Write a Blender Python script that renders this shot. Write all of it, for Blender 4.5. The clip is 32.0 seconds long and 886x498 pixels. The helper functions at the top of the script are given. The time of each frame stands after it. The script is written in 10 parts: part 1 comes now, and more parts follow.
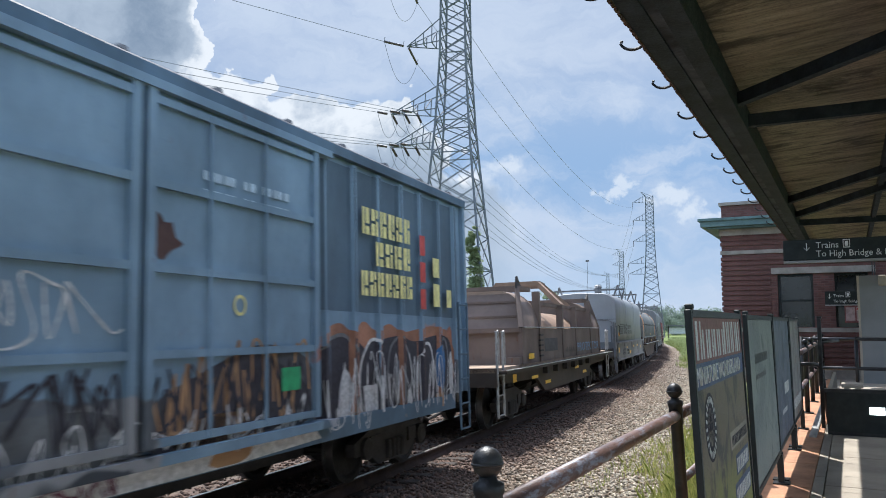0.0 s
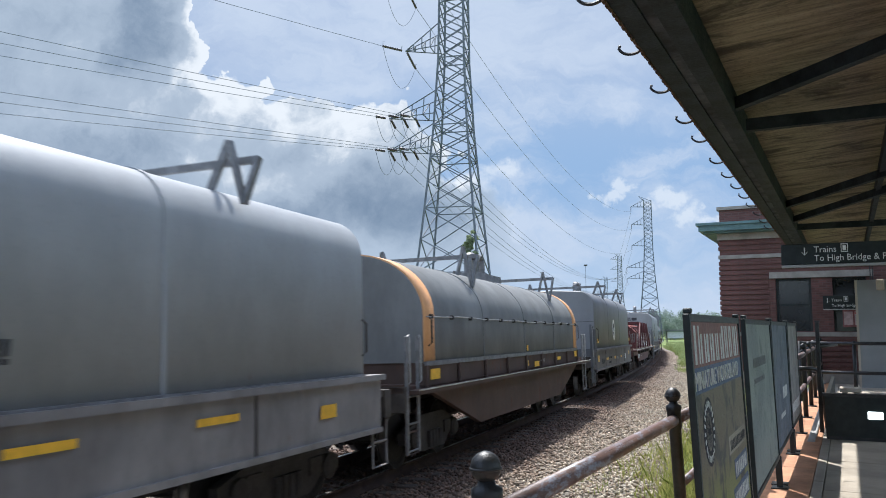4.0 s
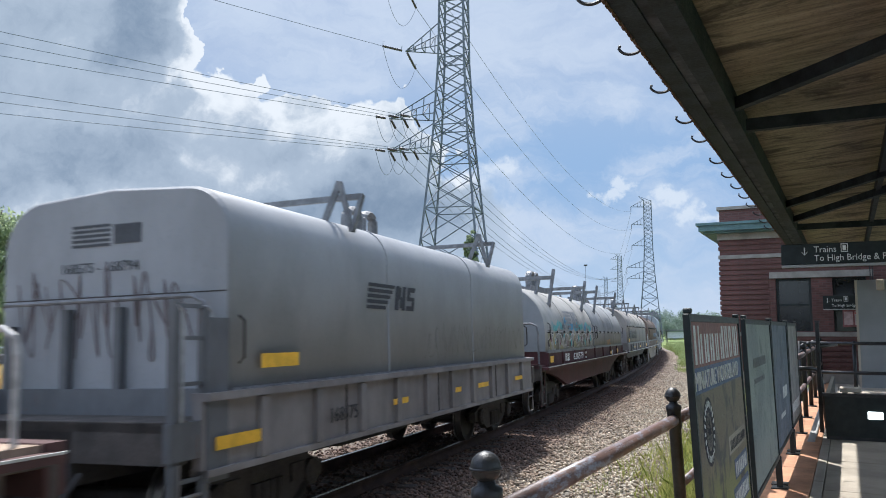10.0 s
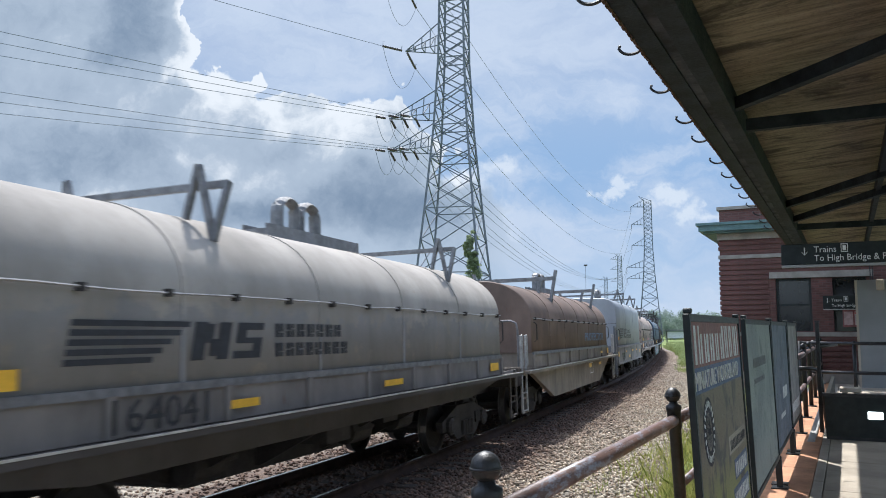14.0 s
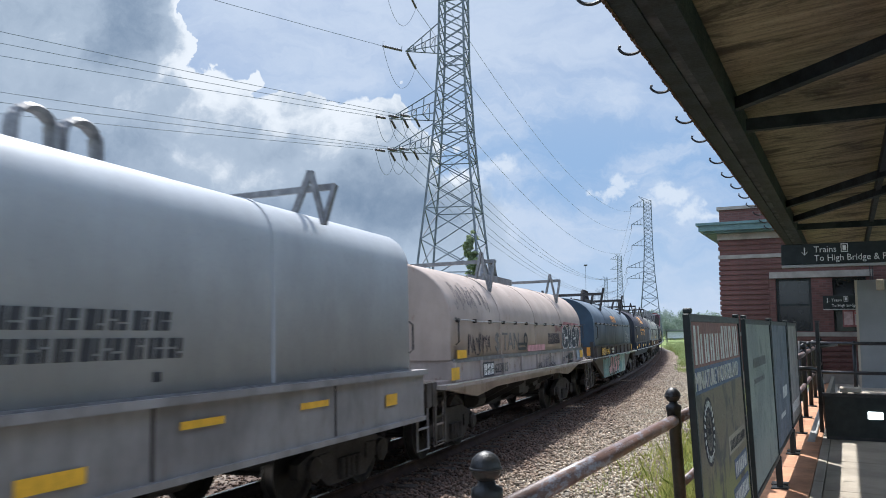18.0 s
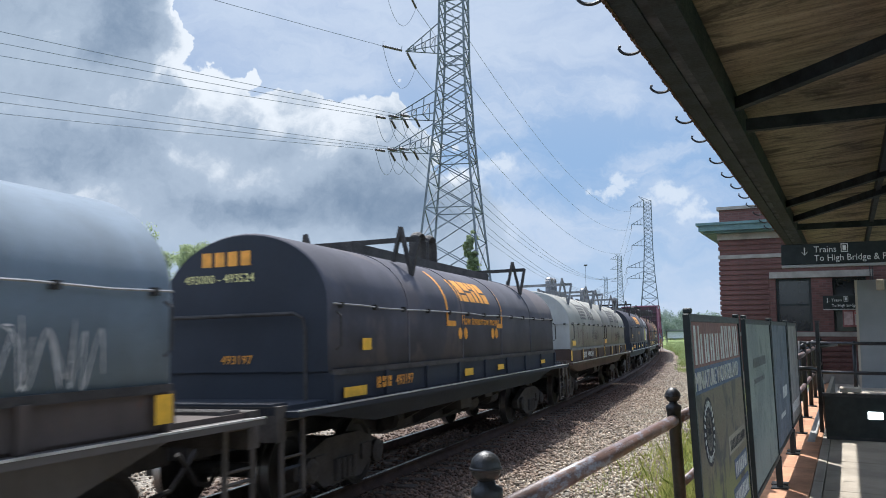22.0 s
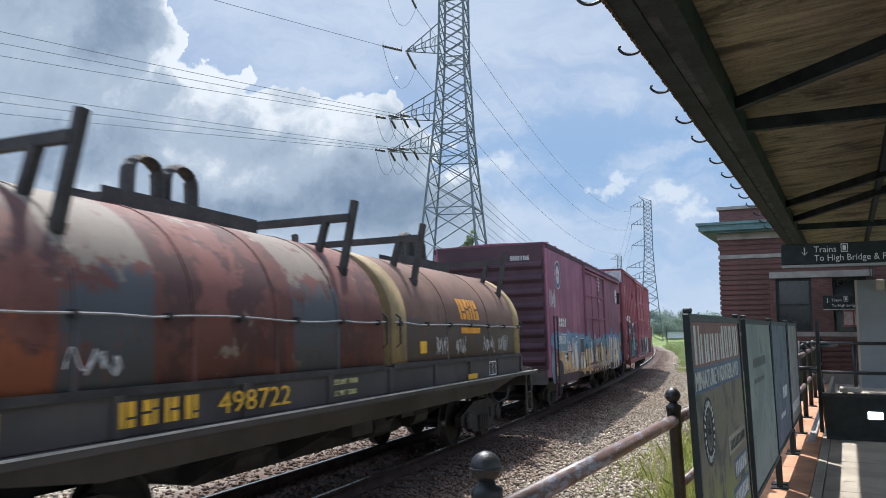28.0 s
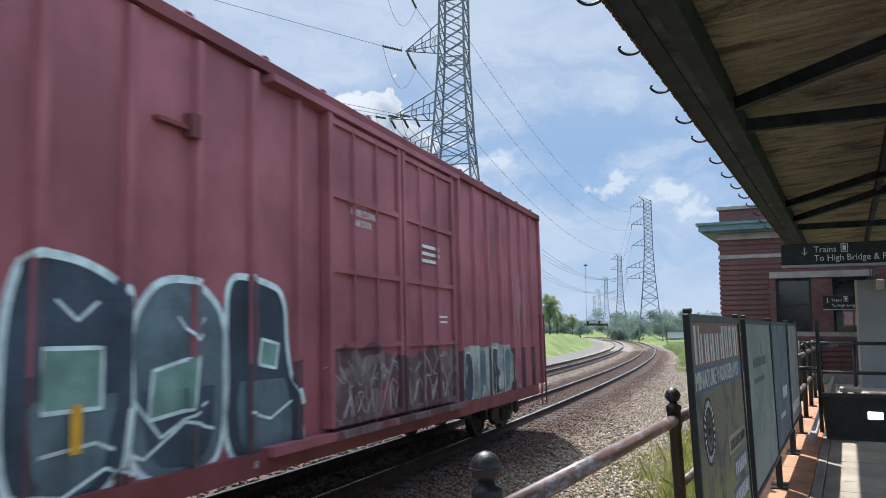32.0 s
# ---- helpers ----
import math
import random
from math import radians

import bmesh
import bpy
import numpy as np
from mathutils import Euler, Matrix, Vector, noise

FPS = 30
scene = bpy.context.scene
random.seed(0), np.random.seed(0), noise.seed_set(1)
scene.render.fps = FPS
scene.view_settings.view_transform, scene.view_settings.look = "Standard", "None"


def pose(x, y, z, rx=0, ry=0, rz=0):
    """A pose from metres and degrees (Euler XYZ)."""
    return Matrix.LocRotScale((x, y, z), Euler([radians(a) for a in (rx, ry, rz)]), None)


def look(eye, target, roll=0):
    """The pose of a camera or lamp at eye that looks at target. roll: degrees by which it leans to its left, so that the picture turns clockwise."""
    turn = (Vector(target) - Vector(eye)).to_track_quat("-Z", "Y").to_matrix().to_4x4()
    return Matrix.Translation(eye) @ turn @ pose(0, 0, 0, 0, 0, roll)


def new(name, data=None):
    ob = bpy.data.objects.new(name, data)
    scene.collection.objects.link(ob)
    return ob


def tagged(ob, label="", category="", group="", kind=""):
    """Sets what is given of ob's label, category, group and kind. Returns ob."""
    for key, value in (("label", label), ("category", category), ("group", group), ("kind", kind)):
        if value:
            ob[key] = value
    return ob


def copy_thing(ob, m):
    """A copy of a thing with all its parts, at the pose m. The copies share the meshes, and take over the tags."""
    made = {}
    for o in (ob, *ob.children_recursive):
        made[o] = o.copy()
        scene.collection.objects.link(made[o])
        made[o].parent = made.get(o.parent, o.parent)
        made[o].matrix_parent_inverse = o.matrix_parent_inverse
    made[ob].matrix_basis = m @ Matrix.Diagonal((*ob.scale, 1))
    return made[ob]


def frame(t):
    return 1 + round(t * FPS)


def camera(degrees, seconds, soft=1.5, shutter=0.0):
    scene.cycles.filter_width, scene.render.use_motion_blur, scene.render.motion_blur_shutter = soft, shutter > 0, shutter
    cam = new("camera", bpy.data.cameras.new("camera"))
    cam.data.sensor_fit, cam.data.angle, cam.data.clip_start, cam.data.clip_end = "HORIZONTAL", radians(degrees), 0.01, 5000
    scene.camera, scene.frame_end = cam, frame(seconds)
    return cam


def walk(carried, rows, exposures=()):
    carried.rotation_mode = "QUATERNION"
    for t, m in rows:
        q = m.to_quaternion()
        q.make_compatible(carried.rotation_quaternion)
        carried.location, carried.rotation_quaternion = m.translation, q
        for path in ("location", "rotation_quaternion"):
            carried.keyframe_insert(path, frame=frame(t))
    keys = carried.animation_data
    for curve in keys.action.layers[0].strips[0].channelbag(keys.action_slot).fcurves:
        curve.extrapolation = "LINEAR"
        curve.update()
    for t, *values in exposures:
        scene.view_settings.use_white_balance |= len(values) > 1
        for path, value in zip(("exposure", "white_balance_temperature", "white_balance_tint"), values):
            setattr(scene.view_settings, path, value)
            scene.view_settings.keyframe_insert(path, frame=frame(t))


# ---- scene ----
TILT = 90 + math.degrees(math.atan(140 / 1380))
EYE = (0.0, 0.0, 2.1785)
PX = math.degrees(1 / 1380)
cam = camera(2 * math.degrees(math.atan(784 / 1380)), 32.0, soft=0.95, shutter=0.25)


def held(dx, dy):
    return pose(*EYE, TILT + dy * PX, 0, dx * PX)


# a small shake while the camera is set down on its rest, then it stays put
walk(cam, [(0.0, held(3, -7.6)), (0.3, held(7.2, -11.2)), (0.5, held(5.4, -9.2)), (0.75, held(4.2, -6.4)), (1.0, held(3, -3.6)), (1.5, held(1.6, -0.8)),
           (2.0, held(0, 0)), (32.0, held(0, 0))])

# ---- light ----
SUN = Vector((-0.5, 2.85, 5.15)).normalized()
world = bpy.data.worlds.new("world")
scene.world = world
world.use_nodes = True
wn = world.node_tree.nodes
sky = wn.new("ShaderNodeTexSky")
sky.sky_type, sky.sun_disc = "NISHITA", False
sky.sun_elevation = math.asin(SUN.z)
sky.sun_rotation = math.atan2(SUN.x, SUN.y)
sky.air_density, sky.dust_density, sky.ozone_density = 1.0, 2.5, 1.0
wl = world.node_tree.links
heap_noise = wn.new("ShaderNodeTexNoise")
heap_noise.inputs["Scale"].default_value, heap_noise.inputs["Detail"].default_value = 2.2, 6
share = wn.new("ShaderNodeMapRange")
for i, q in enumerate((0.36, 0.60, 0.15, 0.85)):
    share.inputs[i + 1].default_value = q
clouded = wn.new("ShaderNodeMix")
clouded.data_type = "RGBA"
clouded.inputs[7].default_value = (3.0, 3.5, 4.25, 1)
wl.new(wn.new("ShaderNodeTexCoord").outputs["Generated"], heap_noise.inputs["Vector"])
wl.new(heap_noise.outputs["Fac"], share.inputs[0])
wl.new(share.outputs[0], clouded.inputs[0])
wl.new(sky.outputs[0], clouded.inputs[6])
wl.new(clouded.outputs[2], wn["Background"].inputs[0])
wn["Background"].inputs[1].default_value = 0.15
sun = new("sun", bpy.data.lights.new("sun", "SUN"))
sun.data.energy, sun.data.angle, sun.data.color = 2.95, radians(0.6), (1.0, 0.95, 0.87)
sun.matrix_world = look(SUN * 100, (0, 0, 0))
scene.view_settings.exposure = 1.3
scene.view_settings.use_white_balance = True
scene.view_settings.white_balance_temperature = 6080

# ---- plan: the track's line, the platform's line ----
GRADE, CANT, GAUGE = 0.0065, 0.030, 1.435


def lay_line():
    step, s0 = 0.5, -260
    ss = np.arange(s0, 460, step)
    u = np.clip(ss, -60, 260) / 100
    k = 0.0015 - 0.0008 * u + 0.0002 * u * u
    th = -np.cumsum(k * step)
    i0 = int(-s0 / step)
    th += 0.3667 - th[i0]
    x, y = np.cumsum(np.sin(th) * step), np.cumsum(np.cos(th) * step)
    return ss, x - x[i0] - 1.7094, y - y[i0] + 12.0, th


SS, LX, LY, LT = lay_line()


def rail_z(s):
    return -GRADE * np.clip(s, -80, 240)


def on_track(s, off=0.0, z=0.0):
    """World place of a point beside the track: metres along, to the right, above the rail top."""
    t = np.interp(s, SS, LT)
    return Vector((float(np.interp(s, SS, LX) + math.cos(t) * off), float(np.interp(s, SS, LY) - math.sin(t) * off), float(rail_z(s) + z)))


PA = math.atan(713 / 1380)


def plat(a, r, z):
    """World place on the platform: metres along from the camera, to the right, above its paving."""
    return Vector((a * math.sin(PA) + r * math.cos(PA), a * math.cos(PA) - r * math.sin(PA), PZ + z))


PZ = 2.1785 - 1.65


def plat_pose(a, r, z=0.0, turn=0.0):
    return Matrix.Translation(plat(a, r, z)) @ Matrix.Rotation(-PA + radians(turn), 4, "Z")


# ---- mesh helpers ----
def finish(name, bm, material, smooth=False):
    me = bpy.data.meshes.new(name)
    bmesh.ops.recalc_face_normals(bm, faces=bm.faces)
    bm.to_mesh(me)
    bm.free()
    for m in (material if isinstance(material, (list, tuple)) else [material]):
        me.materials.append(m)
    if smooth:
        me.polygons.foreach_set("use_smooth", [True] * len(me.polygons))
    return me


def part(name, bm, material, parent, label="", smooth=False, m=None):
    """One mesh object under a thing or a part."""
    me = bm if isinstance(bm, bpy.types.Mesh) else finish(name, bm, material, smooth)
    ob = new(name, me)
    ob.parent = parent
    if m is not None:
        ob.matrix_basis = m
    return tagged(ob, label)


def thing(name, label, category, m=None, bm=None, material=None, group="", kind="", smooth=False):
    """A top-level thing: an Empty, or a mesh where bm is given."""
    ob = new(name, finish(name, bm, material, smooth) if bm is not None else None)
    if m is not None:
        ob.matrix_basis = m
    return tagged(ob, label, category, group, kind)


def box(bm, x0, x1, y0, y1, z0, z1, mat=0, bevel=0.0):
    v = [bm.verts.new((x, y, z)) for x in (x0, x1) for y in (y0, y1) for z in (z0, z1)]
    fs = [bm.faces.new([v[i] for i in q]) for q in ((0, 1, 3, 2), (4, 6, 7, 5), (0, 4, 5, 1), (2, 3, 7, 6), (0, 2, 6, 4), (1, 5, 7, 3))]
    for q in fs:
        q.material_index = mat
    if bevel:
        es = {e for q in fs for e in q.edges}
        bmesh.ops.bevel(bm, geom=list(es), offset=bevel, segments=1, affect="EDGES")
    return bm


def boxes(*rows, bevel=0.0):
    bm = bmesh.new()
    for r in rows:
        box(bm, *r, bevel=bevel)
    return bm


def prism(bm, profile, y0, y1, axis="y", mat=0):
    """A polygon pushed from y0 to y1. profile: (x, z) for axis y, (y, z) for axis x, (x, y) for axis z."""
    def at(p, d):
        return {"y": (p[0], d, p[1]), "x": (d, p[0], p[1]), "z": (p[0], p[1], d)}[axis]
    a, b = [bm.verts.new(at(p, y0)) for p in profile], [bm.verts.new(at(p, y1)) for p in profile]
    n = len(profile)
    fs = [bm.faces.new(a), bm.faces.new(b[::-1])] + [bm.faces.new((a[i], b[i], b[(i + 1) % n], a[(i + 1) % n])) for i in range(n)]
    for q in fs:
        q.material_index = mat
    return bm


def tube(bm, pts, r, n=8, cap=True):
    """A round bar along pts; r: one radius or one a point."""
    pts = [Vector(p) for p in pts]
    rings = []
    for i, p in enumerate(pts):
        d = (pts[min(i + 1, len(pts) - 1)] - pts[max(i - 1, 0)]).normalized()
        side = d.cross(Vector((0, 0, 1)) if abs(d.z) < 0.9 else Vector((1, 0, 0))).normalized()
        up = side.cross(d)
        rr = r[i] if isinstance(r, (list, tuple)) else r
        rings.append([bm.verts.new(p + rr * (math.cos(2 * math.pi * k / n) * side + math.sin(2 * math.pi * k / n) * up)) for k in range(n)])
    for a, b in zip(rings, rings[1:]):
        for k in range(n):
            bm.faces.new((a[k], a[(k + 1) % n], b[(k + 1) % n], b[k]))
    if cap:
        bm.faces.new(rings[0][::-1])
        bm.faces.new(rings[-1])
    return bm


def tubes(paths, r, n=6):
    bm = bmesh.new()
    for p in paths:
        tube(bm, p, r, n)
    return bm


def bar(bm, a, b, w, h):
    """A square bar from a to b."""
    a, b = Vector(a), Vector(b)
    d = (b - a).normalized()
    s = d.cross(Vector((0, 0, 1)) if abs(d.z) < 0.95 else Vector((0, 1, 0))).normalized()
    u = s.cross(d)
    q = [[bm.verts.new(p + s * i * w / 2 + u * j * h / 2) for i, j in ((-1, -1), (1, -1), (1, 1), (-1, 1))] for p in (a, b)]
    for k in range(4):
        bm.faces.new((q[0][k], q[0][(k + 1) % 4], q[1][(k + 1) % 4], q[1][k]))
    bm.faces.new(q[0][::-1])
    bm.faces.new(q[1])
    return bm


def bars(*rows, w=0.06, h=None):
    bm = bmesh.new()
    for a, b in rows:
        bar(bm, a, b, w, h or w)
    return bm


def lathe(bm, profile, n=12, centre=(0, 0, 0), axis="z"):
    """A turned solid: profile of (radius, height)."""
    rings = []
    for r, z in profile:
        ring = []
        for k in range(n):
            c, s = r * math.cos(2 * math.pi * k / n), r * math.sin(2 * math.pi * k / n)
            p = (c, s, z) if axis == "z" else (z, c, s)
            ring.append(bm.verts.new(Vector(p) + Vector(centre)))
        rings.append(ring)
    for a, b in zip(rings, rings[1:]):
        for k in range(n):
            bm.faces.new((a[k], a[(k + 1) % n], b[(k + 1) % n], b[k]))
    bm.faces.new(rings[0][::-1])
    bm.faces.new(rings[-1])
    return bm


def soup(name, verts, faces, material):
    """A mesh from arrays: verts n x 3, faces m x k."""
    me = bpy.data.meshes.new(name)
    verts, faces = np.asarray(verts, np.float32), np.asarray(faces, np.int32)
    k = faces.shape[1]
    me.vertices.add(len(verts))
    me.vertices.foreach_set("co", verts.ravel())
    me.loops.add(faces.size)
    me.loops.foreach_set("vertex_index", faces.ravel())
    me.polygons.add(len(faces))
    me.polygons.foreach_set("loop_start", np.arange(len(faces), dtype=np.int32) * k)
    me.update(calc_edges=True)
    me.materials.append(material)
    return me


def sweep(profile, s0, s1, step, closed=False):
    """A profile of (offset, height) carried along the track's line."""
    n = max(2, int((s1 - s0) / step) + 1)
    m = len(profile)
    verts = [on_track(s, o, z) for s in np.linspace(s0, s1, n) for o, z in profile]
    faces = [(i * m + j, i * m + (j + 1) % m, (i + 1) * m + (j + 1) % m, (i + 1) * m + j) for i in range(n - 1) for j in range(m if closed else m - 1)]
    return verts, faces


# ---- materials ----
def shader(name):
    mt = bpy.data.materials.new(name)
    mt.use_nodes = True
    return mt, mt.node_tree, mt.node_tree.nodes["Principled BSDF"]


class Net:
    """Short names for nodes."""

    def __init__(self, tree):
        self.t, self.n, self.l = tree, tree.nodes, tree.links

    def set(self, socket, value):
        if hasattr(value, "is_output"):
            self.l.new(value, socket)
        else:
            socket.default_value = value

    def coords(self, out="Object"):
        return self.n.new("ShaderNodeTexCoord").outputs[out]

    def mapped(self, vec, scale=(1, 1, 1), loc=(0, 0, 0)):
        m = self.n.new("ShaderNodeMapping")
        self.l.new(vec, m.inputs["Vector"])
        m.inputs["Scale"].default_value, m.inputs["Location"].default_value = scale, loc
        return m.outputs[0]

    def noise(self, vec, scale, detail=4, rough=0.6, distort=0.0, out="Fac"):
        m = self.n.new("ShaderNodeTexNoise")
        self.l.new(vec, m.inputs["Vector"])
        for k, v in (("Scale", scale), ("Detail", detail), ("Roughness", rough), ("Distortion", distort)):
            m.inputs[k].default_value = v
        return m.outputs[out]

    def cells(self, vec, scale, feature="F1", out="Distance", rand=1.0):
        m = self.n.new("ShaderNodeTexVoronoi")
        m.feature = feature
        self.l.new(vec, m.inputs["Vector"])
        m.inputs["Scale"].default_value = scale
        m.inputs["Randomness"].default_value = rand
        return m.outputs[out]

    def math(self, op, a, b=0.0, c=0.0, clamp=False):
        m = self.n.new("ShaderNodeMath")
        m.operation, m.use_clamp = op, clamp
        for i, v in enumerate((a, b, c)):
            self.set(m.inputs[i], v)
        return m.outputs[0]

    def vmath(self, op, a, b=(0, 0, 0)):
        m = self.n.new("ShaderNodeVectorMath")
        m.operation = op
        self.set(m.inputs[0], a)
        self.set(m.inputs[1], b)
        return m.outputs["Value" if op in ("LENGTH", "DISTANCE", "DOT_PRODUCT") else "Vector"]

    def split(self, vec):
        m = self.n.new("ShaderNodeSeparateXYZ")
        self.l.new(vec, m.inputs[0])
        return m.outputs

    def step(self, v, lo, hi, out_lo=0.0, out_hi=1.0):
        m = self.n.new("ShaderNodeMapRange")
        m.interpolation_type = "SMOOTHSTEP"
        for i, q in enumerate((v, lo, hi, out_lo, out_hi)):
            self.set(m.inputs[i], q)
        return m.outputs[0]

    def mix(self, fac, a, b, kind="MIX"):
        m = self.n.new("ShaderNodeMix")
        m.data_type, m.blend_type = "RGBA", kind
        self.set(m.inputs[0], fac)
        for i, v in ((6, a), (7, b)):
            self.set(m.inputs[i], (*v, 1) if isinstance(v, tuple) and len(v) == 3 else v)
        return m.outputs[2]

    def bump(self, height, strength=0.3, distance=0.02):
        m = self.n.new("ShaderNodeBump")
        m.inputs["Strength"].default_value, m.inputs["Distance"].default_value = strength, distance
        self.l.new(height, m.inputs["Height"])
        return m.outputs[0]

    def per_object(self):
        return self.n.new("ShaderNodeObjectInfo").outputs["Random"]

    def per_island(self):
        return self.n.new("ShaderNodeNewGeometry").outputs["Random Per Island"]


def tint(c, k):
    return tuple(min(1.0, v * k) for v in c)


def surface(name, col, rough=0.6, metal=0.0, vary=0.25, scale=6.0, bump=0.15, fine=40.0, dist=0.01, random=0.0):
    """A plain worn surface: two scales of noise in colour, roughness and relief."""
    mt, tree, p = shader(name)
    g = Net(tree)
    co = g.coords()
    big, small = g.noise(co, scale, 3), g.noise(co, fine, 5, 0.7)
    c = g.mix(g.step(big, 0.3, 0.7), tint(col, 1 - vary), tint(col, 1 + vary * 0.7))
    c = g.mix(g.math("MULTIPLY", g.step(small, 0.45, 0.75), vary), c, tint(col, 0.45))
    if random:
        c = g.mix(g.math("MULTIPLY", g.per_object(), random), c, tint(col, 0.35))
    g.set(p.inputs["Base Color"], c)
    g.set(p.inputs["Roughness"], g.step(small, 0.2, 0.8, max(0.05, rough - 0.12), min(1, rough + 0.12)))
    p.inputs["Metallic"].default_value = metal
    g.set(p.inputs["Normal"], g.bump(g.math("ADD", small, g.math("MULTIPLY", big, 0.5)), bump, dist))
    return mt


def car_paint(name, col, rust=0.25, grime=0.45, fade=0.25, rust_col=(0.16, 0.055, 0.025), gloss=0.6, zones=(), patches=(), bands=()):
    """Weathered paint on a rail car: chalky fading, streaks of rust that run down, road grime, and sprayed areas.
    zones: (y0, y1, z0, z1, fill, fill2, line, size). patches: (colour, share, size). bands: (y0, y1, z0, z1, colour)."""
    mt, tree, p = shader(name)
    g = Net(tree)
    co = g.coords()
    big = g.noise(co, 0.7, 4, 0.6)
    fine = g.noise(co, 26, 5, 0.7)
    c = g.mix(g.step(big, 0.32, 0.7), tint(col, 1 - fade), tint(col, 1 + fade))
    for i, (pc, share, size) in enumerate(patches):
        m = g.noise(g.mapped(co, (1, 1, 1), (3.7 * i + 1, 9.1 * i, 4.3 * i)), size, 5, 0.62, 0.4)
        c = g.mix(g.step(m, 1 - share - 0.02, 1 - share + 0.03), c, pc)
    for i, (y0, y1, z0, z1, bc) in enumerate(bands):
        q = g.split(co)
        rag = g.math("SUBTRACT", g.noise(g.mapped(co, (1, 1, 1), (0, 3.3 * i, 0)), 2.4, 6, 0.68), 0.5)
        dz = g.math("ADD", q[2], g.math("MULTIPLY", rag, 1.3))
        dy = g.math("ADD", q[1], g.math("MULTIPLY", rag, 0.16))
        inside = g.math("MULTIPLY", g.math("MULTIPLY", g.step(dy, y0, y0 + 0.03), g.step(dy, y1, y1 - 0.03)), g.math("MULTIPLY", g.step(dz, z0, z0 + 0.12), g.step(dz, z1, z1 - 0.12)))
        c = g.mix(g.math("MULTIPLY", inside, g.step(g.noise(co, 3.1, 6, 0.7), 0.68, 0.55)), c, bc)
    for i, (y0, y1, z0, z1, fill, fill2, line, size) in enumerate(zones):
        q = g.split(co)
        wob = g.noise(g.mapped(co, (1, 1, 1), (0, 7.3 * i, 2.1 * i)), 1.3, 3, 0.5)
        dy = g.math("ADD", q[1], g.math("MULTIPLY", g.math("SUBTRACT", wob, 0.5), 0.7))
        dz = g.math("ADD", q[2], g.math("MULTIPLY", g.math("SUBTRACT", wob, 0.5), 0.9))
        inside = g.math("MULTIPLY", g.math("MULTIPLY", g.step(dy, y0, y0 + 0.05), g.step(dy, y1, y1 - 0.05)), g.math("MULTIPLY", g.step(dz, z0, z0 + 0.05), g.step(dz, z1, z1 - 0.05)))
        warp = g.vmath("ADD", g.mapped(co, (0, 1, 0.55), (0, 3.1 * i, 0)), g.vmath("MULTIPLY", g.noise(co, 0.9, 2, 0.5, 0.0, "Color"), (0, 0.9, 0.7)))
        cell = g.cells(warp, size, "F1", "Color")
        edge = g.cells(warp, size, "DISTANCE_TO_EDGE", "Distance")
        cq = g.split(cell)
        f = g.mix(g.step(cq[0], 0.45, 0.55), fill, fill2)
        f = g.mix(g.step(cq[1], 0.72, 0.78), f, tint(col, 0.8))
        f = g.mix(g.math("MULTIPLY", g.step(g.noise(co, 2.2, 3), 0.45, 0.62), 0.5), f, tint(fill, 0.4))
        f = g.mix(g.math("MULTIPLY", g.step(edge, 0.05, 0.03), 0.85), f, line)
        c = g.mix(g.math("MULTIPLY", inside, 0.93), c, f)
    streak = g.noise(g.mapped(co, (5.0, 5.0, 0.35)), 2.2, 5, 0.75)
    spots = g.noise(co, 3.2, 6, 0.72)
    rm = g.step(g.math("ADD", g.math("MULTIPLY", streak, 0.55), g.math("MULTIPLY", spots, 0.5)), 0.66 - 0.18 * rust, 0.78 - 0.18 * rust)
    c = g.mix(g.math("MULTIPLY", rm, 0.85), c, rust_col)
    gm = g.math("MULTIPLY", g.step(g.noise(g.mapped(co, (1.5, 1.5, 0.5)), 1.1, 5, 0.7), 0.35, 0.75), grime)
    c = g.mix(gm, c, (0.045, 0.041, 0.038))
    c = g.mix(g.math("MULTIPLY", g.step(fine, 0.55, 0.75), 0.25), c, tint(col, 0.4))
    g.set(p.inputs["Base Color"], c)
    g.set(p.inputs["Roughness"], g.math("ADD", gloss, g.math("MULTIPLY", g.math("ADD", rm, fine), 0.22), 0.0, True))
    p.inputs["Specular IOR Level"].default_value = 0.22
    g.set(p.inputs["Normal"], g.bump(g.math("ADD", fine, g.math("MULTIPLY", big, 2.5)), 0.12, 0.02))
    return mt


M_DARK = surface("underframe black steel", (0.036, 0.031, 0.029), 0.8, 0.0, 0.4, 3, 0.3, 30)
M_WHEEL = surface("wheel steel", (0.02, 0.017, 0.016), 0.7, 0.2, 0.3, 5, 0.2, 30)
M_TREAD = surface("polished wheel tread", (0.3, 0.29, 0.28), 0.35, 1.0, 0.15, 9, 0.05, 60)
M_RAILTOP = surface("polished rail head", (0.52, 0.5, 0.48), 0.28, 1.0, 0.15, 4, 0.05, 40)
M_RAIL = surface("rusty rail web", (0.055, 0.033, 0.026), 0.85, 0.2, 0.35, 4, 0.4, 60)
M_TIE = surface("oily brown wooden tie", (0.062, 0.046, 0.037), 0.92, 0, 0.35, 5, 0.6, 60, 0.02, 0.4)
M_CHROME = surface("bare rod steel", (0.30, 0.295, 0.29), 0.5, 0.6, 0.2, 12, 0.1, 60)
M_DECK = surface("dusty deck boards", (0.33, 0.24, 0.17), 0.9, 0, 0.3, 3, 0.4, 50)
M_YELLOW = surface("reflective yellow", (0.75, 0.42, 0.03), 0.45, 0, 0.15, 8, 0.05, 60)
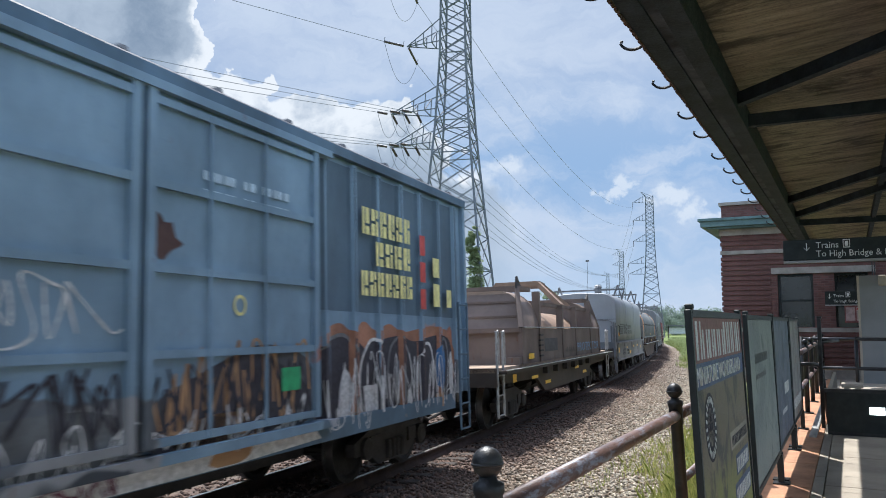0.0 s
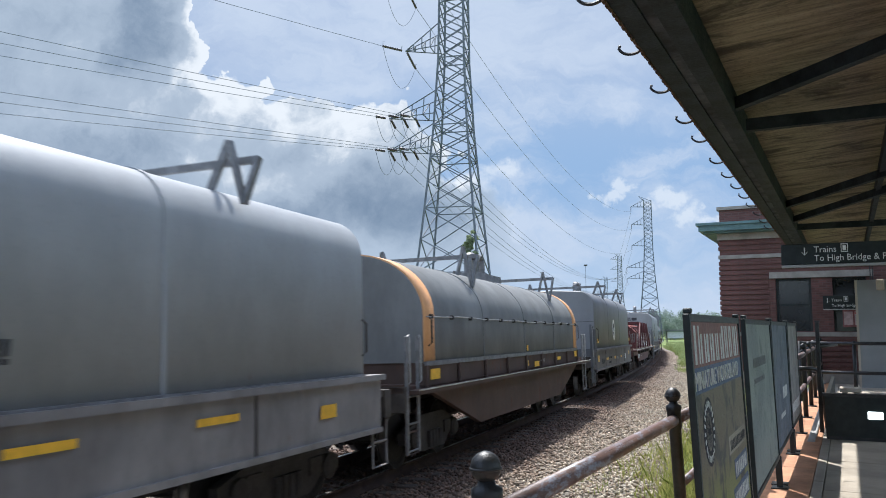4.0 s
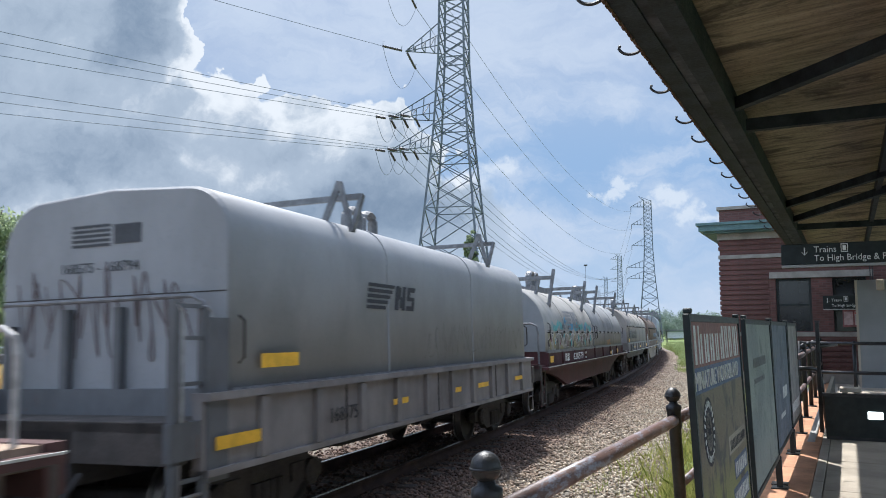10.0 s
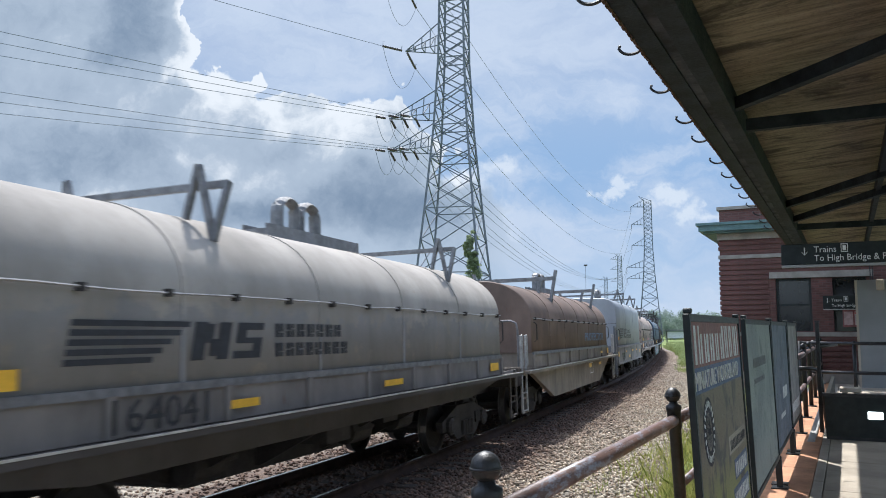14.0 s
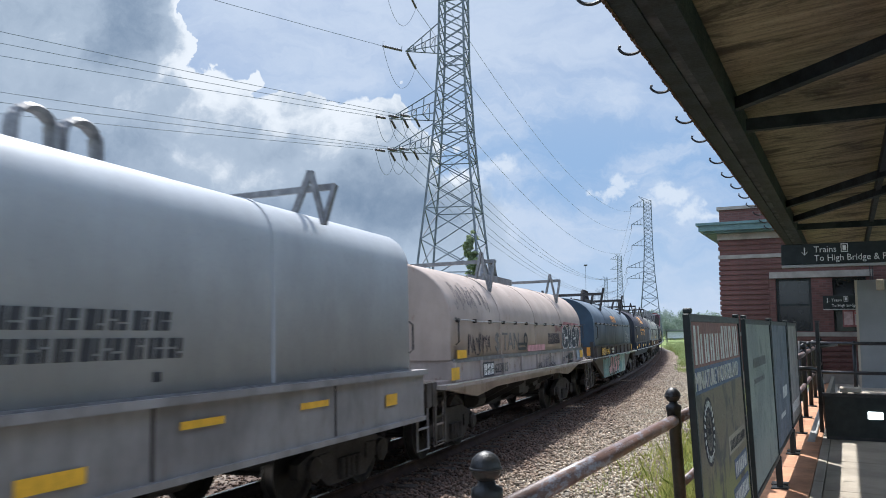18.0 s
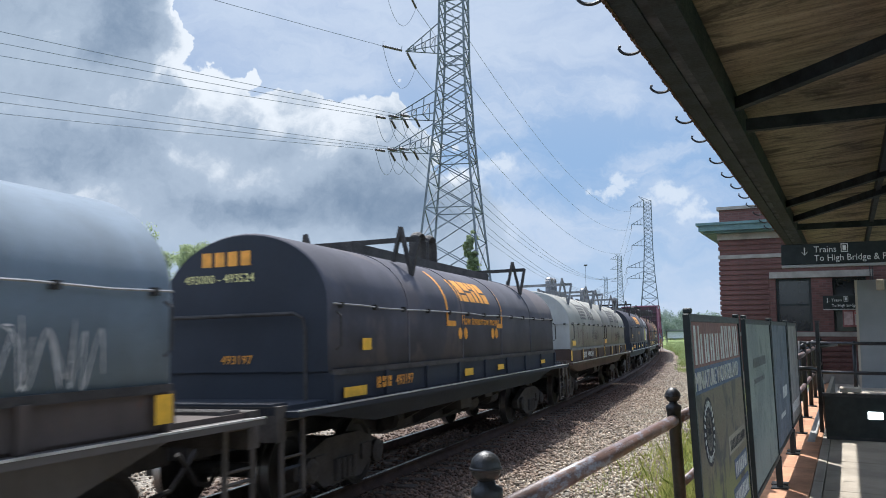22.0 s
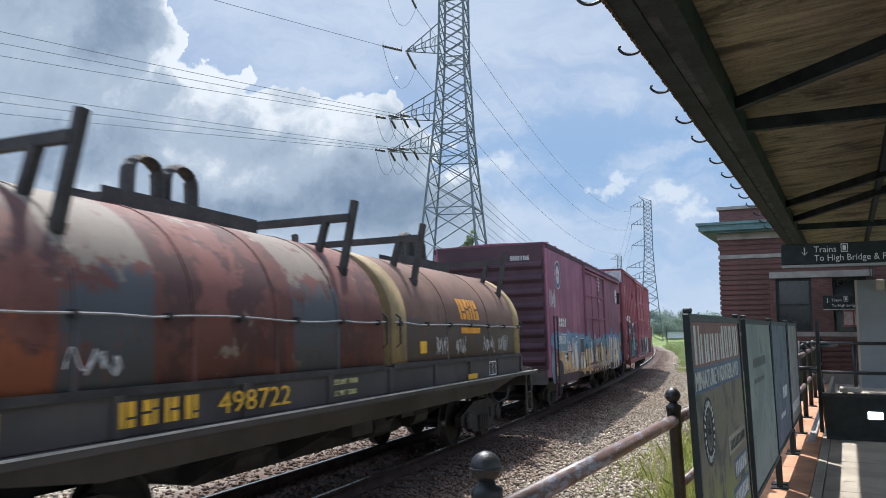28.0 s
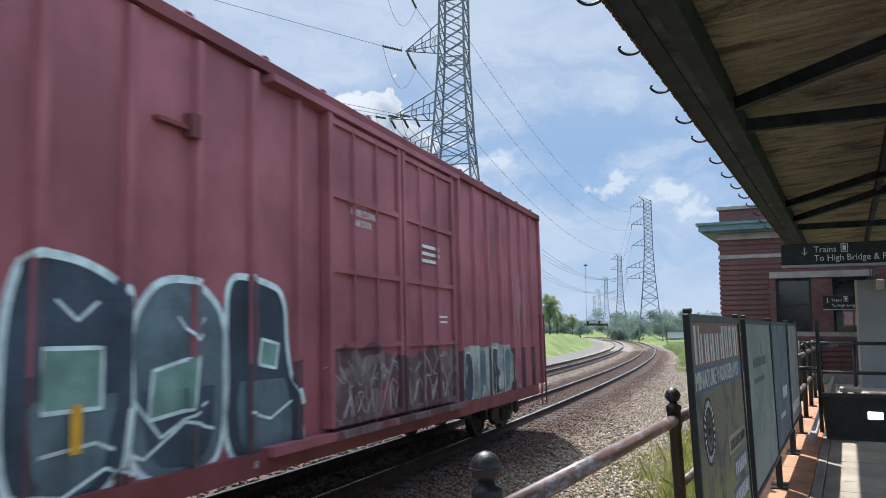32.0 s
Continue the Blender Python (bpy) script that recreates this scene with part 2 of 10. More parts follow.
M_WHITE = surface("white lettering", (0.72, 0.72, 0.7), 0.6, 0, 0.2, 9, 0.05, 60)
M_BLACK = surface("black lettering", (0.022, 0.024, 0.03), 0.55, 0, 0.3, 9, 0.05, 60)
M_ORANGE = surface("orange lettering", (0.72, 0.3, 0.03), 0.55, 0, 0.2, 9, 0.05, 60)
M_CREAM = surface("pale yellow lettering", (0.74, 0.66, 0.27), 0.55, 0, 0.2, 9, 0.05, 60)
M_RED = surface("red lettering", (0.5, 0.06, 0.05), 0.55, 0, 0.2, 9, 0.05, 60)
M_GREEN = surface("green placard", (0.03, 0.33, 0.13), 0.5, 0, 0.2, 9, 0.05, 60)
M_CHALK = surface("sprayed white scrawl", (0.6, 0.58, 0.57), 0.8, 0, 0.3, 20, 0.05, 90)
M_INK = surface("sprayed dark scrawl", (0.04, 0.035, 0.045), 0.8, 0, 0.3, 20, 0.05, 90)
M_PURPLE = surface("sprayed plum scrawl", (0.16, 0.05, 0.08), 0.8, 0, 0.3, 20, 0.05, 90)

# ---- sky and distance ----
def sky_sheet():
    """A far curved sheet of sky with its clouds, in the direction of view."""
    mt = bpy.data.materials.new("cloudy summer sky")
    mt.use_nodes = True
    tree = mt.node_tree
    tree.nodes.clear()
    g = Net(tree)
    uv = g.coords("UV")
    w1 = g.noise(uv, 7, 5, 0.6, 0.0, "Color")
    w2 = g.noise(uv, 26, 5, 0.65, 0.0, "Color")
    q = g.vmath("ADD", uv, g.vmath("MULTIPLY", g.vmath("SUBTRACT", w1, (0.5, 0.5, 0.5)), (0.14, 0.12, 0)))
    q = g.vmath("ADD", q, g.vmath("MULTIPLY", g.vmath("SUBTRACT", w2, (0.5, 0.5, 0.5)), (0.05, 0.05, 0)))
    soft = g.vmath("ADD", uv, g.vmath("MULTIPLY", g.vmath("SUBTRACT", w1, (0.5, 0.5, 0.5)), (0.2, 0.14, 0)))

    def field(vec, rows):
        best = None
        for cx, cy, rx, ry, wt in rows:
            d = g.vmath("LENGTH", g.vmath("MULTIPLY", g.vmath("SUBTRACT", vec, (cx, cy, 0)), (1 / rx, 1 / ry, 0)))
            v = g.math("MULTIPLY", g.math("SUBTRACT", 1.0, d, 0, True), wt)
            best = v if best is None else g.math("MAXIMUM", best, v)
        return best

    def ramp(x, rows, lo, hi):
        """A smooth line through (place, height) rows."""
        m = g.n.new("ShaderNodeValToRGB")
        m.color_ramp.interpolation = "EASE"
        while len(m.color_ramp.elements) < len(rows):
            m.color_ramp.elements.new(0.5)
        for el, (p, h) in zip(m.color_ramp.elements, rows):
            k = (h - lo) / (hi - lo)
            el.position, el.color = p, (k, k, k, 1)
        g.set(m.inputs[0], x)
        return g.math("ADD", g.math("MULTIPLY", m.outputs[0], hi - lo), lo)

    def blobs(vec, rows):
        """Broad soft patches, lighter or darker."""
        total = None
        for cx, cy, rx, ry, wt in rows:
            d = g.vmath("LENGTH", g.vmath("MULTIPLY", g.vmath("SUBTRACT", vec, (cx, cy, 0)), (1 / rx, 1 / ry, 0)))
            b = g.step(d, 1.25, 0.15, 0.0, wt)
            total = b if total is None else g.math("ADD", total, b)
        return total

    v = g.split(uv)
    # open sky: deeper blue to the side of the cloud bank, a milky veil across it, paler towards the horizon
    c = g.mix(g.step(v[1], 0.05, 0.30), (0.45, 0.55, 0.72), (0.33, 0.49, 0.72))
    c = g.mix(g.step(v[1], 0.30, 0.58), c, (0.50, 0.63, 0.79))
    veil = g.math("ADD", g.noise(g.mapped(soft, (1.0, 2.6, 1)), 4, 7, 0.62, 0.4), blobs(soft, ((0.62, 0.04, 0.34, 0.13, 0.16), (0.98, 0.08, 0.2, 0.10, 0.10), (1.08, 0.2, 0.09, 0.04, 0.16), (0.95, 0.42, 0.2, 0.06, 0.14), (1.17, 0.24, 0.10, 0.05, -0.12), (1.02, 0.26, 0.10, 0.05, -0.10), (1.2, 0.44, 0.1, 0.06, 0.06))))
    c = g.mix(g.step(veil, 0.36, 0.74, 0.0, 0.9), c, (0.62, 0.70, 0.82))
    # heaped cloud bank: a crisp, knobbly upper edge, grey folds and blue-grey undersides below it
    puff = g.vmath("ADD", uv, g.vmath("MULTIPLY", g.vmath("SUBTRACT", w2, (0.5, 0.5, 0.5)), (0.030, 0.030, 0)))
    knob = g.math("ADD", g.math("MULTIPLY", g.math("SUBTRACT", 0.42, g.cells(puff, 20, "SMOOTH_F1")), 0.060), g.math("MULTIPLY", g.math("SUBTRACT", 0.42, g.cells(puff, 55, "SMOOTH_F1")), 0.022))
    knob = g.math("ADD", knob, g.math("MULTIPLY", g.math("SUBTRACT", g.noise(puff, 70, 5, 0.65), 0.5), 0.012))
    across = g.math("ADD", v[0], g.math("ADD", g.math("MULTIPLY", knob, -1.35), g.math("MULTIPLY", g.math("SUBTRACT", g.noise(uv, 14, 4, 0.6), 0.5), -0.06)))
    top = ramp(across, ((0.0, -0.20), (0.305, -0.14), (0.318, -0.03), (0.330, 0.055), (0.350, 0.098), (0.385, 0.125), (0.43, 0.130), (0.46, 0.160), (0.51, 0.166), (0.56, 0.158), (0.60, 0.176), (0.645, 0.160), (0.70, 0.166), (0.735, 0.195), (0.77, 0.245), (0.80, 0.285), (0.87, 0.295), (0.91, 0.315), (0.94, 0.375), (0.99, 0.46)), -0.2, 0.46)
    depth = g.math("ADD", g.math("SUBTRACT", v[1], top), knob)
    folds = blobs(soft, ((0.05, 0.08, 0.12, 0.06, 0.08), (0.20, 0.145, 0.13, 0.05, 0.14), (0.10, 0.195, 0.14, 0.035, 0.18), (0.385, 0.175, 0.11, 0.07, 0.24), (0.40, 0.295, 0.11, 0.05, 0.26), (0.47, 0.31, 0.05, 0.03, 0.18), (0.52, 0.215, 0.13, 0.05, 0.22), (0.60, 0.26, 0.07, 0.06, 0.26), (0.325, 0.24, 0.05, 0.07, 0.2),
                         (0.13, 0.36, 0.18, 0.035, 0.26), (0.03, 0.405, 0.18, 0.05, 0.22), (0.27, 0.40, 0.2, 0.045, 0.22), (0.53, 0.435, 0.22, 0.03, 0.16), (0.84, 0.31, 0.06, 0.03, 0.3),
                         (0.225, 0.02, 0.085, 0.13, -0.36), (0.16, 0.07, 0.06, 0.05, -0.12), (0.20, 0.245, 0.20, 0.040, -0.30), (0.08, 0.30, 0.24, 0.045, -0.30), (0.40, 0.205, 0.04, 0.03, -0.12), (0.56, 0.365, 0.30, 0.06, -0.30), (0.42, 0.37, 0.16, 0.04, -0.22), (0.70, 0.36, 0.12, 0.08, -0.24), (0.50, 0.26, 0.05, 0.03, -0.14), (-0.4, 0.1, 0.4, 0.3, -0.15)))
    glow = g.math("ADD", g.step(depth, 0.10, 0.0, 0.0, 0.40), 0.33)
    glow = g.math("ADD", glow, g.math("MULTIPLY", g.step(across, 0.268, 0.32, 0.0, 0.52), g.step(v[1], 0.17, 0.11)))
    glow = g.math("ADD", glow, folds)
    glow = g.math("ADD", glow, g.math("MULTIPLY", g.math("SUBTRACT", g.noise(soft, 9, 7, 0.66, 0.2), 0.5), 0.95))
    glow = g.math("ADD", glow, g.math("MULTIPLY", knob, 2.6))
    glow = g.math("ADD", glow, g.math("MULTIPLY", g.math("SUBTRACT", g.noise(puff, 24, 6, 0.65), 0.5), 0.34))
    body = g.mix(g.step(glow, -0.45, 0.52), (0.19, 0.265, 0.37), (0.46, 0.54, 0.635))
    body = g.mix(g.step(glow, 0.42, 0.86), body, (0.88, 0.91, 0.935))
    body = g.mix(g.step(v[1], 0.36, 0.50, 0.0, 0.5), body, (0.52, 0.63, 0.75))
    cover = g.step(depth, 0.0, g.math("ADD", 0.008, g.step(v[0], 0.72, 0.9, 0.0, 0.06)))
    cover = g.math("MULTIPLY", cover, g.step(v[0], 0.98, 0.80, 0.0, 1.0))
    c = g.mix(cover, c, body)
    # small loose cumulus in the open sky
    tuft = g.math("ADD", field(q, ((0.88, 0.300, 0.06, 0.035, 0.9), (1.095, 0.315, 0.030, 0.030, 1.0), (1.075, 0.335, 0.035, 0.022, 0.9), (1.185, 0.345, 0.06, 0.035, 1.2), (1.215, 0.38, 0.05, 0.03, 0.9), (1.13, 0.36, 0.06, 0.02, 0.6), (1.25, 0.385, 0.06, 0.02, 0.8))), g.math("MULTIPLY", knob, 5.0))
    tuft = g.math("ADD", tuft, g.math("MULTIPLY", g.math("SUBTRACT", g.noise(puff, 30, 6, 0.65), 0.5), 0.5))
    c = g.mix(g.step(tuft, 0.24, 0.70, 0.0, 0.75), c, (0.78, 0.835, 0.895))
    em = g.n.new("ShaderNodeEmission")
    g.set(em.inputs[0], c)
    em.inputs[1].default_value = 0.405
    g.l.new(em.outputs[0], g.n.new("ShaderNodeOutputMaterial").inputs[0])
    na, ne, rad = 72, 24, 3000
    verts, uvs = [], []
    ct, st = math.cos(math.atan(140 / 1380)), math.sin(math.atan(140 / 1380))
    for i in range(na + 1):
        az = radians(-64 + 128 * i / na)
        for j in range(ne + 1):
            el = radians(-3 + 41 * j / ne)
            d = Vector((math.sin(az), math.cos(az), math.tan(el)))
            verts.append(d * rad)
            dep = d.y * ct + d.z * st
            uvs.append(((784 + 1380 * d.x / dep) / 1000, (441 - 1380 * (d.z * ct - d.y * st) / dep) / 1000))
    faces = [(i * (ne + 1) + j, (i + 1) * (ne + 1) + j, (i + 1) * (ne + 1) + j + 1, i * (ne + 1) + j + 1) for i in range(na) for j in range(ne)]
    me = soup("sky_backdrop", verts, faces, mt)
    lay = me.uv_layers.new(name="UVMap")
    idx = np.array(faces).ravel()
    lay.data.foreach_set("uv", np.array(uvs, np.float32)[idx].ravel())
    ob = new("sky_backdrop", me)
    return tagged(ob, "pale blue sky with bright cumulus and grey cloud undersides", "sky", kind="structure")


SKY = sky_sheet()

M_GRASS = surface("rough grass ground", (0.125, 0.17, 0.035), 0.95, 0, 0.45, 0.35, 0.6, 9, 0.08)
M_SAND = surface("dusty gravel lot", (0.36, 0.30, 0.23), 0.95, 0, 0.25, 0.5, 0.5, 14, 0.04)


def near_rails(g, co, inner=1.7, outer=2.7, most=0.96):
    """Share of rusty, oily rail dust, darkened to carry the train's shade: full between and beside the rails, ragged
    towards the shoulder.
    """
    at = g.n.new("ShaderNodeAttribute")
    at.attribute_name = "offset"
    d = g.math("ABSOLUTE", at.outputs["Fac"])
    d = g.math("ADD", d, g.math("MULTIPLY", g.math("SUBTRACT", g.noise(co, 0.9, 5, 0.65), 0.5), 1.8))
    return g.step(d, inner, outer, most, 0.0)


def with_offset(me, off):
    lay = me.attributes.new("offset", "FLOAT", "POINT")
    lay.data.foreach_set("value", np.asarray(off, np.float32))
    return me


def stone_bed(name, cols, size, rail_tone=False):
    mt, tree, p = shader(name)
    g = Net(tree)
    co = g.coords()
    cell = g.cells(co, size, "F1", "Color")
    d = g.cells(co, size, "F1", "Distance")
    q = g.split(cell)
    c = g.mix(q[0], cols[0], cols[1])
    c = g.mix(g.step(q[1], 0.6, 0.8), c, cols[2])
    big = g.noise(co, 0.45, 4, 0.6)
    c = g.mix(g.step(big, 0.4, 0.7, 0, 0.5), c, tint(cols[0], 0.6))
    if rail_tone:
        # rail dust tone, with the shade under the train put into its colour
        c = g.mix(near_rails(g, co), c, g.mix(q[0], (0.055, 0.036, 0.028), (0.125, 0.078, 0.057)))
    g.set(p.inputs["Base Color"], c)
    p.inputs["Roughness"].default_value = 0.92
    g.set(p.inputs["Normal"], g.bump(g.math("SUBTRACT", 1.0, d), 0.9, 0.03))
    return mt


M_BALLAST = stone_bed("ballast stone bed", ((0.16, 0.14, 0.113), (0.34, 0.30, 0.24), (0.09, 0.073, 0.058)), 17, True)


def stones_mat(name, a, b, c3):
    mt, tree, p = shader(name)
    g = Net(tree)
    r = g.per_island()
    c = g.mix(r, a, b)
    c = g.mix(g.step(g.math("FRACT", g.math("MULTIPLY", r, 17.0)), 0.68, 0.72), c, c3)
    patch = g.noise(g.coords(), 0.55, 4, 0.65)
    c = g.mix(g.step(patch, 0.50, 0.66, 0, 0.4), c, (0.15, 0.11, 0.075))
    c = g.mix(near_rails(g, g.coords(), 1.9, 4.3, 0.7), c, g.mix(r, (0.085, 0.058, 0.043), (0.37, 0.265, 0.195)))
    # innermost stones: dust colour darkened further for shade below the cars
    c = g.mix(near_rails(g, g.coords()), c, g.mix(r, (0.042, 0.028, 0.022), (0.145, 0.085, 0.06)))
    g.set(p.inputs["Base Color"], c)
    p.inputs["Roughness"].default_value = 0.9
    return mt


M_STONES = stones_mat("crushed ballast stones", (0.12, 0.103, 0.08), (0.545, 0.48, 0.37), (0.22, 0.165, 0.115))


def near_line(x, y):
    """Track metres and offset of plan points (arrays)."""
    x, y = np.atleast_1d(x), np.atleast_1d(y)
    s, o = np.empty(len(x)), np.empty(len(x))
    sel = slice(None, None, 4)
    px, py, pt, ps = LX[sel], LY[sel], LT[sel], SS[sel]
    for i in range(0, len(x), 4000):
        d = (x[i:i + 4000, None] - px) ** 2 + (y[i:i + 4000, None] - py) ** 2
        j = d.argmin(1)
        ex, ey = x[i:i + 4000] - px[j], y[i:i + 4000] - py[j]
        s[i:i + 4000] = ps[j] + ex * np.sin(pt[j]) + ey * np.cos(pt[j])
        o[i:i + 4000] = ex * np.cos(pt[j]) - ey * np.sin(pt[j])
    return s, o


def smooth(v, a, b):
    t = np.clip((v - a) / (b - a), 0, 1)
    return t * t * (3 - 2 * t)


def ground_z(x, y):
    s, o = near_line(x, y)
    z = rail_z(s) - 0.62
    # a grassy bank beyond the far track, up the line
    z = z + smooth(s, 45, 75) * smooth(-o, 8.5, 16) * 2.5 * (1 - smooth(-o, 60, 200))
    z = z + 0.35 * smooth(o, 3.5, 6)
    return z


def ground_sheet():
    def axis(fine0, fine1, step, reach):
        a = list(np.arange(fine0, fine1, step))
        d, k = [], step
        v = fine1
        while v < reach:
            d.append(v)
            k *= 1.35
            v += k
        lo, v, k = [], fine0 - step, step
        while v > -reach:
            lo.append(v)
            k *= 1.35
            v -= k
        return np.array([-reach] + lo[::-1] + a + d + [reach])
    xs, ys = axis(-42, 60, 1.6, 4200), axis(-12, 150, 1.8, 4200)
    gx, gy = np.meshgrid(xs, ys)
    x, y = gx.ravel(), gy.ravel()
    z = ground_z(x, y) + np.array([0.06 * noise.noise((a * 0.35, b * 0.35, 0)) for a, b in zip(x, y)])
    n = len(xs)
    faces = [(j * n + i, j * n + i + 1, (j + 1) * n + i + 1, (j + 1) * n + i) for j in range(len(ys) - 1) for i in range(n - 1)]
    return tagged(new("ground", soup("ground", np.stack([x, y, z], 1), faces, M_GRASS)), "uneven ground with rough summer grass", "ground", kind="structure")


ground_sheet()
OFF2 = -4.5

# ballast bed of both tracks, gravel road, dusty lot
bed = [(4.6, -0.42), (3.2, -0.36), (2.4, -0.25), (1.9, -0.185), (1.2, -0.165), (0, -0.172), (-1.2, -0.19), (-1.8, -0.26), (-2.6, -0.3), (-3.0, -0.24), (-4.5, -0.2), (-6.2, -0.24), (-7.4, -0.5)]
v, f = sweep(bed, -70, 320, 2.0)
# the near shoulder narrows up the line, where weeds have grown over it
for i, s in enumerate(np.linspace(-70, 320, len(v) // len(bed))):
    k = 1 - 0.62 * float(smooth(np.float64(s), 34, 58))
    for j in (0, 1):
        v[i * len(bed) + j] = on_track(s, 2.4 + (bed[j][0] - 2.4) * k, bed[j][1])
tagged(new("ballast_bed", with_offset(soup("ballast_bed", v, f, M_BALLAST), [o for _ in range(len(v) // len(bed)) for o, _ in bed])), "bed of grey-brown crushed stone under two tracks", "ballast", kind="structure")
v, f = sweep([(-7.0, -0.46), (-9.2, -0.40), (-11.5, -0.40), (-12.5, -0.52)], 30, 320, 3.0)
tagged(new("gravel_road", soup("gravel_road", v, f, stone_bed("pale road gravel", ((0.13, 0.122, 0.108), (0.175, 0.163, 0.146), (0.105, 0.097, 0.088)), 11))), "pale gravel service road beside the tracks", "road", kind="structure")
v, f = sweep([(-6.9, -0.47), (-9.0, -0.44), (-24, -0.46), (-25, -0.62)], -40, 31, 2.0)
tagged(new("lot", soup("lot", v, f, M_SAND)), "dusty sand-coloured gravel lot", "ground", kind="structure")


def loose_stones():
    """Broken stones over the ballast beside the track, where they can be told apart."""
    rng = np.random.default_rng(5)
    base = np.array([(1, 0, 0), (-1, 0, 0), (0, 1, 0), (0, -1, 0), (0, 0, 1), (0, 0, -1)], float)
    tri = np.array([(0, 2, 4), (2, 1, 4), (1, 3, 4), (3, 0, 4), (2, 0, 5), (1, 2, 5), (3, 1, 5), (0, 3, 5)])
    po, pz = np.array([b[0] for b in bed])[::-1], np.array([b[1] for b in bed])[::-1]
    vs, fs, offs, count = [], [], [], 0
    for s0, s1, o0, o1, dens, size in ((-8, 8, 0.6, 4.6, 400, 0.040), (8, 26, 0.6, 4.6, 310, 0.042), (26, 52, 0.6, 4.2, 150, 0.042), (52, 95, 0.6, 3.1, 95, 0.055), (-8, 14, -8.5, 0.7, 90, 0.04), (14, 55, -3.4, 0.8, 110, 0.042), (55, 95, -3.4, 0.8, 55, 0.055)):
        n = int((s1 - s0) * (o1 - o0) * dens)
        s, o = rng.uniform(s0, s1, n), rng.uniform(o0, o1, n)
        keep = abs(abs(o) - GAUGE / 2) > 0.06
        s, o = s[keep], o[keep]
        n = len(s)
        t = np.interp(s, SS, LT)
        c = np.stack([np.interp(s, SS, LX) + np.cos(t) * o, np.interp(s, SS, LY) - np.sin(t) * o, rail_z(s) + np.interp(o, po, pz) + rng.uniform(-0.01, 0.022, n)], 1)
        p = base[None] * rng.uniform(0.5, 1.25, (n, 6, 1)) * (size * rng.uniform(0.55, 1.35, (n, 1, 1))) * np.array([1, 1, 0.75])
        a = rng.uniform(0, 6.28, n)
        b = rng.uniform(-0.7, 0.7, n)
        x = p[..., 0] * np.cos(a)[:, None] - p[..., 1] * np.sin(a)[:, None]
        y = p[..., 0] * np.sin(a)[:, None] + p[..., 1] * np.cos(a)[:, None]
        z = p[..., 2] * np.cos(b)[:, None] + y * np.sin(b)[:, None]
        y = y * np.cos(b)[:, None] - p[..., 2] * np.sin(b)[:, None]
        vs.append((np.stack([x, y, z], 2) + c[:, None]).reshape(-1, 3))
        fs.append((tri[None] + (count + 6 * np.arange(n))[:, None, None]).reshape(-1, 3))
        offs.append(np.repeat(o, 6))
        count += 6 * n
    return tagged(new("ballast_stones", with_offset(soup("ballast_stones", np.concatenate(vs), np.concatenate(fs), M_STONES), np.concatenate(offs))), "loose broken ballast stones in grey, tan and rust", "gravel", kind="stuff")


loose_stones()


def grass_blades(name, spots, blades, h0, h1, cols, label):
    """Tufts of blades: spots are world points (n x 3)."""
    rng = np.random.default_rng(len(spots))
    mt, tree, p = shader(name + " blades")
    g = Net(tree)
    c = g.mix(g.per_island(), cols[0], cols[1])
    g.set(p.inputs["Base Color"], c)
    p.inputs["Roughness"].default_value = 0.7
    p.inputs["Transmission Weight"].default_value = 0.0
    thin = g.n.new("ShaderNodeBsdfTranslucent")
    g.set(thin.inputs["Color"], c)
    both = g.n.new("ShaderNodeMixShader")
    both.inputs[0].default_value = 0.45
    g.l.new(p.outputs[0], both.inputs[1])
    g.l.new(thin.outputs[0], both.inputs[2])
    g.l.new(both.outputs[0], tree.nodes["Material Output"].inputs[0])
    n = len(spots) * blades
    base = np.repeat(np.asarray(spots, float), blades, 0) + np.concatenate([rng.normal(0, 0.07, (n, 2)), np.zeros((n, 1))], 1)
    h = rng.uniform(h0, h1, n)
    a = rng.uniform(0, 6.28, n)
    wd = rng.uniform(0.004, 0.009, n) * (1 + h)
    lean = rng.normal(0, 0.35, (n, 2)) * h[:, None]
    side = np.stack([np.cos(a) * wd, np.sin(a) * wd, np.zeros(n)], 1)
    mid = base + np.stack([lean[:, 0] * 0.4, lean[:, 1] * 0.4, h * 0.6], 1)
    top = base + np.stack([lean[:, 0], lean[:, 1], h], 1)
    v = np.stack([base - side, base + side, mid + side * 0.7, top, mid - side * 0.7], 1).reshape(-1, 3)
    f = np.arange(n * 5).reshape(n, 5)
    return tagged(new(name, soup(name, v, f, mt)), label, "grass", kind="stuff")


def strip_spots(n, a0, a1, r0, r1, seed):
    rng = np.random.default_rng(seed)
    a, r = rng.uniform(a0, a1, n), rng.uniform(r0, r1, n) 
    x, y = a * math.sin(PA) + r * math.cos(PA), a * math.cos(PA) - r * math.sin(PA)
    return np.stack([x, y, ground_z(x, y) + 0.02], 1)


# verge between ballast and platform
grass_blades("verge_grass", np.concatenate([strip_spots(230, 3.0, 11, -1.75, -1.12, 33), strip_spots(160, 5, 14, -2.6, -1.7, 34), strip_spots(260, 4, 16, -2.2, -1.15, 3), strip_spots(420, 16, 34, -3.2, -1.3, 4), strip_spots(260, 7, 13, -2.5, -1.5, 35), strip_spots(140, 12, 22, -4.1, -2.5, 36)]), 14, 0.12, 0.42, ((0.19, 0.24, 0.05), (0.42, 0.40, 0.14)), "tall dry green verge grass by the platform")


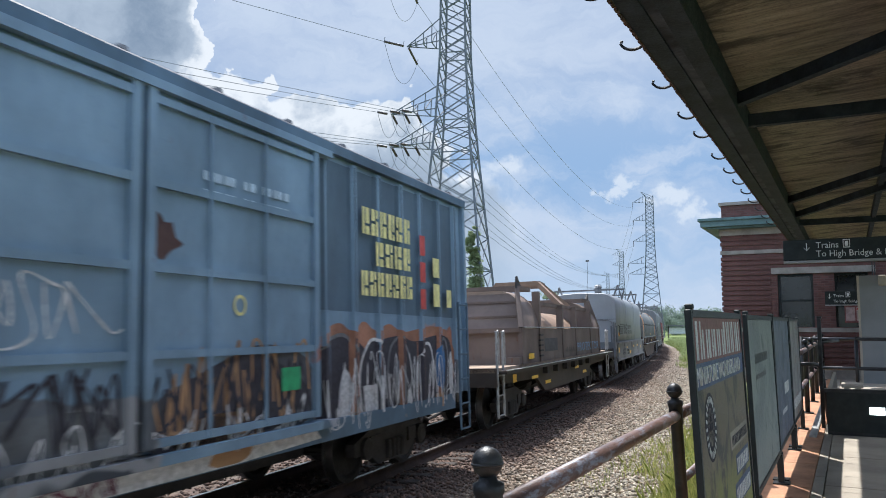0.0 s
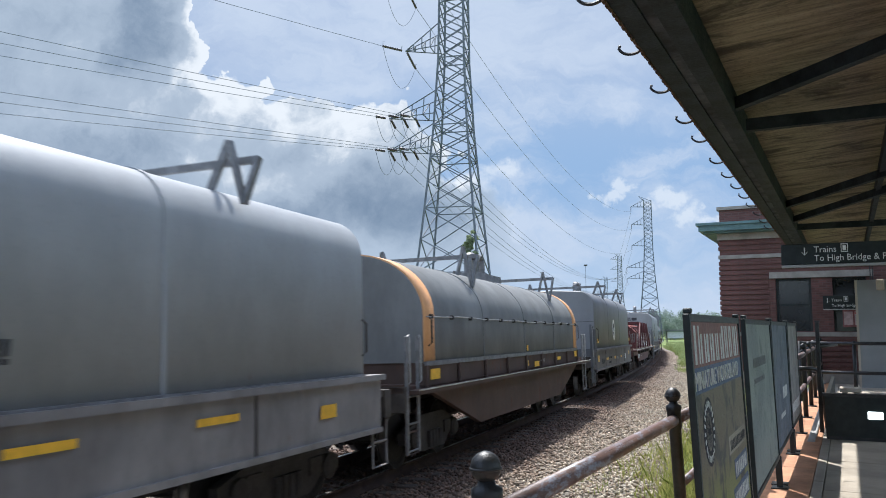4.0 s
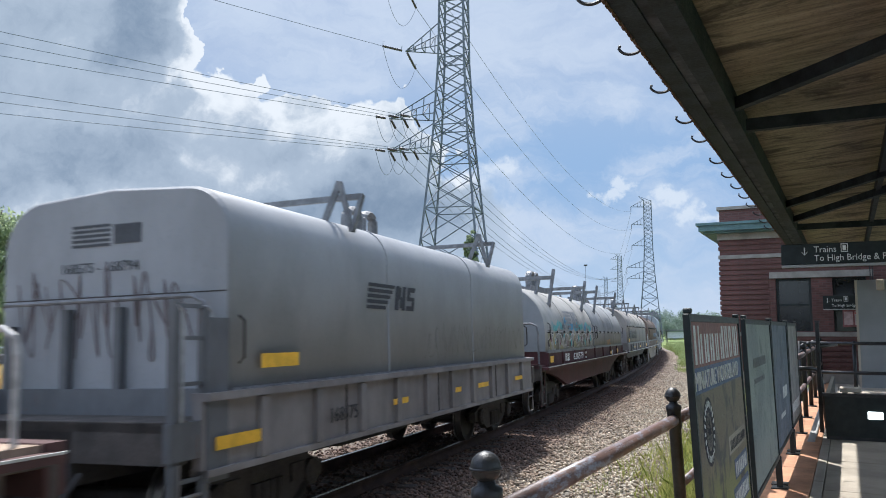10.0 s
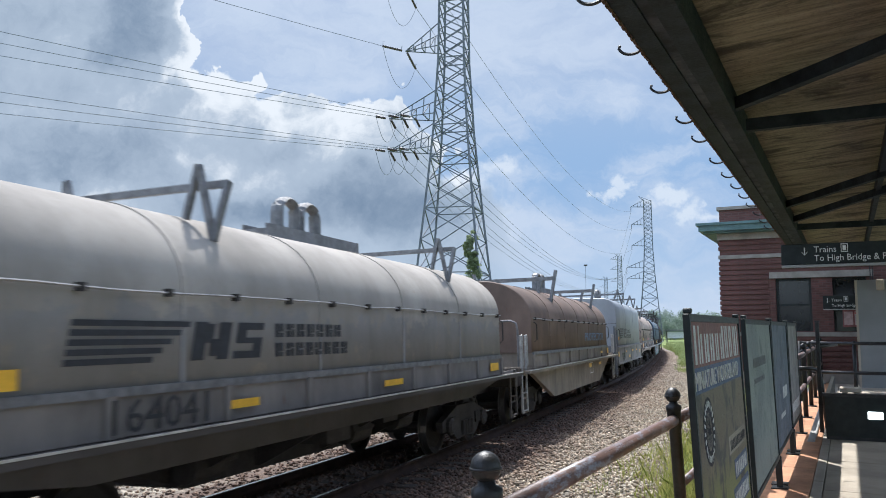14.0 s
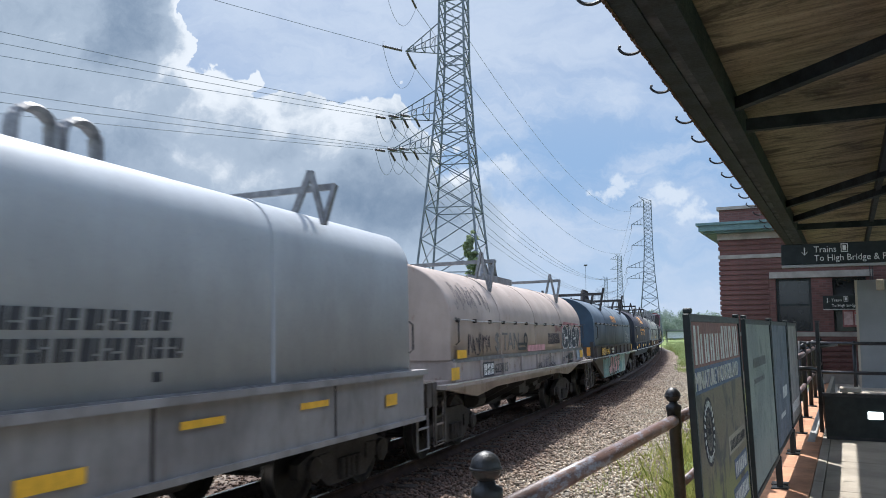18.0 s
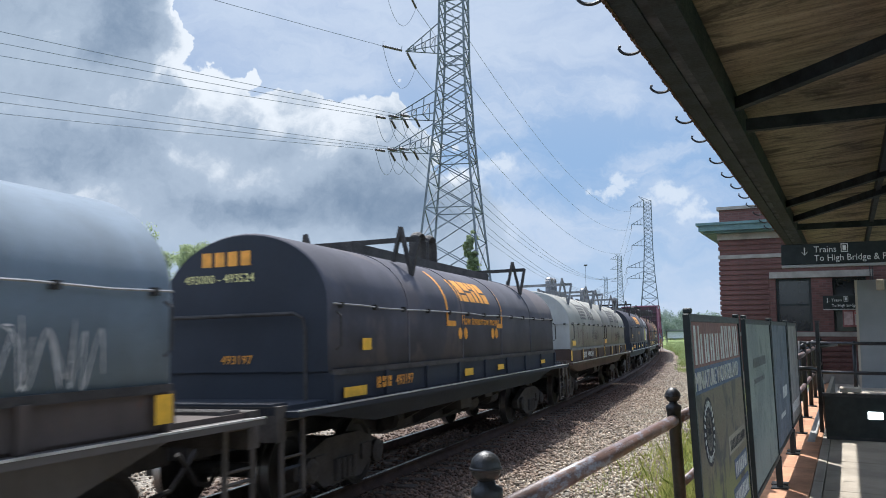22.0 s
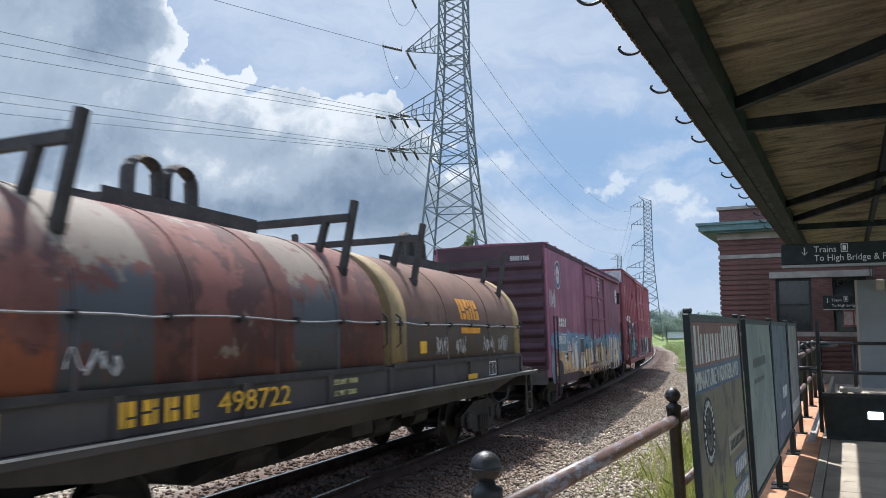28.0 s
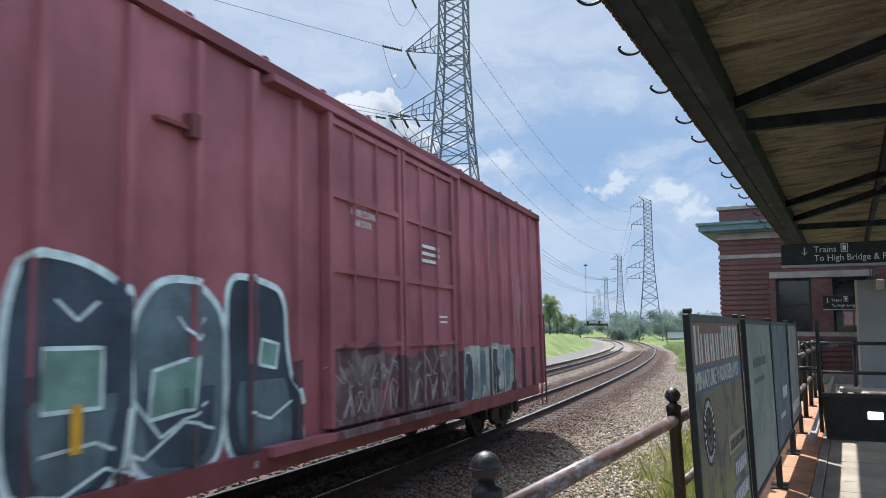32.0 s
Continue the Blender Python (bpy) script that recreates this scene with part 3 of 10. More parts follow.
def track(off, s0, s1, cant, label):
    root = tagged(new("track"), label, "track", kind="structure")
    prof = [(-0.075, -0.17), (0.075, -0.17), (0.075, -0.155), (0.012, -0.12), (0.012, -0.04), (0.036, -0.03), (0.036, -0.004), (0.028, 0), (-0.028, 0), (-0.036, -0.004), (-0.036, -0.03), (-0.012, -0.04), (-0.012, -0.12), (-0.075, -0.155)]
    for side in (-1, 1):
        o = off + side * GAUGE / 2
        v, f = sweep([(o + a, b + cant * side * GAUGE / 2) for a, b in prof], s0, s1, 1.0, True)
        part("rail", soup("rail", v, f, M_RAIL), None, root, "rust-brown steel rail")
        v, f = sweep([(o - 0.027, 0.002 + cant * side * GAUGE / 2), (o + 0.027, 0.002 + cant * side * GAUGE / 2)], s0, s1, 1.0)
        part("rail_head", soup("rail_head", v, f, M_RAILTOP), None, root, "bright polished running surface")
    tie = finish("tie", box(bmesh.new(), -1.3, 1.3, -0.11, 0.11, -0.17, 0.0, bevel=0.012), M_TIE)
    rng = random.Random(3)
    for i in range(225 if off == 0 else 110):
        s = -10 + 0.54 * i if off == 0 else 10 + 0.75 * i
        m = Matrix.Translation(on_track(s, off, -0.168)) @ Matrix.Rotation(-float(np.interp(s, SS, LT)) + rng.uniform(-0.02, 0.02), 4, "Z") @ Matrix.Rotation(-cant, 4, "Y")
        part("tie", tie, None, root, m=m)


track(0.0, -70, 330, CANT, "main track with rusty rails on wooden ties")
track(OFF2, -70, 330, CANT, "second track with rusty rails on wooden ties")


# ---- trees ----
def leaf_mat(name, a, b, thin=(0.33, 0.40, 0.19)):
    mt, tree, p = shader(name)
    g = Net(tree)
    r = g.per_island()
    c = g.mix(r, a, b)
    c = g.mix(g.math("MULTIPLY", g.per_object(), 0.35), c, (0.10, 0.13, 0.02))
    g.set(p.inputs["Base Color"], c)
    p.inputs["Roughness"].default_value = 0.6
    tr = g.n.new("ShaderNodeBsdfTranslucent")
    g.set(tr.inputs[0], g.mix(0.5, c, thin))
    mx = g.n.new("ShaderNodeMixShader")
    mx.inputs[0].default_value = 0.58
    g.l.new(p.outputs[0], mx.inputs[1])
    g.l.new(tr.outputs[0], mx.inputs[2])
    g.l.new(mx.outputs[0], tree.nodes["Material Output"].inputs[0])
    return mt


M_LEAF = leaf_mat("summer leaves", (0.17, 0.22, 0.135), (0.30, 0.36, 0.225), (0.40, 0.48, 0.26))
M_LEAF2 = leaf_mat("paler shrub leaves", (0.18, 0.24, 0.105), (0.32, 0.39, 0.18), (0.38, 0.46, 0.22))
# far foliage: distance haze is mixed into this paler, bluer leaf colour
M_LEAF3 = leaf_mat("far leaves with haze in colour", (0.125, 0.17, 0.155), (0.185, 0.235, 0.21), (0.22, 0.30, 0.25))
M_BARK = surface("grey-brown bark", (0.1, 0.08, 0.06), 0.95, 0, 0.35, 8, 0.8, 40, 0.04)


def leaves(centres, sizes, per, leaf, seed, mat):
    """Clumps of small leaves, denser on the outside of each clump."""
    rng = np.random.default_rng(seed)
    centres, sizes = np.asarray(centres, float), np.asarray(sizes, float)
    c, r = np.repeat(centres, per, 0), np.repeat(sizes, per)
    n = len(c)
    d = rng.normal(0, 1, (n, 3))
    d /= np.linalg.norm(d, axis=1)[:, None]
    p = c + d * (r * rng.uniform(0.15, 1.2, n) ** 0.7)[:, None] * np.array([1, 1, 0.75])
    u = rng.normal(0, 1, (n, 3))
    u /= np.linalg.norm(u, axis=1)[:, None]
    w = np.cross(u, d + 0.4 * rng.normal(0, 1, (n, 3)))
    w /= np.linalg.norm(w, axis=1)[:, None]
    k = (leaf * rng.uniform(0.6, 1.4, n))[:, None]
    v = np.stack([p - u * k, p + w * k * 0.45, p + u * k, p - w * k * 0.45], 1).reshape(-1, 3)
    return soup("crown", v, np.arange(n * 4).reshape(n, 4), mat)


def tree_parts(seed, h, spread, leaf=0.2, mat=None, low=0.3):
    rng = random.Random(seed)
    bm = bmesh.new()
    r0 = 0.02 * h + 0.04
    trunk = [(rng.uniform(-0.1, 0.1) * k, rng.uniform(-0.1, 0.1) * k, h * 0.75 * k / 5) for k in range(6)]
    tube(bm, trunk, [r0 * (1 - 0.16 * k) for k in range(6)], 8)
    centres, sizes = [], []
    for k in range(15):
        z = h * (low + (0.66 - low) * rng.random())
        a = rng.uniform(0, 6.28)
        reach = spread * rng.uniform(0.35, 1.0) * (1 - 0.35 * max(0, z / h - 0.45))
        tip = Vector((math.cos(a) * reach, math.sin(a) * reach, z + h * rng.uniform(0.08, 0.3)))
        mid = Vector((tip.x * 0.5, tip.y * 0.5, z + h * 0.07))
        tube(bm, [(0, 0, z - h * 0.05), mid, tip], [r0 * 0.4, r0 * 0.26, r0 * 0.08], 6)
        for _ in range(5):
            centres.append(tip.lerp(mid, rng.random() * 0.8) + Vector((rng.gauss(0, 0.5), rng.gauss(0, 0.5), rng.gauss(0, 0.4))) * h / 12)
            sizes.append(h * rng.uniform(0.05, 0.105))
    for _ in range(16):
        a, q = rng.uniform(0, 6.28), rng.random() ** 0.5 * spread * 0.5
        centres.append(Vector((math.cos(a) * q, math.sin(a) * q, h * rng.uniform(0.72, 0.95))))
        sizes.append(h * rng.uniform(0.045, 0.085))
    return finish("trunk", bm, M_BARK, True), leaves(centres, sizes, 150, leaf, seed, mat or M_LEAF)


def place_tree(x, y, parts, label, turn=0.0, scale=1.0, group="trees beyond the lot"):
    x, y = float(x), float(y)
    root = tagged(new("tree"), label, "tree", group)
    root.matrix_basis = Matrix.Translation((x, y, float(ground_z(x, y)[0]) - 0.05)) @ Matrix.Rotation(turn, 4, "Z") @ Matrix.Scale(scale, 4)
    part("trunk", parts[0], None, root)
    part("crown", parts[1], None, root)
    return root


KINDS = [tree_parts(11, 12, 3.6, 0.14), tree_parts(12, 12, 4.4, 0.14), tree_parts(13, 12, 3.2, 0.15, M_LEAF, 0.22), tree_parts(14, 12, 4.0, 0.13, M_LEAF2, 0.2)]
# column in the view, top row, distance, kind
for i, (col, top, dist, k) in enumerate(((-95, 350, 58, 1), (-28, 352, 64, 2), (30, 440, 84, 3), (85, 450, 88, 1), (140, 402, 80, 2), (205, 396, 82, 0), (262, 432, 88, 1), (345, 428, 96, 2), (395, 450, 104, 3),
                                         (445, 452, 110, 0), (515, 474, 122, 1), (575, 472, 128, 3), (640, 488, 140, 2), (700, 498, 150, 0), (770, 515, 165, 1), (60, 500, 66, 3), (170, 505, 70, 3), (300, 510, 78, 3), (-30, 480, 64, 3),
                                         (400, 522, 90, 3), (500, 530, 100, 3), (620, 535, 118, 3), (985, 548, 190, 0), (1012, 556, 210, 1), (972, 520, 150, 2))):
    x, y = (col - 784) / 1380 * dist, dist
    zt = 2.18 + (581 - top) / 1380 * dist
    hh = zt - float(ground_z(x, y)[0])
    place_tree(x, y, KINDS[k], ("broad leafy deciduous tree in full summer green", "tall loose-crowned green tree", "narrow dark green tree with open crown", "bushy pale green young tree")[k], i * 1.3, max(0.2, hh / 11.6))


def hedge(name, rows, per, leaf, mat, label, seed):
    """A long thicket: rows of (x, y, height, width) clump stations."""
    rng = random.Random(seed)
    cs, rs = [], []
    for x, y, h, w in rows:
        z0 = float(ground_z(x, y)[0])
        for _ in range(7):
            r = rng.uniform(0.25, 0.5) * min(h, w)
            cs.append((x + rng.uniform(-w, w) * 0.6, y + rng.uniform(-w, w) * 0.6, z0 + r * 0.5 + rng.random() * max(0.1, h - r)))
            rs.append(r)
    return tagged(new(name, leaves(cs, rs, per, leaf, seed, mat)), label, "bushes", kind="stuff")


def along(p, q, n, h, w, seed):
    rng = random.Random(seed)
    return [(p[0] + (q[0] - p[0]) * i / n + rng.uniform(-w, w), p[1] + (q[1] - p[1]) * i / n + rng.uniform(-w, w), h * rng.uniform(0.6, 1.25), w) for i in range(n + 1)]


hedge("undergrowth", along((-60, 55), (-30, 78), 34, 6.6, 2.8, 1) + along((-52, 56), (-27, 74), 26, 5.2, 2.4, 14) + along((-30, 78), (-14, 110), 22, 6.0, 2.8, 12) + along((-16, 105), (0, 160), 20, 5.0, 3.0, 2), 110, 0.17, M_LEAF2, "dense pale green undergrowth below the trees", 21)
hedge("undergrowth", along((-44, 44), (-16, 70), 22, 1.1, 1.3, 3), 80, 0.1, M_LEAF2, "low green weeds and shrubs behind the fence", 22)
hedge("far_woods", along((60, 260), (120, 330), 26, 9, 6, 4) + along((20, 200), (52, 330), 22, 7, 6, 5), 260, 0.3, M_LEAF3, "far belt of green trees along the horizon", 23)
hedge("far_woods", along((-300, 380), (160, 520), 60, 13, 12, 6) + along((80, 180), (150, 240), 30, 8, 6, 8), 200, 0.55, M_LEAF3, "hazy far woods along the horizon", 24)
hedge("line_side_weeds", along((40, 112), (58, 175), 24, 1.5, 2.4, 47) + along((31, 92), (44, 150), 26, 0.8, 1.2, 7) + along((22, 62), (31, 92), 18, 0.7, 0.9, 9), 90, 0.1, M_LEAF2, "green weeds beside the ballast", 25)


def shoulder(n, s0, s1, o0, o1, seed):
    """Ground points beside the near rail, between two offsets."""
    rng = np.random.default_rng(seed)
    ss, oo = rng.uniform(s0, s1, n), o0 + (o1 - o0) * rng.random(n) ** 1.2
    pts = [on_track(a, b + 0.5 * math.sin(a * 0.7) + 0.3 * math.sin(a * 2.1)) for a, b in zip(ss, oo)]
    z = ground_z(np.array([p.x for p in pts]), np.array([p.y for p in pts]))
    return [(p.x, p.y, float(q)) for p, q in zip(pts, z)]


def shoulder_weeds():
    """Thick weeds that close in on the track round the bend."""
    low = shoulder(260, 48, 135, 3.9, 9.5, 31)
    rng = random.Random(32)
    hedge("shoulder_weeds", [(x, y, rng.uniform(0.5, 1.15), 0.8) for x, y, z in low], 70, 0.075, M_LEAF2, "knee-high green weeds along the ballast shoulder", 33)
    grass_blades("shoulder_grass", shoulder(2600, 40, 130, 3.5, 9.0, 34), 9, 0.3, 0.8, ((0.16, 0.21, 0.06), (0.34, 0.36, 0.15)), "tall seeding grass along the ballast shoulder")


shoulder_weeds()


# ---- transmission line ----
M_GALV = surface("weathered galvanised steel", (0.125, 0.145, 0.175), 0.8, 0.0, 0.2, 2, 0.1, 20)
M_WIRE = surface("grey aluminium cable", (0.15, 0.17, 0.20), 0.5, 0.4, 0.15, 2, 0.05, 20)
M_INSUL = surface("brown porcelain", (0.06, 0.045, 0.045), 0.35, 0, 0.2, 8, 0.05, 30)
LEVELS = ((0, 3.6), (7.0, 2.95), (13.2, 2.35), (18.2, 1.9), (21.2, 1.65), (28.2, 1.28), (34.6, 1.2), (40.5, 1.15), (43.5, 1.1))
ARMS = ((19.25, 4.9), (22.6, 5.1), (29.45, 3.75), (36.0, 3.8), (41.6, 3.9))


def half_width(z):
    return float(np.interp(z, [a for a, _ in LEVELS], [b for _, b in LEVELS]))


def lattice_tower(near):
    root = tagged(new("transmission_tower"), "tall grey lattice steel transmission tower with side arms", "pylon", "transmission towers")
    for sx, sy in ((-1, -1), (1, -1), (1, 1), (-1, 1)):
        part("leg", tube(bmesh.new(), [(sx * w, sy * w, z) for z, w in LEVELS], 0.11, 4), M_GALV, root)
    zs = [0, 3.6, 7.0, 10.2, 13.2, 15.8, 18.2, 19.9, 21.4, 23.2, 25.0, 26.6, 28.2, 29.6, 31.0, 32.4, 33.7, 35.0, 36.3, 37.5, 38.7, 39.9, 41.0, 42.3, 43.5]
    for fx, fy in ((0, -1), (1, 0), (0, 1), (-1, 0)):
        rows = []
        for a, b in zip(zs, zs[1:]):
            wa, wb = half_width(a), half_width(b)
            for q in (-1, 1):
                rows.append(((fx * wa + q * fy * wa, fy * wa + q * fx * wa, a), (fx * wb - q * fy * wb, fy * wb - q * fx * wb, b)))
            if a in (7.0, 13.2, 18.2, 21.4, 28.2, 35.0, 41.0):
                rows.append(((fx * wa + fy * wa, fy * wa + fx * wa, a), (fx * wa - fy * wa, fy * wa - fx * wa, a)))
        if near:
            for row in rows:
                part("brace", bars(row, w=0.09), M_GALV, root)
        else:
            part("bracing", bars(*rows, w=0.09), M_GALV, root)
    for z, reach in ARMS:
        w, w2 = half_width(z), half_width(z + 2.3)
        tip = (-w - reach, 0, z + 0.15)
        rows = [((-w, q * w, z), tip) for q in (-1, 1)] + [((-w2, q * w2, z + 2.3), tip) for q in (-1, 1)]
        for k in (0.25, 0.5, 0.75):
            p = [Vector((-w, q * w, z)).lerp(Vector(tip), k) for q in (-1, 1)]
            u = [Vector((-w2, q * w2, z + 2.3)).lerp(Vector(tip), k) for q in (-1, 1)]
            rows += [(p[0], p[1]), (p[0], u[0]), (p[1], u[1]), (p[0], u[1])]
        part("arm", bars(*rows, w=0.08), M_GALV, root)
    part("peak", bars(((-1.1, 0, 43.5), (-2.6, 0, 45.0)), ((-1.1, 1.1, 43.5), (-2.6, 0, 45.0)), ((-1.1, -1.1, 43.5), (-2.6, 0, 45.0)), ((1.1, 1.1, 43.5), (-2.6, 0, 45.0)), w=0.1), M_GALV, root)
    return root


TOWER_AT = [((804 - 784) / 1380 * 75, 75.0), (63.6, 240.0), (97.0, 427.0), (128.0, 612.0), (160.0, 800.0), (192.0, 990.0)]
TURNS = (-14, -16, -10, -10, -10, -10)


def tower_pose(i):
    x, y = TOWER_AT[i]
    return Matrix.Translation((x, y, float(ground_z(x, y)[0]) - 0.05)) @ Matrix.Rotation(radians(TURNS[i]), 4, "Z")


lattice_tower(True).matrix_basis = tower_pose(0)
tower = lattice_tower(False)
tower.matrix_basis = tower_pose(1)
for i in range(2, len(TOWER_AT)):
    copy_thing(tower, tower_pose(i))


def arm_tip(i, k):
    z, reach = ARMS[k]
    return tower_pose(i) @ Vector((-half_width(z) - reach, 0, z + 0.15))


def cable(name, a, b, sag, r, label):
    pts = [a.lerp(b, t) - Vector((0, 0, sag * 4 * t * (1 - t))) for t in (i / 24 for i in range(25))]
    return thing(name, label, "cable", bm=tube(bmesh.new(), pts, r, 5), material=M_WIRE, group="power cables")


BACK = Vector((-0.837, -0.547, 0))
CLIMB = (3.0, 9.0, 14.8, 16.0, 17.0)
for k in range(5):
    tip = arm_tip(0, k)
    root_of_arm = tower_pose(0) @ Vector((-half_width(ARMS[k][0]), 0, ARMS[k][0] + 0.15))
    nxt = arm_tip(1, k) - Vector((0, 0, 1.4))
    fwd = (nxt - tip).normalized()
    # three phases along each of the lower arms, one at the tip of the upper ones
    for share, lift in ((0.0, -3.4), (0.26, 0.0), (0.5, 2.8)) if k < 2 else ((0.0, 0.0),):
        a = tip.lerp(root_of_arm, share)
        long = 1.5 if k < 2 else 2.6
        e1, e2 = a + BACK * long + Vector((0, 0, 0.02)), a + fwd * long + Vector((0, 0, -0.55 if k < 2 else -0.9))
        for p, q in ((a + BACK * 0.45, e1), (a + fwd * 0.45, e2)):
            n = 16
            root = thing("insulator_string", "dark grey porcelain strain insulator string", "insulator", group="insulators")
            part("insulator_body", tube(bmesh.new(), [p.lerp(q, i / n) for i in range(n + 1)], [0.10 if i % 2 else 0.135 for i in range(n + 1)], 8), M_INSUL, root)
            if k >= 2:
                for w in (p, q):
                    part("arcing_horn", tube(bmesh.new(), [w, w + Vector((0, 0, 0.42)), w + Vector((0.14, 0, 0.46))], 0.025, 5), M_GALV, root)
        cable("power_cable", e1, e1 + BACK * 170 + Vector((0, 0, CLIMB[k] + lift)), 2.0, 0.024, "thin grey overhead power cable")
        cable("power_cable", e2, nxt + Vector((share * 2, 0, 0)), 7.5, 0.026, "thin grey overhead power cable")
        low = (e1 + e2) / 2 - Vector((0, 0, 2.0 if k < 2 else 3.1))
        pts = [e1 * (1 - t) ** 2 + 2 * t * (1 - t) * (2 * low - (e1 + e2) / 2) + e2 * t * t for t in (i / 18 for i in range(19))]
        thing("jumper_loop", "drooping grey jumper cable below an arm", "cable", bm=tube(bmesh.new(), pts, 0.022, 5), material=M_WIRE, group="power cables")
    hang = tubes([[arm_tip(1, k), nxt]], 0.09)
    thing("insulator_string", "brown suspension insulator string under an arm", "insulator", bm=hang, material=M_INSUL, group="insulators")
    cable("power_cable", nxt, arm_tip(2, k) - Vector((0, 0, 1.4)), 6, 0.03, "thin grey overhead power cable")


def vine():
    rng = random.Random(8)
    m = tower_pose(0)
    cs, rs = [], []
    for i in range(190):
        z = rng.random() ** 1.3 * 10.8
        w = half_width(z)
        cs.append(m @ Vector((w - 1.0 * rng.random(), -w + rng.uniform(-0.3, 0.5), z)))
        rs.append(rng.uniform(0.35, 0.8) * (1 - z / 16))
    return tagged(new("climbing_vine", leaves([tuple(c) for c in cs], rs, 90, 0.11, 5, M_LEAF)), "green climbing vine on a tower leg", "vine")


vine()


# ---- lot beyond the tracks: fences, a yellow machine, a heap ----
M_FENCE = surface("galvanised fence pipe", (0.5, 0.52, 0.53), 0.45, 0.6, 0.15, 6, 0.05, 40)


def pipe_fence(p, q, n, h, label):
    """A chain-link fence with posts, a top pipe and a mesh of crossed wires."""
    p, q = Vector((*p, 0)), Vector((*q, 0))
    root = tagged(new("chain_link_fence"), label, "fence")
    tops = []
    for i in range(n + 1):
        a = p.lerp(q, i / n)
        z = float(ground_z(a.x, a.y)[0])
        part("post", tubes([[(a.x, a.y, z), (a.x, a.y, z + h + 0.05)]], 0.035), M_FENCE, root)
        tops.append(Vector((a.x, a.y, z + h)))
    part("top_pipe", tube(bmesh.new(), tops, 0.028, 6), M_FENCE, root)
    d = q - p
    count = int(d.length / 0.16)
    v, f = [], []
    side = Vector((-d.y, d.x, 0)).normalized() * 0.003
    for i in range(count):
        for lean in (-1, 1):
            a = p + d * (i / count)
            b = a + d.normalized() * lean * h
            za, zb = float(tops[0].z - h), float(tops[0].z)
            t = d.normalized() * 0.006
            k = len(v)
            v += [(a.x - t.x, a.y - t.y, za), (a.x + t.x, a.y + t.y, za), (b.x + t.x, b.y + t.y, zb), (b.x - t.x, b.y - t.y, zb)]
            f.append((k, k + 1, k + 2, k + 3))
    part("wire_mesh", soup("wire_mesh", v, f, M_FENCE), None, root)


pipe_fence((-26, 19.5), (-2, 36.5), 10, 1.25, "low galvanised chain-link fence round the lot")
pipe_fence((-44, 27), (-6, 54), 12, 1.9, "tall galvanised chain-link fence below the trees")


def yellow_machine():
    m = Matrix.Translation((-14.6, 26.5, -0.45)) @ Matrix.Rotation(radians(-35), 4, "Z")
    root = thing("tank_trailer", "yellow steel tank trailer parked on the lot", "trailer", m)
    yel = surface("faded yellow paint", (0.58, 0.36, 0.07), 0.5, 0, 0.25, 4, 0.1, 40)
    bm = bmesh.new()
    lathe(bm, [(0.0, -1.3), (0.35, -1.28), (0.5, -1.15), (0.5, 1.15), (0.35, 1.28), (0.0, 1.3)], 16, (0, 0, 1.0), "x")
    part("tank", bm, yel, root, smooth=True)
    part("chassis", boxes((-1.5, 1.5, -0.45, 0.45, 0.42, 0.56), (1.5, 2.4, -0.05, 0.05, 0.42, 0.52)), M_DARK, root)
    part("engine_cover", boxes((-0.5, 0.6, -0.35, 0.35, 1.45, 1.75), bevel=0.04), M_DARK, root)
    for y in (-0.62, 0.62):
        part("wheel", lathe(bmesh.new(), [(0.34, -0.1), (0.38, -0.05), (0.38, 0.05), (0.34, 0.1)], 16, (0, 0, 0), "x"), M_DARK, root, m=Matrix.Translation((-0.3, y, 0.38)) @ Matrix.Rotation(radians(90), 4, "Z"))


yellow_machine()


def heap():
    bm = bmesh.new()
    bmesh.ops.create_icosphere(bm, subdivisions=4, radius=1)
    for vv in bm.verts:
        k = 1 + 0.25 * noise.noise(vv.co * 2.3) + 0.1 * noise.noise(vv.co * 7)
        vv.co = Vector((vv.co.x * 3.2 * k, vv.co.y * 2.4 * k, max(-0.2, vv.co.z * 1.35 * k)))
    thing("gravel_heap", "dark grey heap of gravel and dirt on the lot", "heap", Matrix.Translation((-13.5, 41.5, -0.6)), bm, stone_bed("dark heap gravel", ((0.1, 0.09, 0.085), (0.19, 0.17, 0.16), (0.07, 0.06, 0.06)), 9), smooth=True)


heap()


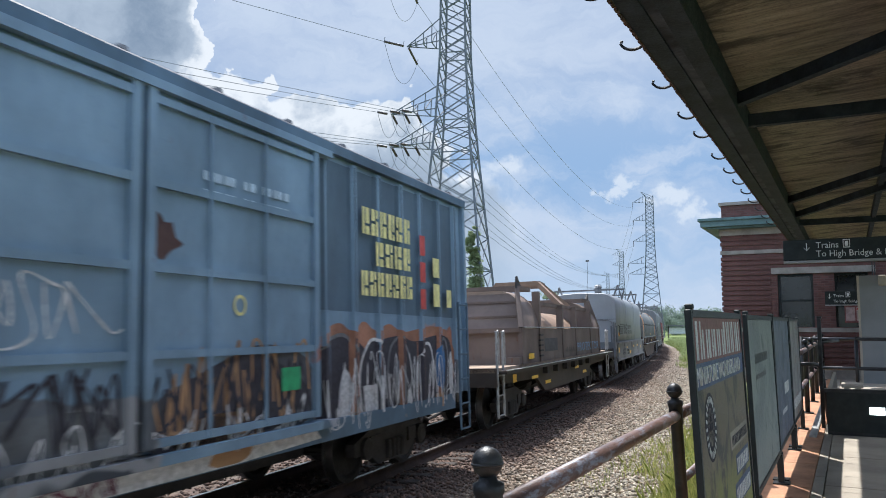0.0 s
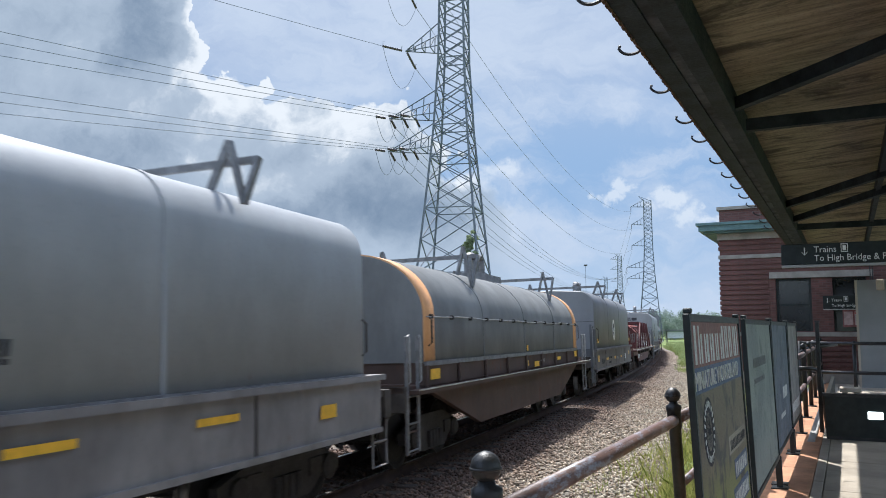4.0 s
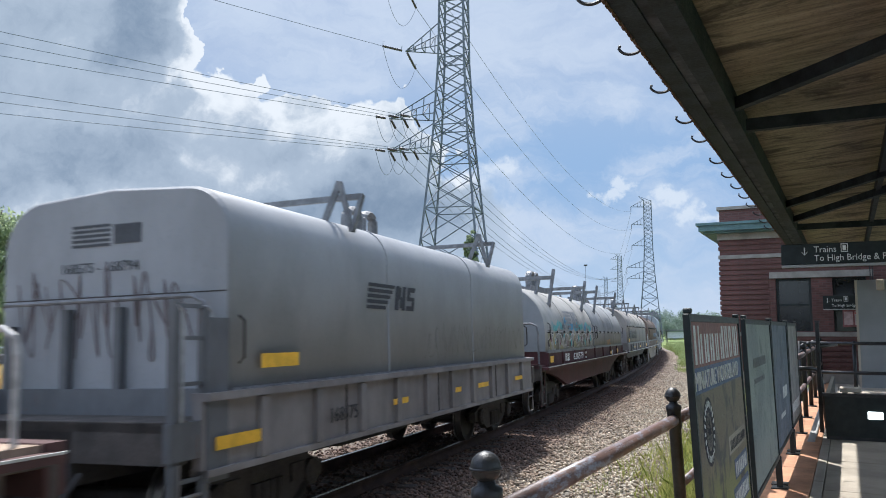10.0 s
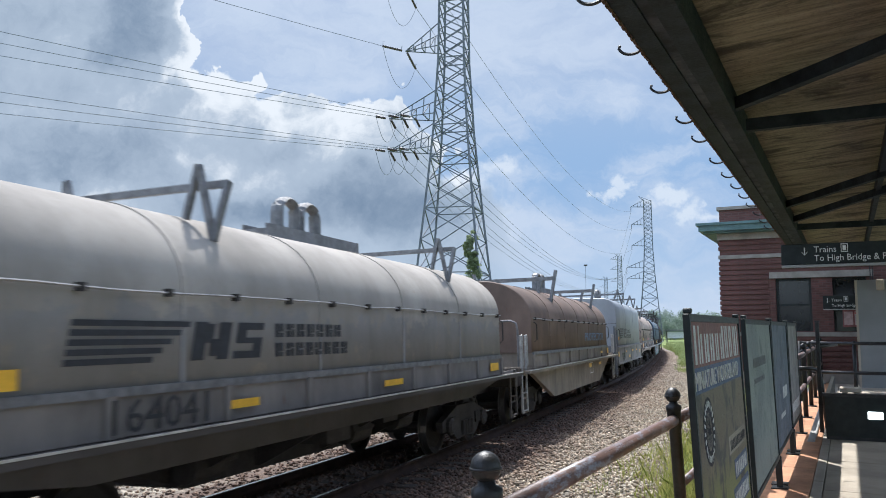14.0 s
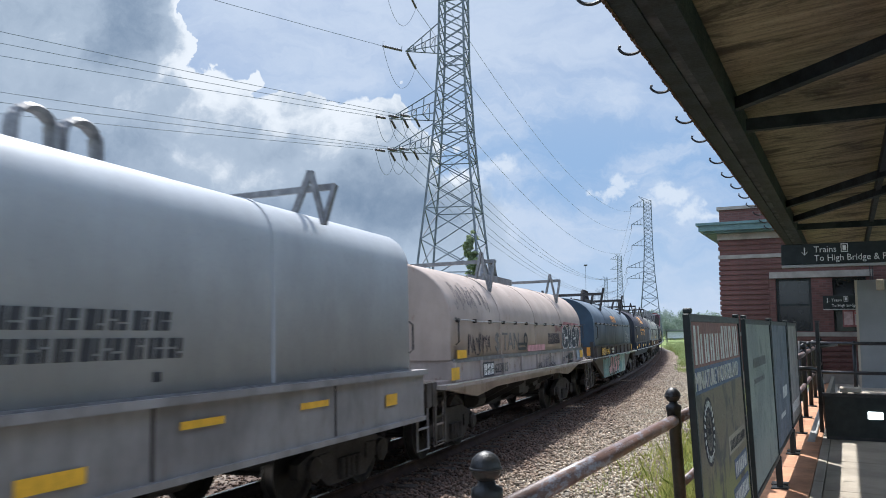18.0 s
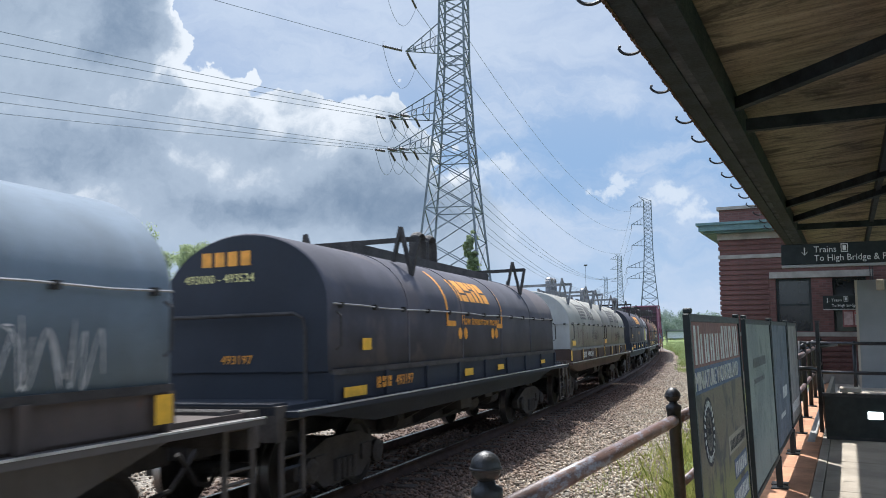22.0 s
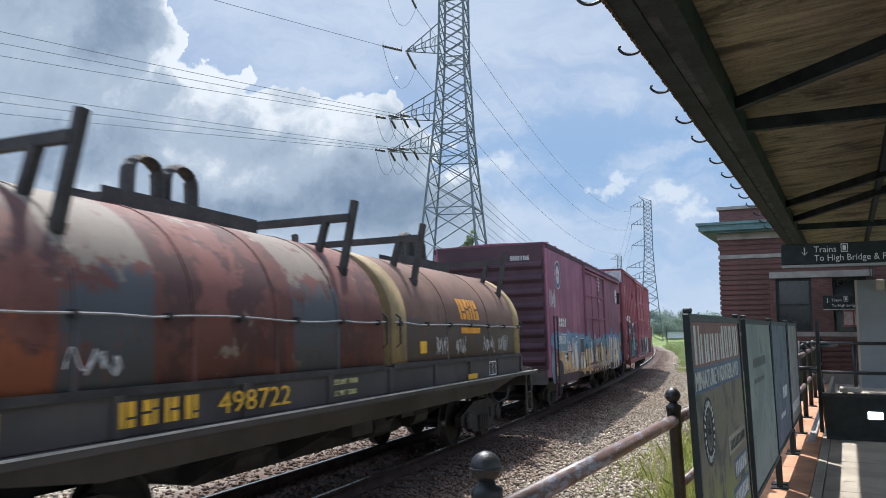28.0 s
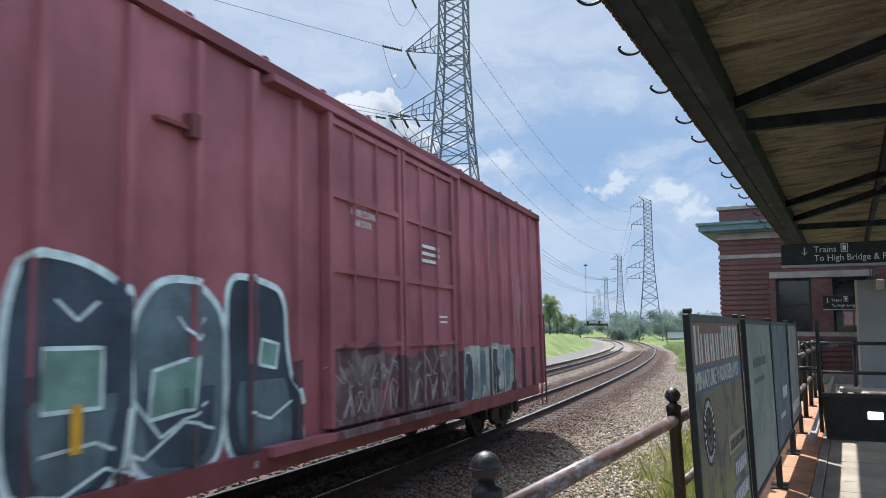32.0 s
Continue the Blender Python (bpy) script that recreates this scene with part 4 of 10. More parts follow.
def far_things():
    # low pale shed far up the line
    m = Matrix.Translation((66, 205, -1.9)) @ Matrix.Rotation(radians(-12), 4, "Z")
    root = thing("platform_shelter", "long low pale shelter far up the line", "shelter", m)
    part("roof", boxes((-8, 13, -3, 3, 3.4, 3.7)), surface("grey shed roof", (0.12, 0.13, 0.14), 0.6), root)
    part("wall", boxes((-7.5, 12, -2, -1.8, 1.5, 3.1)), surface("pale shed wall", (0.62, 0.64, 0.66), 0.7), root)
    for x in (-7.4, -2, 4, 12):
        part("post", boxes((x - 0.12, x + 0.12, -2.6, -2.36, 0, 3.4)), M_DARK, root)
    # signal gantry
    c = on_track(318, -2.2, -0.4)
    root = thing("signal_gantry", "dark steel signal gantry across the far tracks", "signal", Matrix.Translation(c) @ Matrix.Rotation(-0.18, 4, "Z"))
    for x in (-5.5, 5.5):
        part("post", boxes((x - 0.15, x + 0.15, -0.15, 0.15, 0, 6)), M_DARK, root)
    part("beam", boxes((-5.6, 5.6, -0.3, 0.3, 5.2, 6.0)), M_DARK, root)
    for x in (-2.5, 2.2):
        part("signal_head", boxes((x - 0.4, x + 0.4, -0.5, -0.3, 5.0, 7.2)), M_DARK, root)
    # slender lamp mast
    x, y = (1037 - 784) / 1380 * 170, 170
    root = thing("light_mast", "slender grey mast with a small lamp head", "mast", Matrix.Translation((x, y, -1.6)))
    part("pole", tubes([[(0, 0, 0), (0, 0, 17.4)]], 0.04), M_GALV, root)
    part("lamp_head", boxes((-0.35, 0.35, -0.15, 0.15, 17.3, 17.6)), M_DARK, root)
    # wooden pole with lines in front of the trees
    root = thing("utility_pole", "brown wooden utility pole with a crossarm", "pole", Matrix.Translation(((108 - 784) / 1380 * 70, 70, -0.7)))
    part("pole", tubes([[(0, 0, 0), (0, 0, 9.5)]], 0.14), M_BARK, root)
    part("crossarm", boxes((-1.1, 1.1, -0.06, 0.06, 8.4, 8.55)), M_BARK, root)
    for dx in (-0.9, 0.9):
        p = Vector(((108 - 784) / 1380 * 70 + dx, 70, 7.9))
        cable("power_cable", p, p + Vector((-60, -10, 0)), 1.2, 0.02, "thin dark distribution cable")


far_things()

# ---- platform ----
M_CONC = surface("worn concrete paving", (0.40, 0.35, 0.285), 0.9, 0, 0.2, 1.2, 0.35, 40, 0.01)
M_CONC2 = surface("grey concrete", (0.33, 0.33, 0.32), 0.9, 0, 0.2, 1.0, 0.3, 40, 0.01)
M_TACT = surface("faded orange edge paving", (0.46, 0.235, 0.13), 0.85, 0, 0.25, 2.5, 0.35, 40, 0.01)
M_IRON = surface("black painted iron", (0.03, 0.031, 0.033), 0.42, 0.4, 0.35, 9, 0.25, 60)


def worn_pipe():
    """Handrail paint worn through in long patches: brown rust, chalky blue-grey, dark undercoat."""
    mt, tree, p = shader("worn handrail paint")
    g = Net(tree)
    co = g.coords()
    big, fine = g.noise(g.mapped(co, (6, 1.3, 6)), 2.2, 6, 0.68, 0.3), g.noise(co, 55, 5, 0.7)
    c = g.mix(g.step(big, 0.36, 0.60), (0.075, 0.043, 0.036), (0.15, 0.085, 0.07))
    c = g.mix(g.step(g.noise(g.mapped(co, (9, 2.0, 9), (3, 5, 1)), 2.6, 7, 0.75), 0.50, 0.62, 0, 0.8), c, (0.24, 0.26, 0.31))
    c = g.mix(g.step(fine, 0.55, 0.70, 0, 0.6), c, (0.035, 0.026, 0.024))
    g.set(p.inputs["Base Color"], c)
    g.set(p.inputs["Roughness"], g.step(big, 0.3, 0.7, 0.36, 0.6))
    g.set(p.inputs["Normal"], g.bump(g.math("ADD", fine, big), 0.25, 0.006))
    return mt


M_PIPE = worn_pipe()
M_FRAME = surface("dark green-black metal frame", (0.015, 0.021, 0.022), 0.4, 0.4, 0.3, 8, 0.15, 60)


def paving():
    root = tagged(new("platform"), "low station platform with worn concrete paving", "platform", kind="structure")
    a0, a1 = -14, 60
    root.matrix_basis = plat_pose(0, 0)
    part("base", boxes((-1.02, 7, a0, a1, -1.6, -0.09)), M_CONC2, root)
    part("edge_wall", boxes((-1.08, -1.0, a0, a1, -1.6, -0.02)), M_CONC2, root)
    slab = finish("slab", box(bmesh.new(), -0.3, 1.7, -1.0, 1.0, -0.088, 0.0, bevel=0.008), M_CONC)
    strip = finish("edge_slab", box(bmesh.new(), -0.995, -0.42, -0.75, 0.75, -0.088, 0.008, bevel=0.008), M_TACT)
    kerb = finish("kerb_stone", box(bmesh.new(), -0.412, -0.308, -1.5, 1.5, -0.088, 0.004, bevel=0.008), M_CONC)
    for i in range(24):
        for j in range(3):
            part("slab", slab, None, root, m=Matrix.Translation((j * 2.012, -4 + i * 2.012, 0)))
    for i in range(36):
        part("edge_slab", strip, None, root, m=Matrix.Translation((0, -4 + i * 1.508, 0)))
    for i in range(18):
        part("kerb_stone", kerb, None, root, m=Matrix.Translation((0, -4 + i * 3.01, 0)))


paving()


def railing():
    """Iron posts with ball finials, and pipes through them."""
    root = tagged(new("railing"), "dark iron pipe railing with ball-topped posts", "railing")
    root.matrix_basis = plat_pose(0, -1.15)
    post = finish("post", lathe(bmesh.new(), [(0.043, -1.35), (0.043, 0.92), (0.05, 0.93), (0.05, 1.05), (0.056, 1.06), (0.056, 1.09), (0.034, 1.10), (0.03, 1.115)], 16), M_IRON, True)
    ball = [(0.028, 1.11)] + [(0.055 * math.sin(q), 1.163 - 0.055 * math.cos(q)) for q in (radians(25 + 13 * k) for k in range(12))] + [(0.006, 1.219)]
    fin = finish("ball_finial", lathe(bmesh.new(), ball, 20), M_IRON, True)
    band = finish("band", lathe(bmesh.new(), [(0.054, 1.152), (0.059, 1.155), (0.059, 1.161), (0.054, 1.164)], 20), M_IRON, True)
    at = [-0.75 + 3.32 * k for k in range(6)]
    for k, a in enumerate(at):
        p = part("post", post, None, root, m=Matrix.Translation((0, a, 0.985)) @ Matrix.Rotation(radians(-2.6), 4, "Y") @ Matrix.Translation((0, 0, -0.985)))
        part("ball_finial", fin, None, p, "glossy black ball finial")
        part("band", band, None, p)
    for k, (a, b) in enumerate(zip(at, at[1:])):
        part("handrail", tube(bmesh.new(), [(0, a + 0.04, 0.985), (0, b - 0.04, 0.985)], 0.041, 16), M_PIPE, root, "worn reddish-brown pipe handrail", True)
        if k > 1:
            part("lower_rail", tube(bmesh.new(), [(0, a + 0.05, 0.5), (0, b - 0.05, 0.5)], 0.032, 12), M_PIPE, root, "", True)
    # a taller row on the platform beyond the boards
    row = tagged(new("railing"), "black iron pipe railing with ball-topped posts on the platform", "railing")
    row.matrix_basis = plat_pose(0, -0.76)
    stem = finish("post", lathe(bmesh.new(), [(0.043, -0.145), (0.043, 0.92), (0.05, 0.93), (0.05, 1.05), (0.056, 1.06), (0.056, 1.09), (0.034, 1.10), (0.03, 1.115)], 14), M_IRON, True)
    foot = finish("base_plate", boxes((-0.1, 0.1, -0.1, 0.1, -0.145, -0.125), bevel=0.004), M_IRON)
    far = [16.09, 18.45, 20.75, 23.2, 25.9, 28.4, 30.9]
    for a in far:
        p = part("post", stem, None, row, m=Matrix.Translation((0, a, 0.15)))
        part("ball_finial", fin, None, p, "glossy black ball finial")
        part("base_plate", foot, None, p)
    for a, b in zip([14.0] + far, far):
        for z, w in ((1.17, 0.045), (0.6, 0.04)):
            part("handrail" if z > 1 else "lower_rail", tube(bmesh.new(), [(0, a + 0.04, z), (0, b - 0.04, z)], w, 12), M_PIPE, row, "", True)
    # unreadable moulded maker's line on the near handrail
    marks = bmesh.new()
    rng = random.Random(4)
    for i in range(16):
        y = 4.0 + i * 0.05
        bar(marks, (0.012, y, 1.0175), (0.012, y + 0.028 + 0.012 * rng.random(), 1.0175), 0.022, 0.003)
    part("worn_marking", marks, M_INK, root)


railing()


def poster(a0, a1, art, label, lean=2.4):
    """A framed poster on two posts."""
    root = thing("poster_board", label, "sign", plat_pose(0, -0.75) @ Matrix.Translation((0, 0, 1.725)) @ Matrix.Rotation(radians(-lean), 4, "Y") @ Matrix.Translation((0, 0, -1.725)), group="poster boards")
    z0, z1 = 0.30, 1.725
    for y in (a0 + 0.06, a1 - 0.06):
        part("post", boxes((-0.03, 0.03, y - 0.03, y + 0.03, 0.008, z0), bevel=0.006), M_FRAME, root)
        part("top_knob", boxes((-0.022, 0.022, y - 0.02, y + 0.02, z1, z1 + 0.03), bevel=0.006), M_FRAME, root)
        part("base_plate", boxes((-0.08, 0.08, y - 0.08, y + 0.08, 0.008, 0.022)), M_FRAME, root)
    for n, (y0, y1, q0, q1) in (("frame_side", (a0, a0 + 0.042, z0, z1)), ("frame_side", (a1 - 0.042, a1, z0, z1)), ("frame_top", (a0 + 0.042, a1 - 0.042, z1 - 0.042, z1)), ("frame_bottom", (a0 + 0.042, a1 - 0.042, z0, z0 + 0.042))):
        part(n, boxes((-0.018, 0.018, y0, y1, q0, q1), bevel=0.004), M_FRAME, root)
    part("sheet", boxes((-0.01, 0.006, a0 + 0.042, a1 - 0.042, z0 + 0.042, z1 - 0.042)), art[0], root)
    for n, (u0, u1, w0, w1, mt) in enumerate(art[1]):
        y0, wd = a0 + 0.042, a1 - a0 - 0.084
        hh = z1 - z0 - 0.084
        part("print", boxes((0.0062, 0.0074, y0 + u0 * wd, y0 + u1 * wd, z0 + 0.042 + w0 * hh, z0 + 0.042 + w1 * hh)), mt, root)
    for ring in art[2]:
        u, w, r, mt = ring
        bm = bmesh.new()
        lathe(bm, [(r * 0.86, 0.0076), (r, 0.0076), (r, 0.0088), (r * 0.86, 0.0088)], 28, (0, a0 + 0.042 + u * (a1 - a0 - 0.084), z0 + 0.042 + w * (z1 - z0 - 0.084)), "x")
        part("round_mark", bm, mt, root)
    part("cover_sheet", boxes((0.0135, 0.0155, a0 + 0.043, a1 - 0.043, z0 + 0.043, z1 - 0.043)), M_GLAZE, root, "dull clear cover sheet")


def glaze():
    mt, tree, p = shader("scuffed clear sheet")
    p.inputs["Base Color"].default_value = (0.8, 0.83, 0.82, 1)
    p.inputs["Roughness"].default_value = 0.16
    tr = tree.nodes.new("ShaderNodeBsdfTransparent")
    mx = tree.nodes.new("ShaderNodeMixShader")
    mx.inputs[0].default_value = 0.025
    tree.links.new(tr.outputs[0], mx.inputs[1])
    tree.links.new(p.outputs[0], mx.inputs[2])
    tree.links.new(mx.outputs[0], tree.nodes["Material Output"].inputs[0])
    return mt


def printed(name, a, b, c3, scale):
    mt, tree, p = shader(name)
    g = Net(tree)
    co = g.coords()
    n = g.noise(co, scale, 4, 0.6, 0.6)
    c = g.mix(g.step(n, 0.42, 0.58), a, b)
    c = g.mix(g.step(g.noise(co, scale * 2.3, 4, 0.6), 0.58, 0.68), c, c3)
    g.set(p.inputs["Base Color"], c)
    p.inputs["Roughness"].default_value = 0.5
    return mt


M_GLAZE = glaze()
P_TEAL = printed("pale green notice print", (0.20, 0.23, 0.215), (0.29, 0.32, 0.29), (0.13, 0.165, 0.15), 1.4)
P_NAVY = printed("dark blue picture print", (0.05, 0.075, 0.12), (0.12, 0.15, 0.2), (0.2, 0.2, 0.2), 2.4)
P_GREY = printed("grey-red picture print", (0.2, 0.19, 0.18), (0.32, 0.30, 0.28), (0.25, 0.1, 0.08), 2.6)
M_RUST = surface("dull red print", (0.23, 0.075, 0.06), 0.5, 0, 0.15, 5, 0.03)
M_NAVY = surface("navy print", (0.05, 0.09, 0.2), 0.5, 0, 0.15, 5, 0.03)


def name_blocks(u0, u1, w0, w1, n, mt, tall=()):
    """Plain upright bars, two a letter, where a brand name is printed."""
    k = (u1 - u0) / n
    rows = []
    for i in range(n):
        a, b, top = u0 + i * k, u0 + i * k + k * 0.84, w1 if i in tall else w0 + (w1 - w0) * 0.78
        t = k * (0.30, 0.24, 0.34)[i % 3]
        rows += [(a, a + t, w0, top, mt), (b - k * 0.2, b, w0, top, mt)]
    return rows


def picture_print():
    """A dim colour photograph: brown haze above, olive land below, black machinery between."""
    mt, tree, p = shader("printed landscape picture")
    g = Net(tree)
    co = g.coords()
    z = g.split(co)[2]
    n = g.noise(g.mapped(co, (1, 1, 0.6)), 1.9, 5, 0.6, 0.8)
    c = g.mix(g.step(g.math("ADD", z, g.math("MULTIPLY", n, 0.6)), 0.85, 1.25), (0.25, 0.255, 0.045), (0.17, 0.125, 0.075))
    c = g.mix(g.step(g.noise(g.mapped(co, (1, 1, 0.7), (2, 4, 1)), 2.4, 5, 0.62, 0.6), 0.50, 0.60, 0, 0.9), c, (0.028, 0.026, 0.024))
    c = g.mix(g.step(g.noise(co, 5.5, 5, 0.65), 0.58, 0.70, 0, 0.7), c, (0.30, 0.22, 0.12))
    g.set(p.inputs["Base Color"], c)
    p.inputs["Roughness"].default_value = 0.5
    return mt


art1 = (picture_print(), [(0, 1, 0.815, 1.0, M_RUST), (0, 1, 0.71, 0.815, M_NAVY), (0.55, 0.98, 0.37, 0.455, M_CONC), (0.64, 0.97, 0.235, 0.33, M_NAVY), (0.58, 0.97, 0.10, 0.205, M_NAVY)], [(0.19, 0.545, 0.19, M_INK), (0.19, 0.545, 0.105, M_CONC)])
poster(4.21, 6.31, art1, "black-framed poster board with a red and olive picture sheet")
poster(6.70, 8.99, (P_TEAL, [(0.2, 0.7, 0.72, 0.78, M_FRAME), (0.2, 0.6, 0.62, 0.65, M_FRAME)], []), "black-framed poster board with a pale green notice", 1.8)
poster(9.09, 11.44, (P_NAVY, [(0.5, 0.8, 0.35, 0.45, M_WHITE), (0.3, 0.6, 0.2, 0.24, M_WHITE)], []), "black-framed poster board with a dark blue picture", 1.2)
poster(11.60, 13.72, (P_GREY, [(0.1, 0.9, 0.1, 0.2, M_WHITE)], []), "black-framed poster board with a faded grey picture", 1.0)


PENDING = []


def big_letters():
    """Blocks for the names and lines on the first sheet, a thing printed on paper under the cover."""
    root = [o for o in scene.objects if o.name.startswith("poster_board")][0]
    y0, wd, z0, hh = 4.252, 2.016, 0.342, 1.341
    rows = name_blocks(0.05, 0.97, 0.828, 0.985, 9, M_WHITE, (0, 5, 6, 7, 8)) + name_blocks(0.58, 0.96, 0.385, 0.445, 11, M_INK) + name_blocks(0.66, 0.95, 0.245, 0.33, 6, M_WHITE) + name_blocks(0.6, 0.96, 0.11, 0.2, 9, M_WHITE)
    for u0, u1, w0, w1, mt in rows:
        part("print", boxes((0.0076, 0.0088, y0 + u0 * wd, y0 + u1 * wd, z0 + w0 * hh, z0 + w1 * hh)), mt, root)

    # round seal: a dark disc with a ring of small marks and a pale badge
    cy, cz = y0 + 0.19 * wd, z0 + 0.545 * hh
    for n in range(22):
        q = 2 * math.pi * n / 22
        part("seal_mark", bars(((0.0092, cy + 0.135 * math.cos(q), cz + 0.135 * math.sin(q)), (0.0092, cy + 0.17 * math.cos(q), cz + 0.17 * math.sin(q))), w=0.003, h=0.018), M_WHITE, root)
    part("seal_badge", boxes((0.0092, 0.0102, cy - 0.05, cy + 0.05, cz - 0.018, cz + 0.018), (0.0092, 0.0102, cy - 0.015, cy + 0.015, cz + 0.03, cz + 0.06)), M_INK, root)
    PENDING.append((root, y0 + 0.06, z0 + 0.726 * hh))


big_letters()


# ---- canopy ----
def canopy():
    soff = shader("old soffit boards")
    mt, tree, p = soff
    g = Net(tree)
    where = g.n.new("ShaderNodeNewGeometry").outputs["Position"]
    turned = g.n.new("ShaderNodeVectorRotate")
    g.l.new(where, turned.inputs["Vector"])
    turned.inputs["Angle"].default_value = PA
    co = turned.outputs[0]
    grain = g.noise(g.mapped(co, (0.35, 3.4, 1)), 4, 8, 0.8, 0.5)
    stain = g.noise(g.mapped(co, (0.55, 1.5, 1), (4, 2, 0)), 1.5, 7, 0.7, 0.5)
    c = g.mix(g.step(grain, 0.3, 0.7), (0.145, 0.115, 0.08), (0.43, 0.355, 0.25))
    c = g.mix(g.step(stain, 0.48, 0.62, 0, 0.8), c, (0.03, 0.023, 0.019))
    c = g.mix(g.step(g.noise(co, 30, 6, 0.75), 0.5, 0.72, 0, 0.6), c, (0.035, 0.028, 0.022))
    g.set(p.inputs["Base Color"], c)
    p.inputs["Roughness"].default_value = 0.85
    g.set(p.inputs["Normal"], g.bump(grain, 0.5, 0.02))
    beam = surface("dark green canopy steel", (0.036, 0.045, 0.056), 0.6, 0.1, 0.35, 4, 0.3, 40)
    worn = surface("peeling grey fascia", (0.085, 0.095, 0.11), 0.7, 0, 0.6, 3, 0.4, 30)
    for q in (beam, worn):
        q.node_tree.nodes["Principled BSDF"].inputs["Specular IOR Level"].default_value = 0.1
    root = tagged(new("canopy"), "long platform canopy with dark steel beams and stained board soffit", "canopy", kind="structure")
    root.matrix_basis = plat_pose(0, 0)
    H, a0, a1 = 3.55, -10, 24.4
    part("edge_beam", boxes((-1.165, -1.03, a0, a1, H, H + 0.30)), beam, root)
    part("fascia_board", boxes((-1.03, -0.95, a0, a1, H + 0.02, H + 0.2)), worn, root, "peeling grey board")
    part("inner_beam", boxes((-0.95, -0.81, a0, a1, H + 0.0, H + 0.24)), beam, root)
    board = finish("soffit_board", box(bmesh.new(), 0, 4.4, 0.0, 0.196, 0, 0.03), mt)
    for i in range(140):
        part("soffit_board", board, None, root, m=Matrix.Translation((-0.88, -3 + i * 0.2, H + 0.25)) @ Matrix.Rotation(radians(-4.5), 4, "Y"))
    part("roof", boxes((-1.3, 6.4, a0, a1, H + 0.62, H + 0.7)), M_DARK, root)
    for a in (-1.0, 8.2, 17.1):
        part("rafter", bars(((-0.85, a, H + 0.12), (5.5, a, H + 0.12)), w=0.09, h=0.12), beam, root)
    for p, q in (((-0.85, 7.4), (3.3, 3.4)), ((-0.85, 13.95), (3.3, 6.9)), ((-0.85, 15.95), (3.3, 7.6)), ((-0.85, -2.0), (3.3, -6.0))):
        part("brace", bars(((*p, H + 0.12), (*q, H + 0.14)), w=0.08, h=0.11), beam, root)
    part("purlin", bars(((0.5, a0, H + 0.22), (0.5, a1, H + 0.22)), w=0.07, h=0.16), beam, root)
    for a in (-3, 4.5, 12, 19.5):
        part("column", boxes((3.2, 3.45, a - 0.12, a + 0.12, 0, H + 0.1)), beam, root)
    # row of curved gutter brackets
    hook = bmesh.new()
    pts = [(-1.16, 0, H + 0.16)] + [(-1.26 - 0.1 * math.cos(q), 0, H + 0.1 - 0.085 * math.sin(q)) for q in (math.pi * (1.0 - k / 12 * 0.88) for k in range(13))][::1] + [(-1.352, 0, H + 0.085), (-1.338, 0, H + 0.08)]
    tube(hook, pts, 0.011, 6)
    me = finish("gutter_bracket", hook, M_IRON)
    for a in (2.3, 3.35, 4.37, 5.33, 6.34, 7.41, 8.25, 9.44, 10.4, 11.3, 12.2, 13.15, 14.15, 15.2, 16.2):
        part("gutter_bracket", me, None, root, m=Matrix.Translation((0, a, 0)))
    drip = bmesh.new()
    rng = random.Random(6)
    for i in range(260):
        y = 1.5 + i * 0.075
        box(drip, -1.18, -1.165, y, y + 0.05, H - 0.012 - 0.012 * rng.random(), H + 0.05)
    part("rusty_drip_edge", drip, M_RUSTY, root, "ragged rusty drip edge")


M_RUSTY = surface("flaking rust", (0.10, 0.05, 0.03), 0.95, 0, 0.4, 10, 0.5, 60)
canopy()


def words(name, text, size, mt, parent, m, label=""):
    cu = bpy.data.curves.new(name, "FONT")
    cu.body, cu.size, cu.extrude = text, size, 0.002
    cu.resolution_u = 2
    tmp = bpy.data.objects.new(name, cu)
    me = bpy.data.meshes.new_from_object(tmp)
    bpy.data.objects.remove(tmp)
    me.name = name
    me.materials.clear()
    me.materials.append(mt)
    return part(name, me, None, parent, label, m=m)


for board, y, z in PENDING:
    words("lettering", "MINIATURE WONDERLAND", 0.142, M_WHITE, board, Matrix(((0, 0, 1, 0.0095), (1.0, 0, 0, y - 0.02), (0, 1, 0, z), (0, 0, 0, 1))))


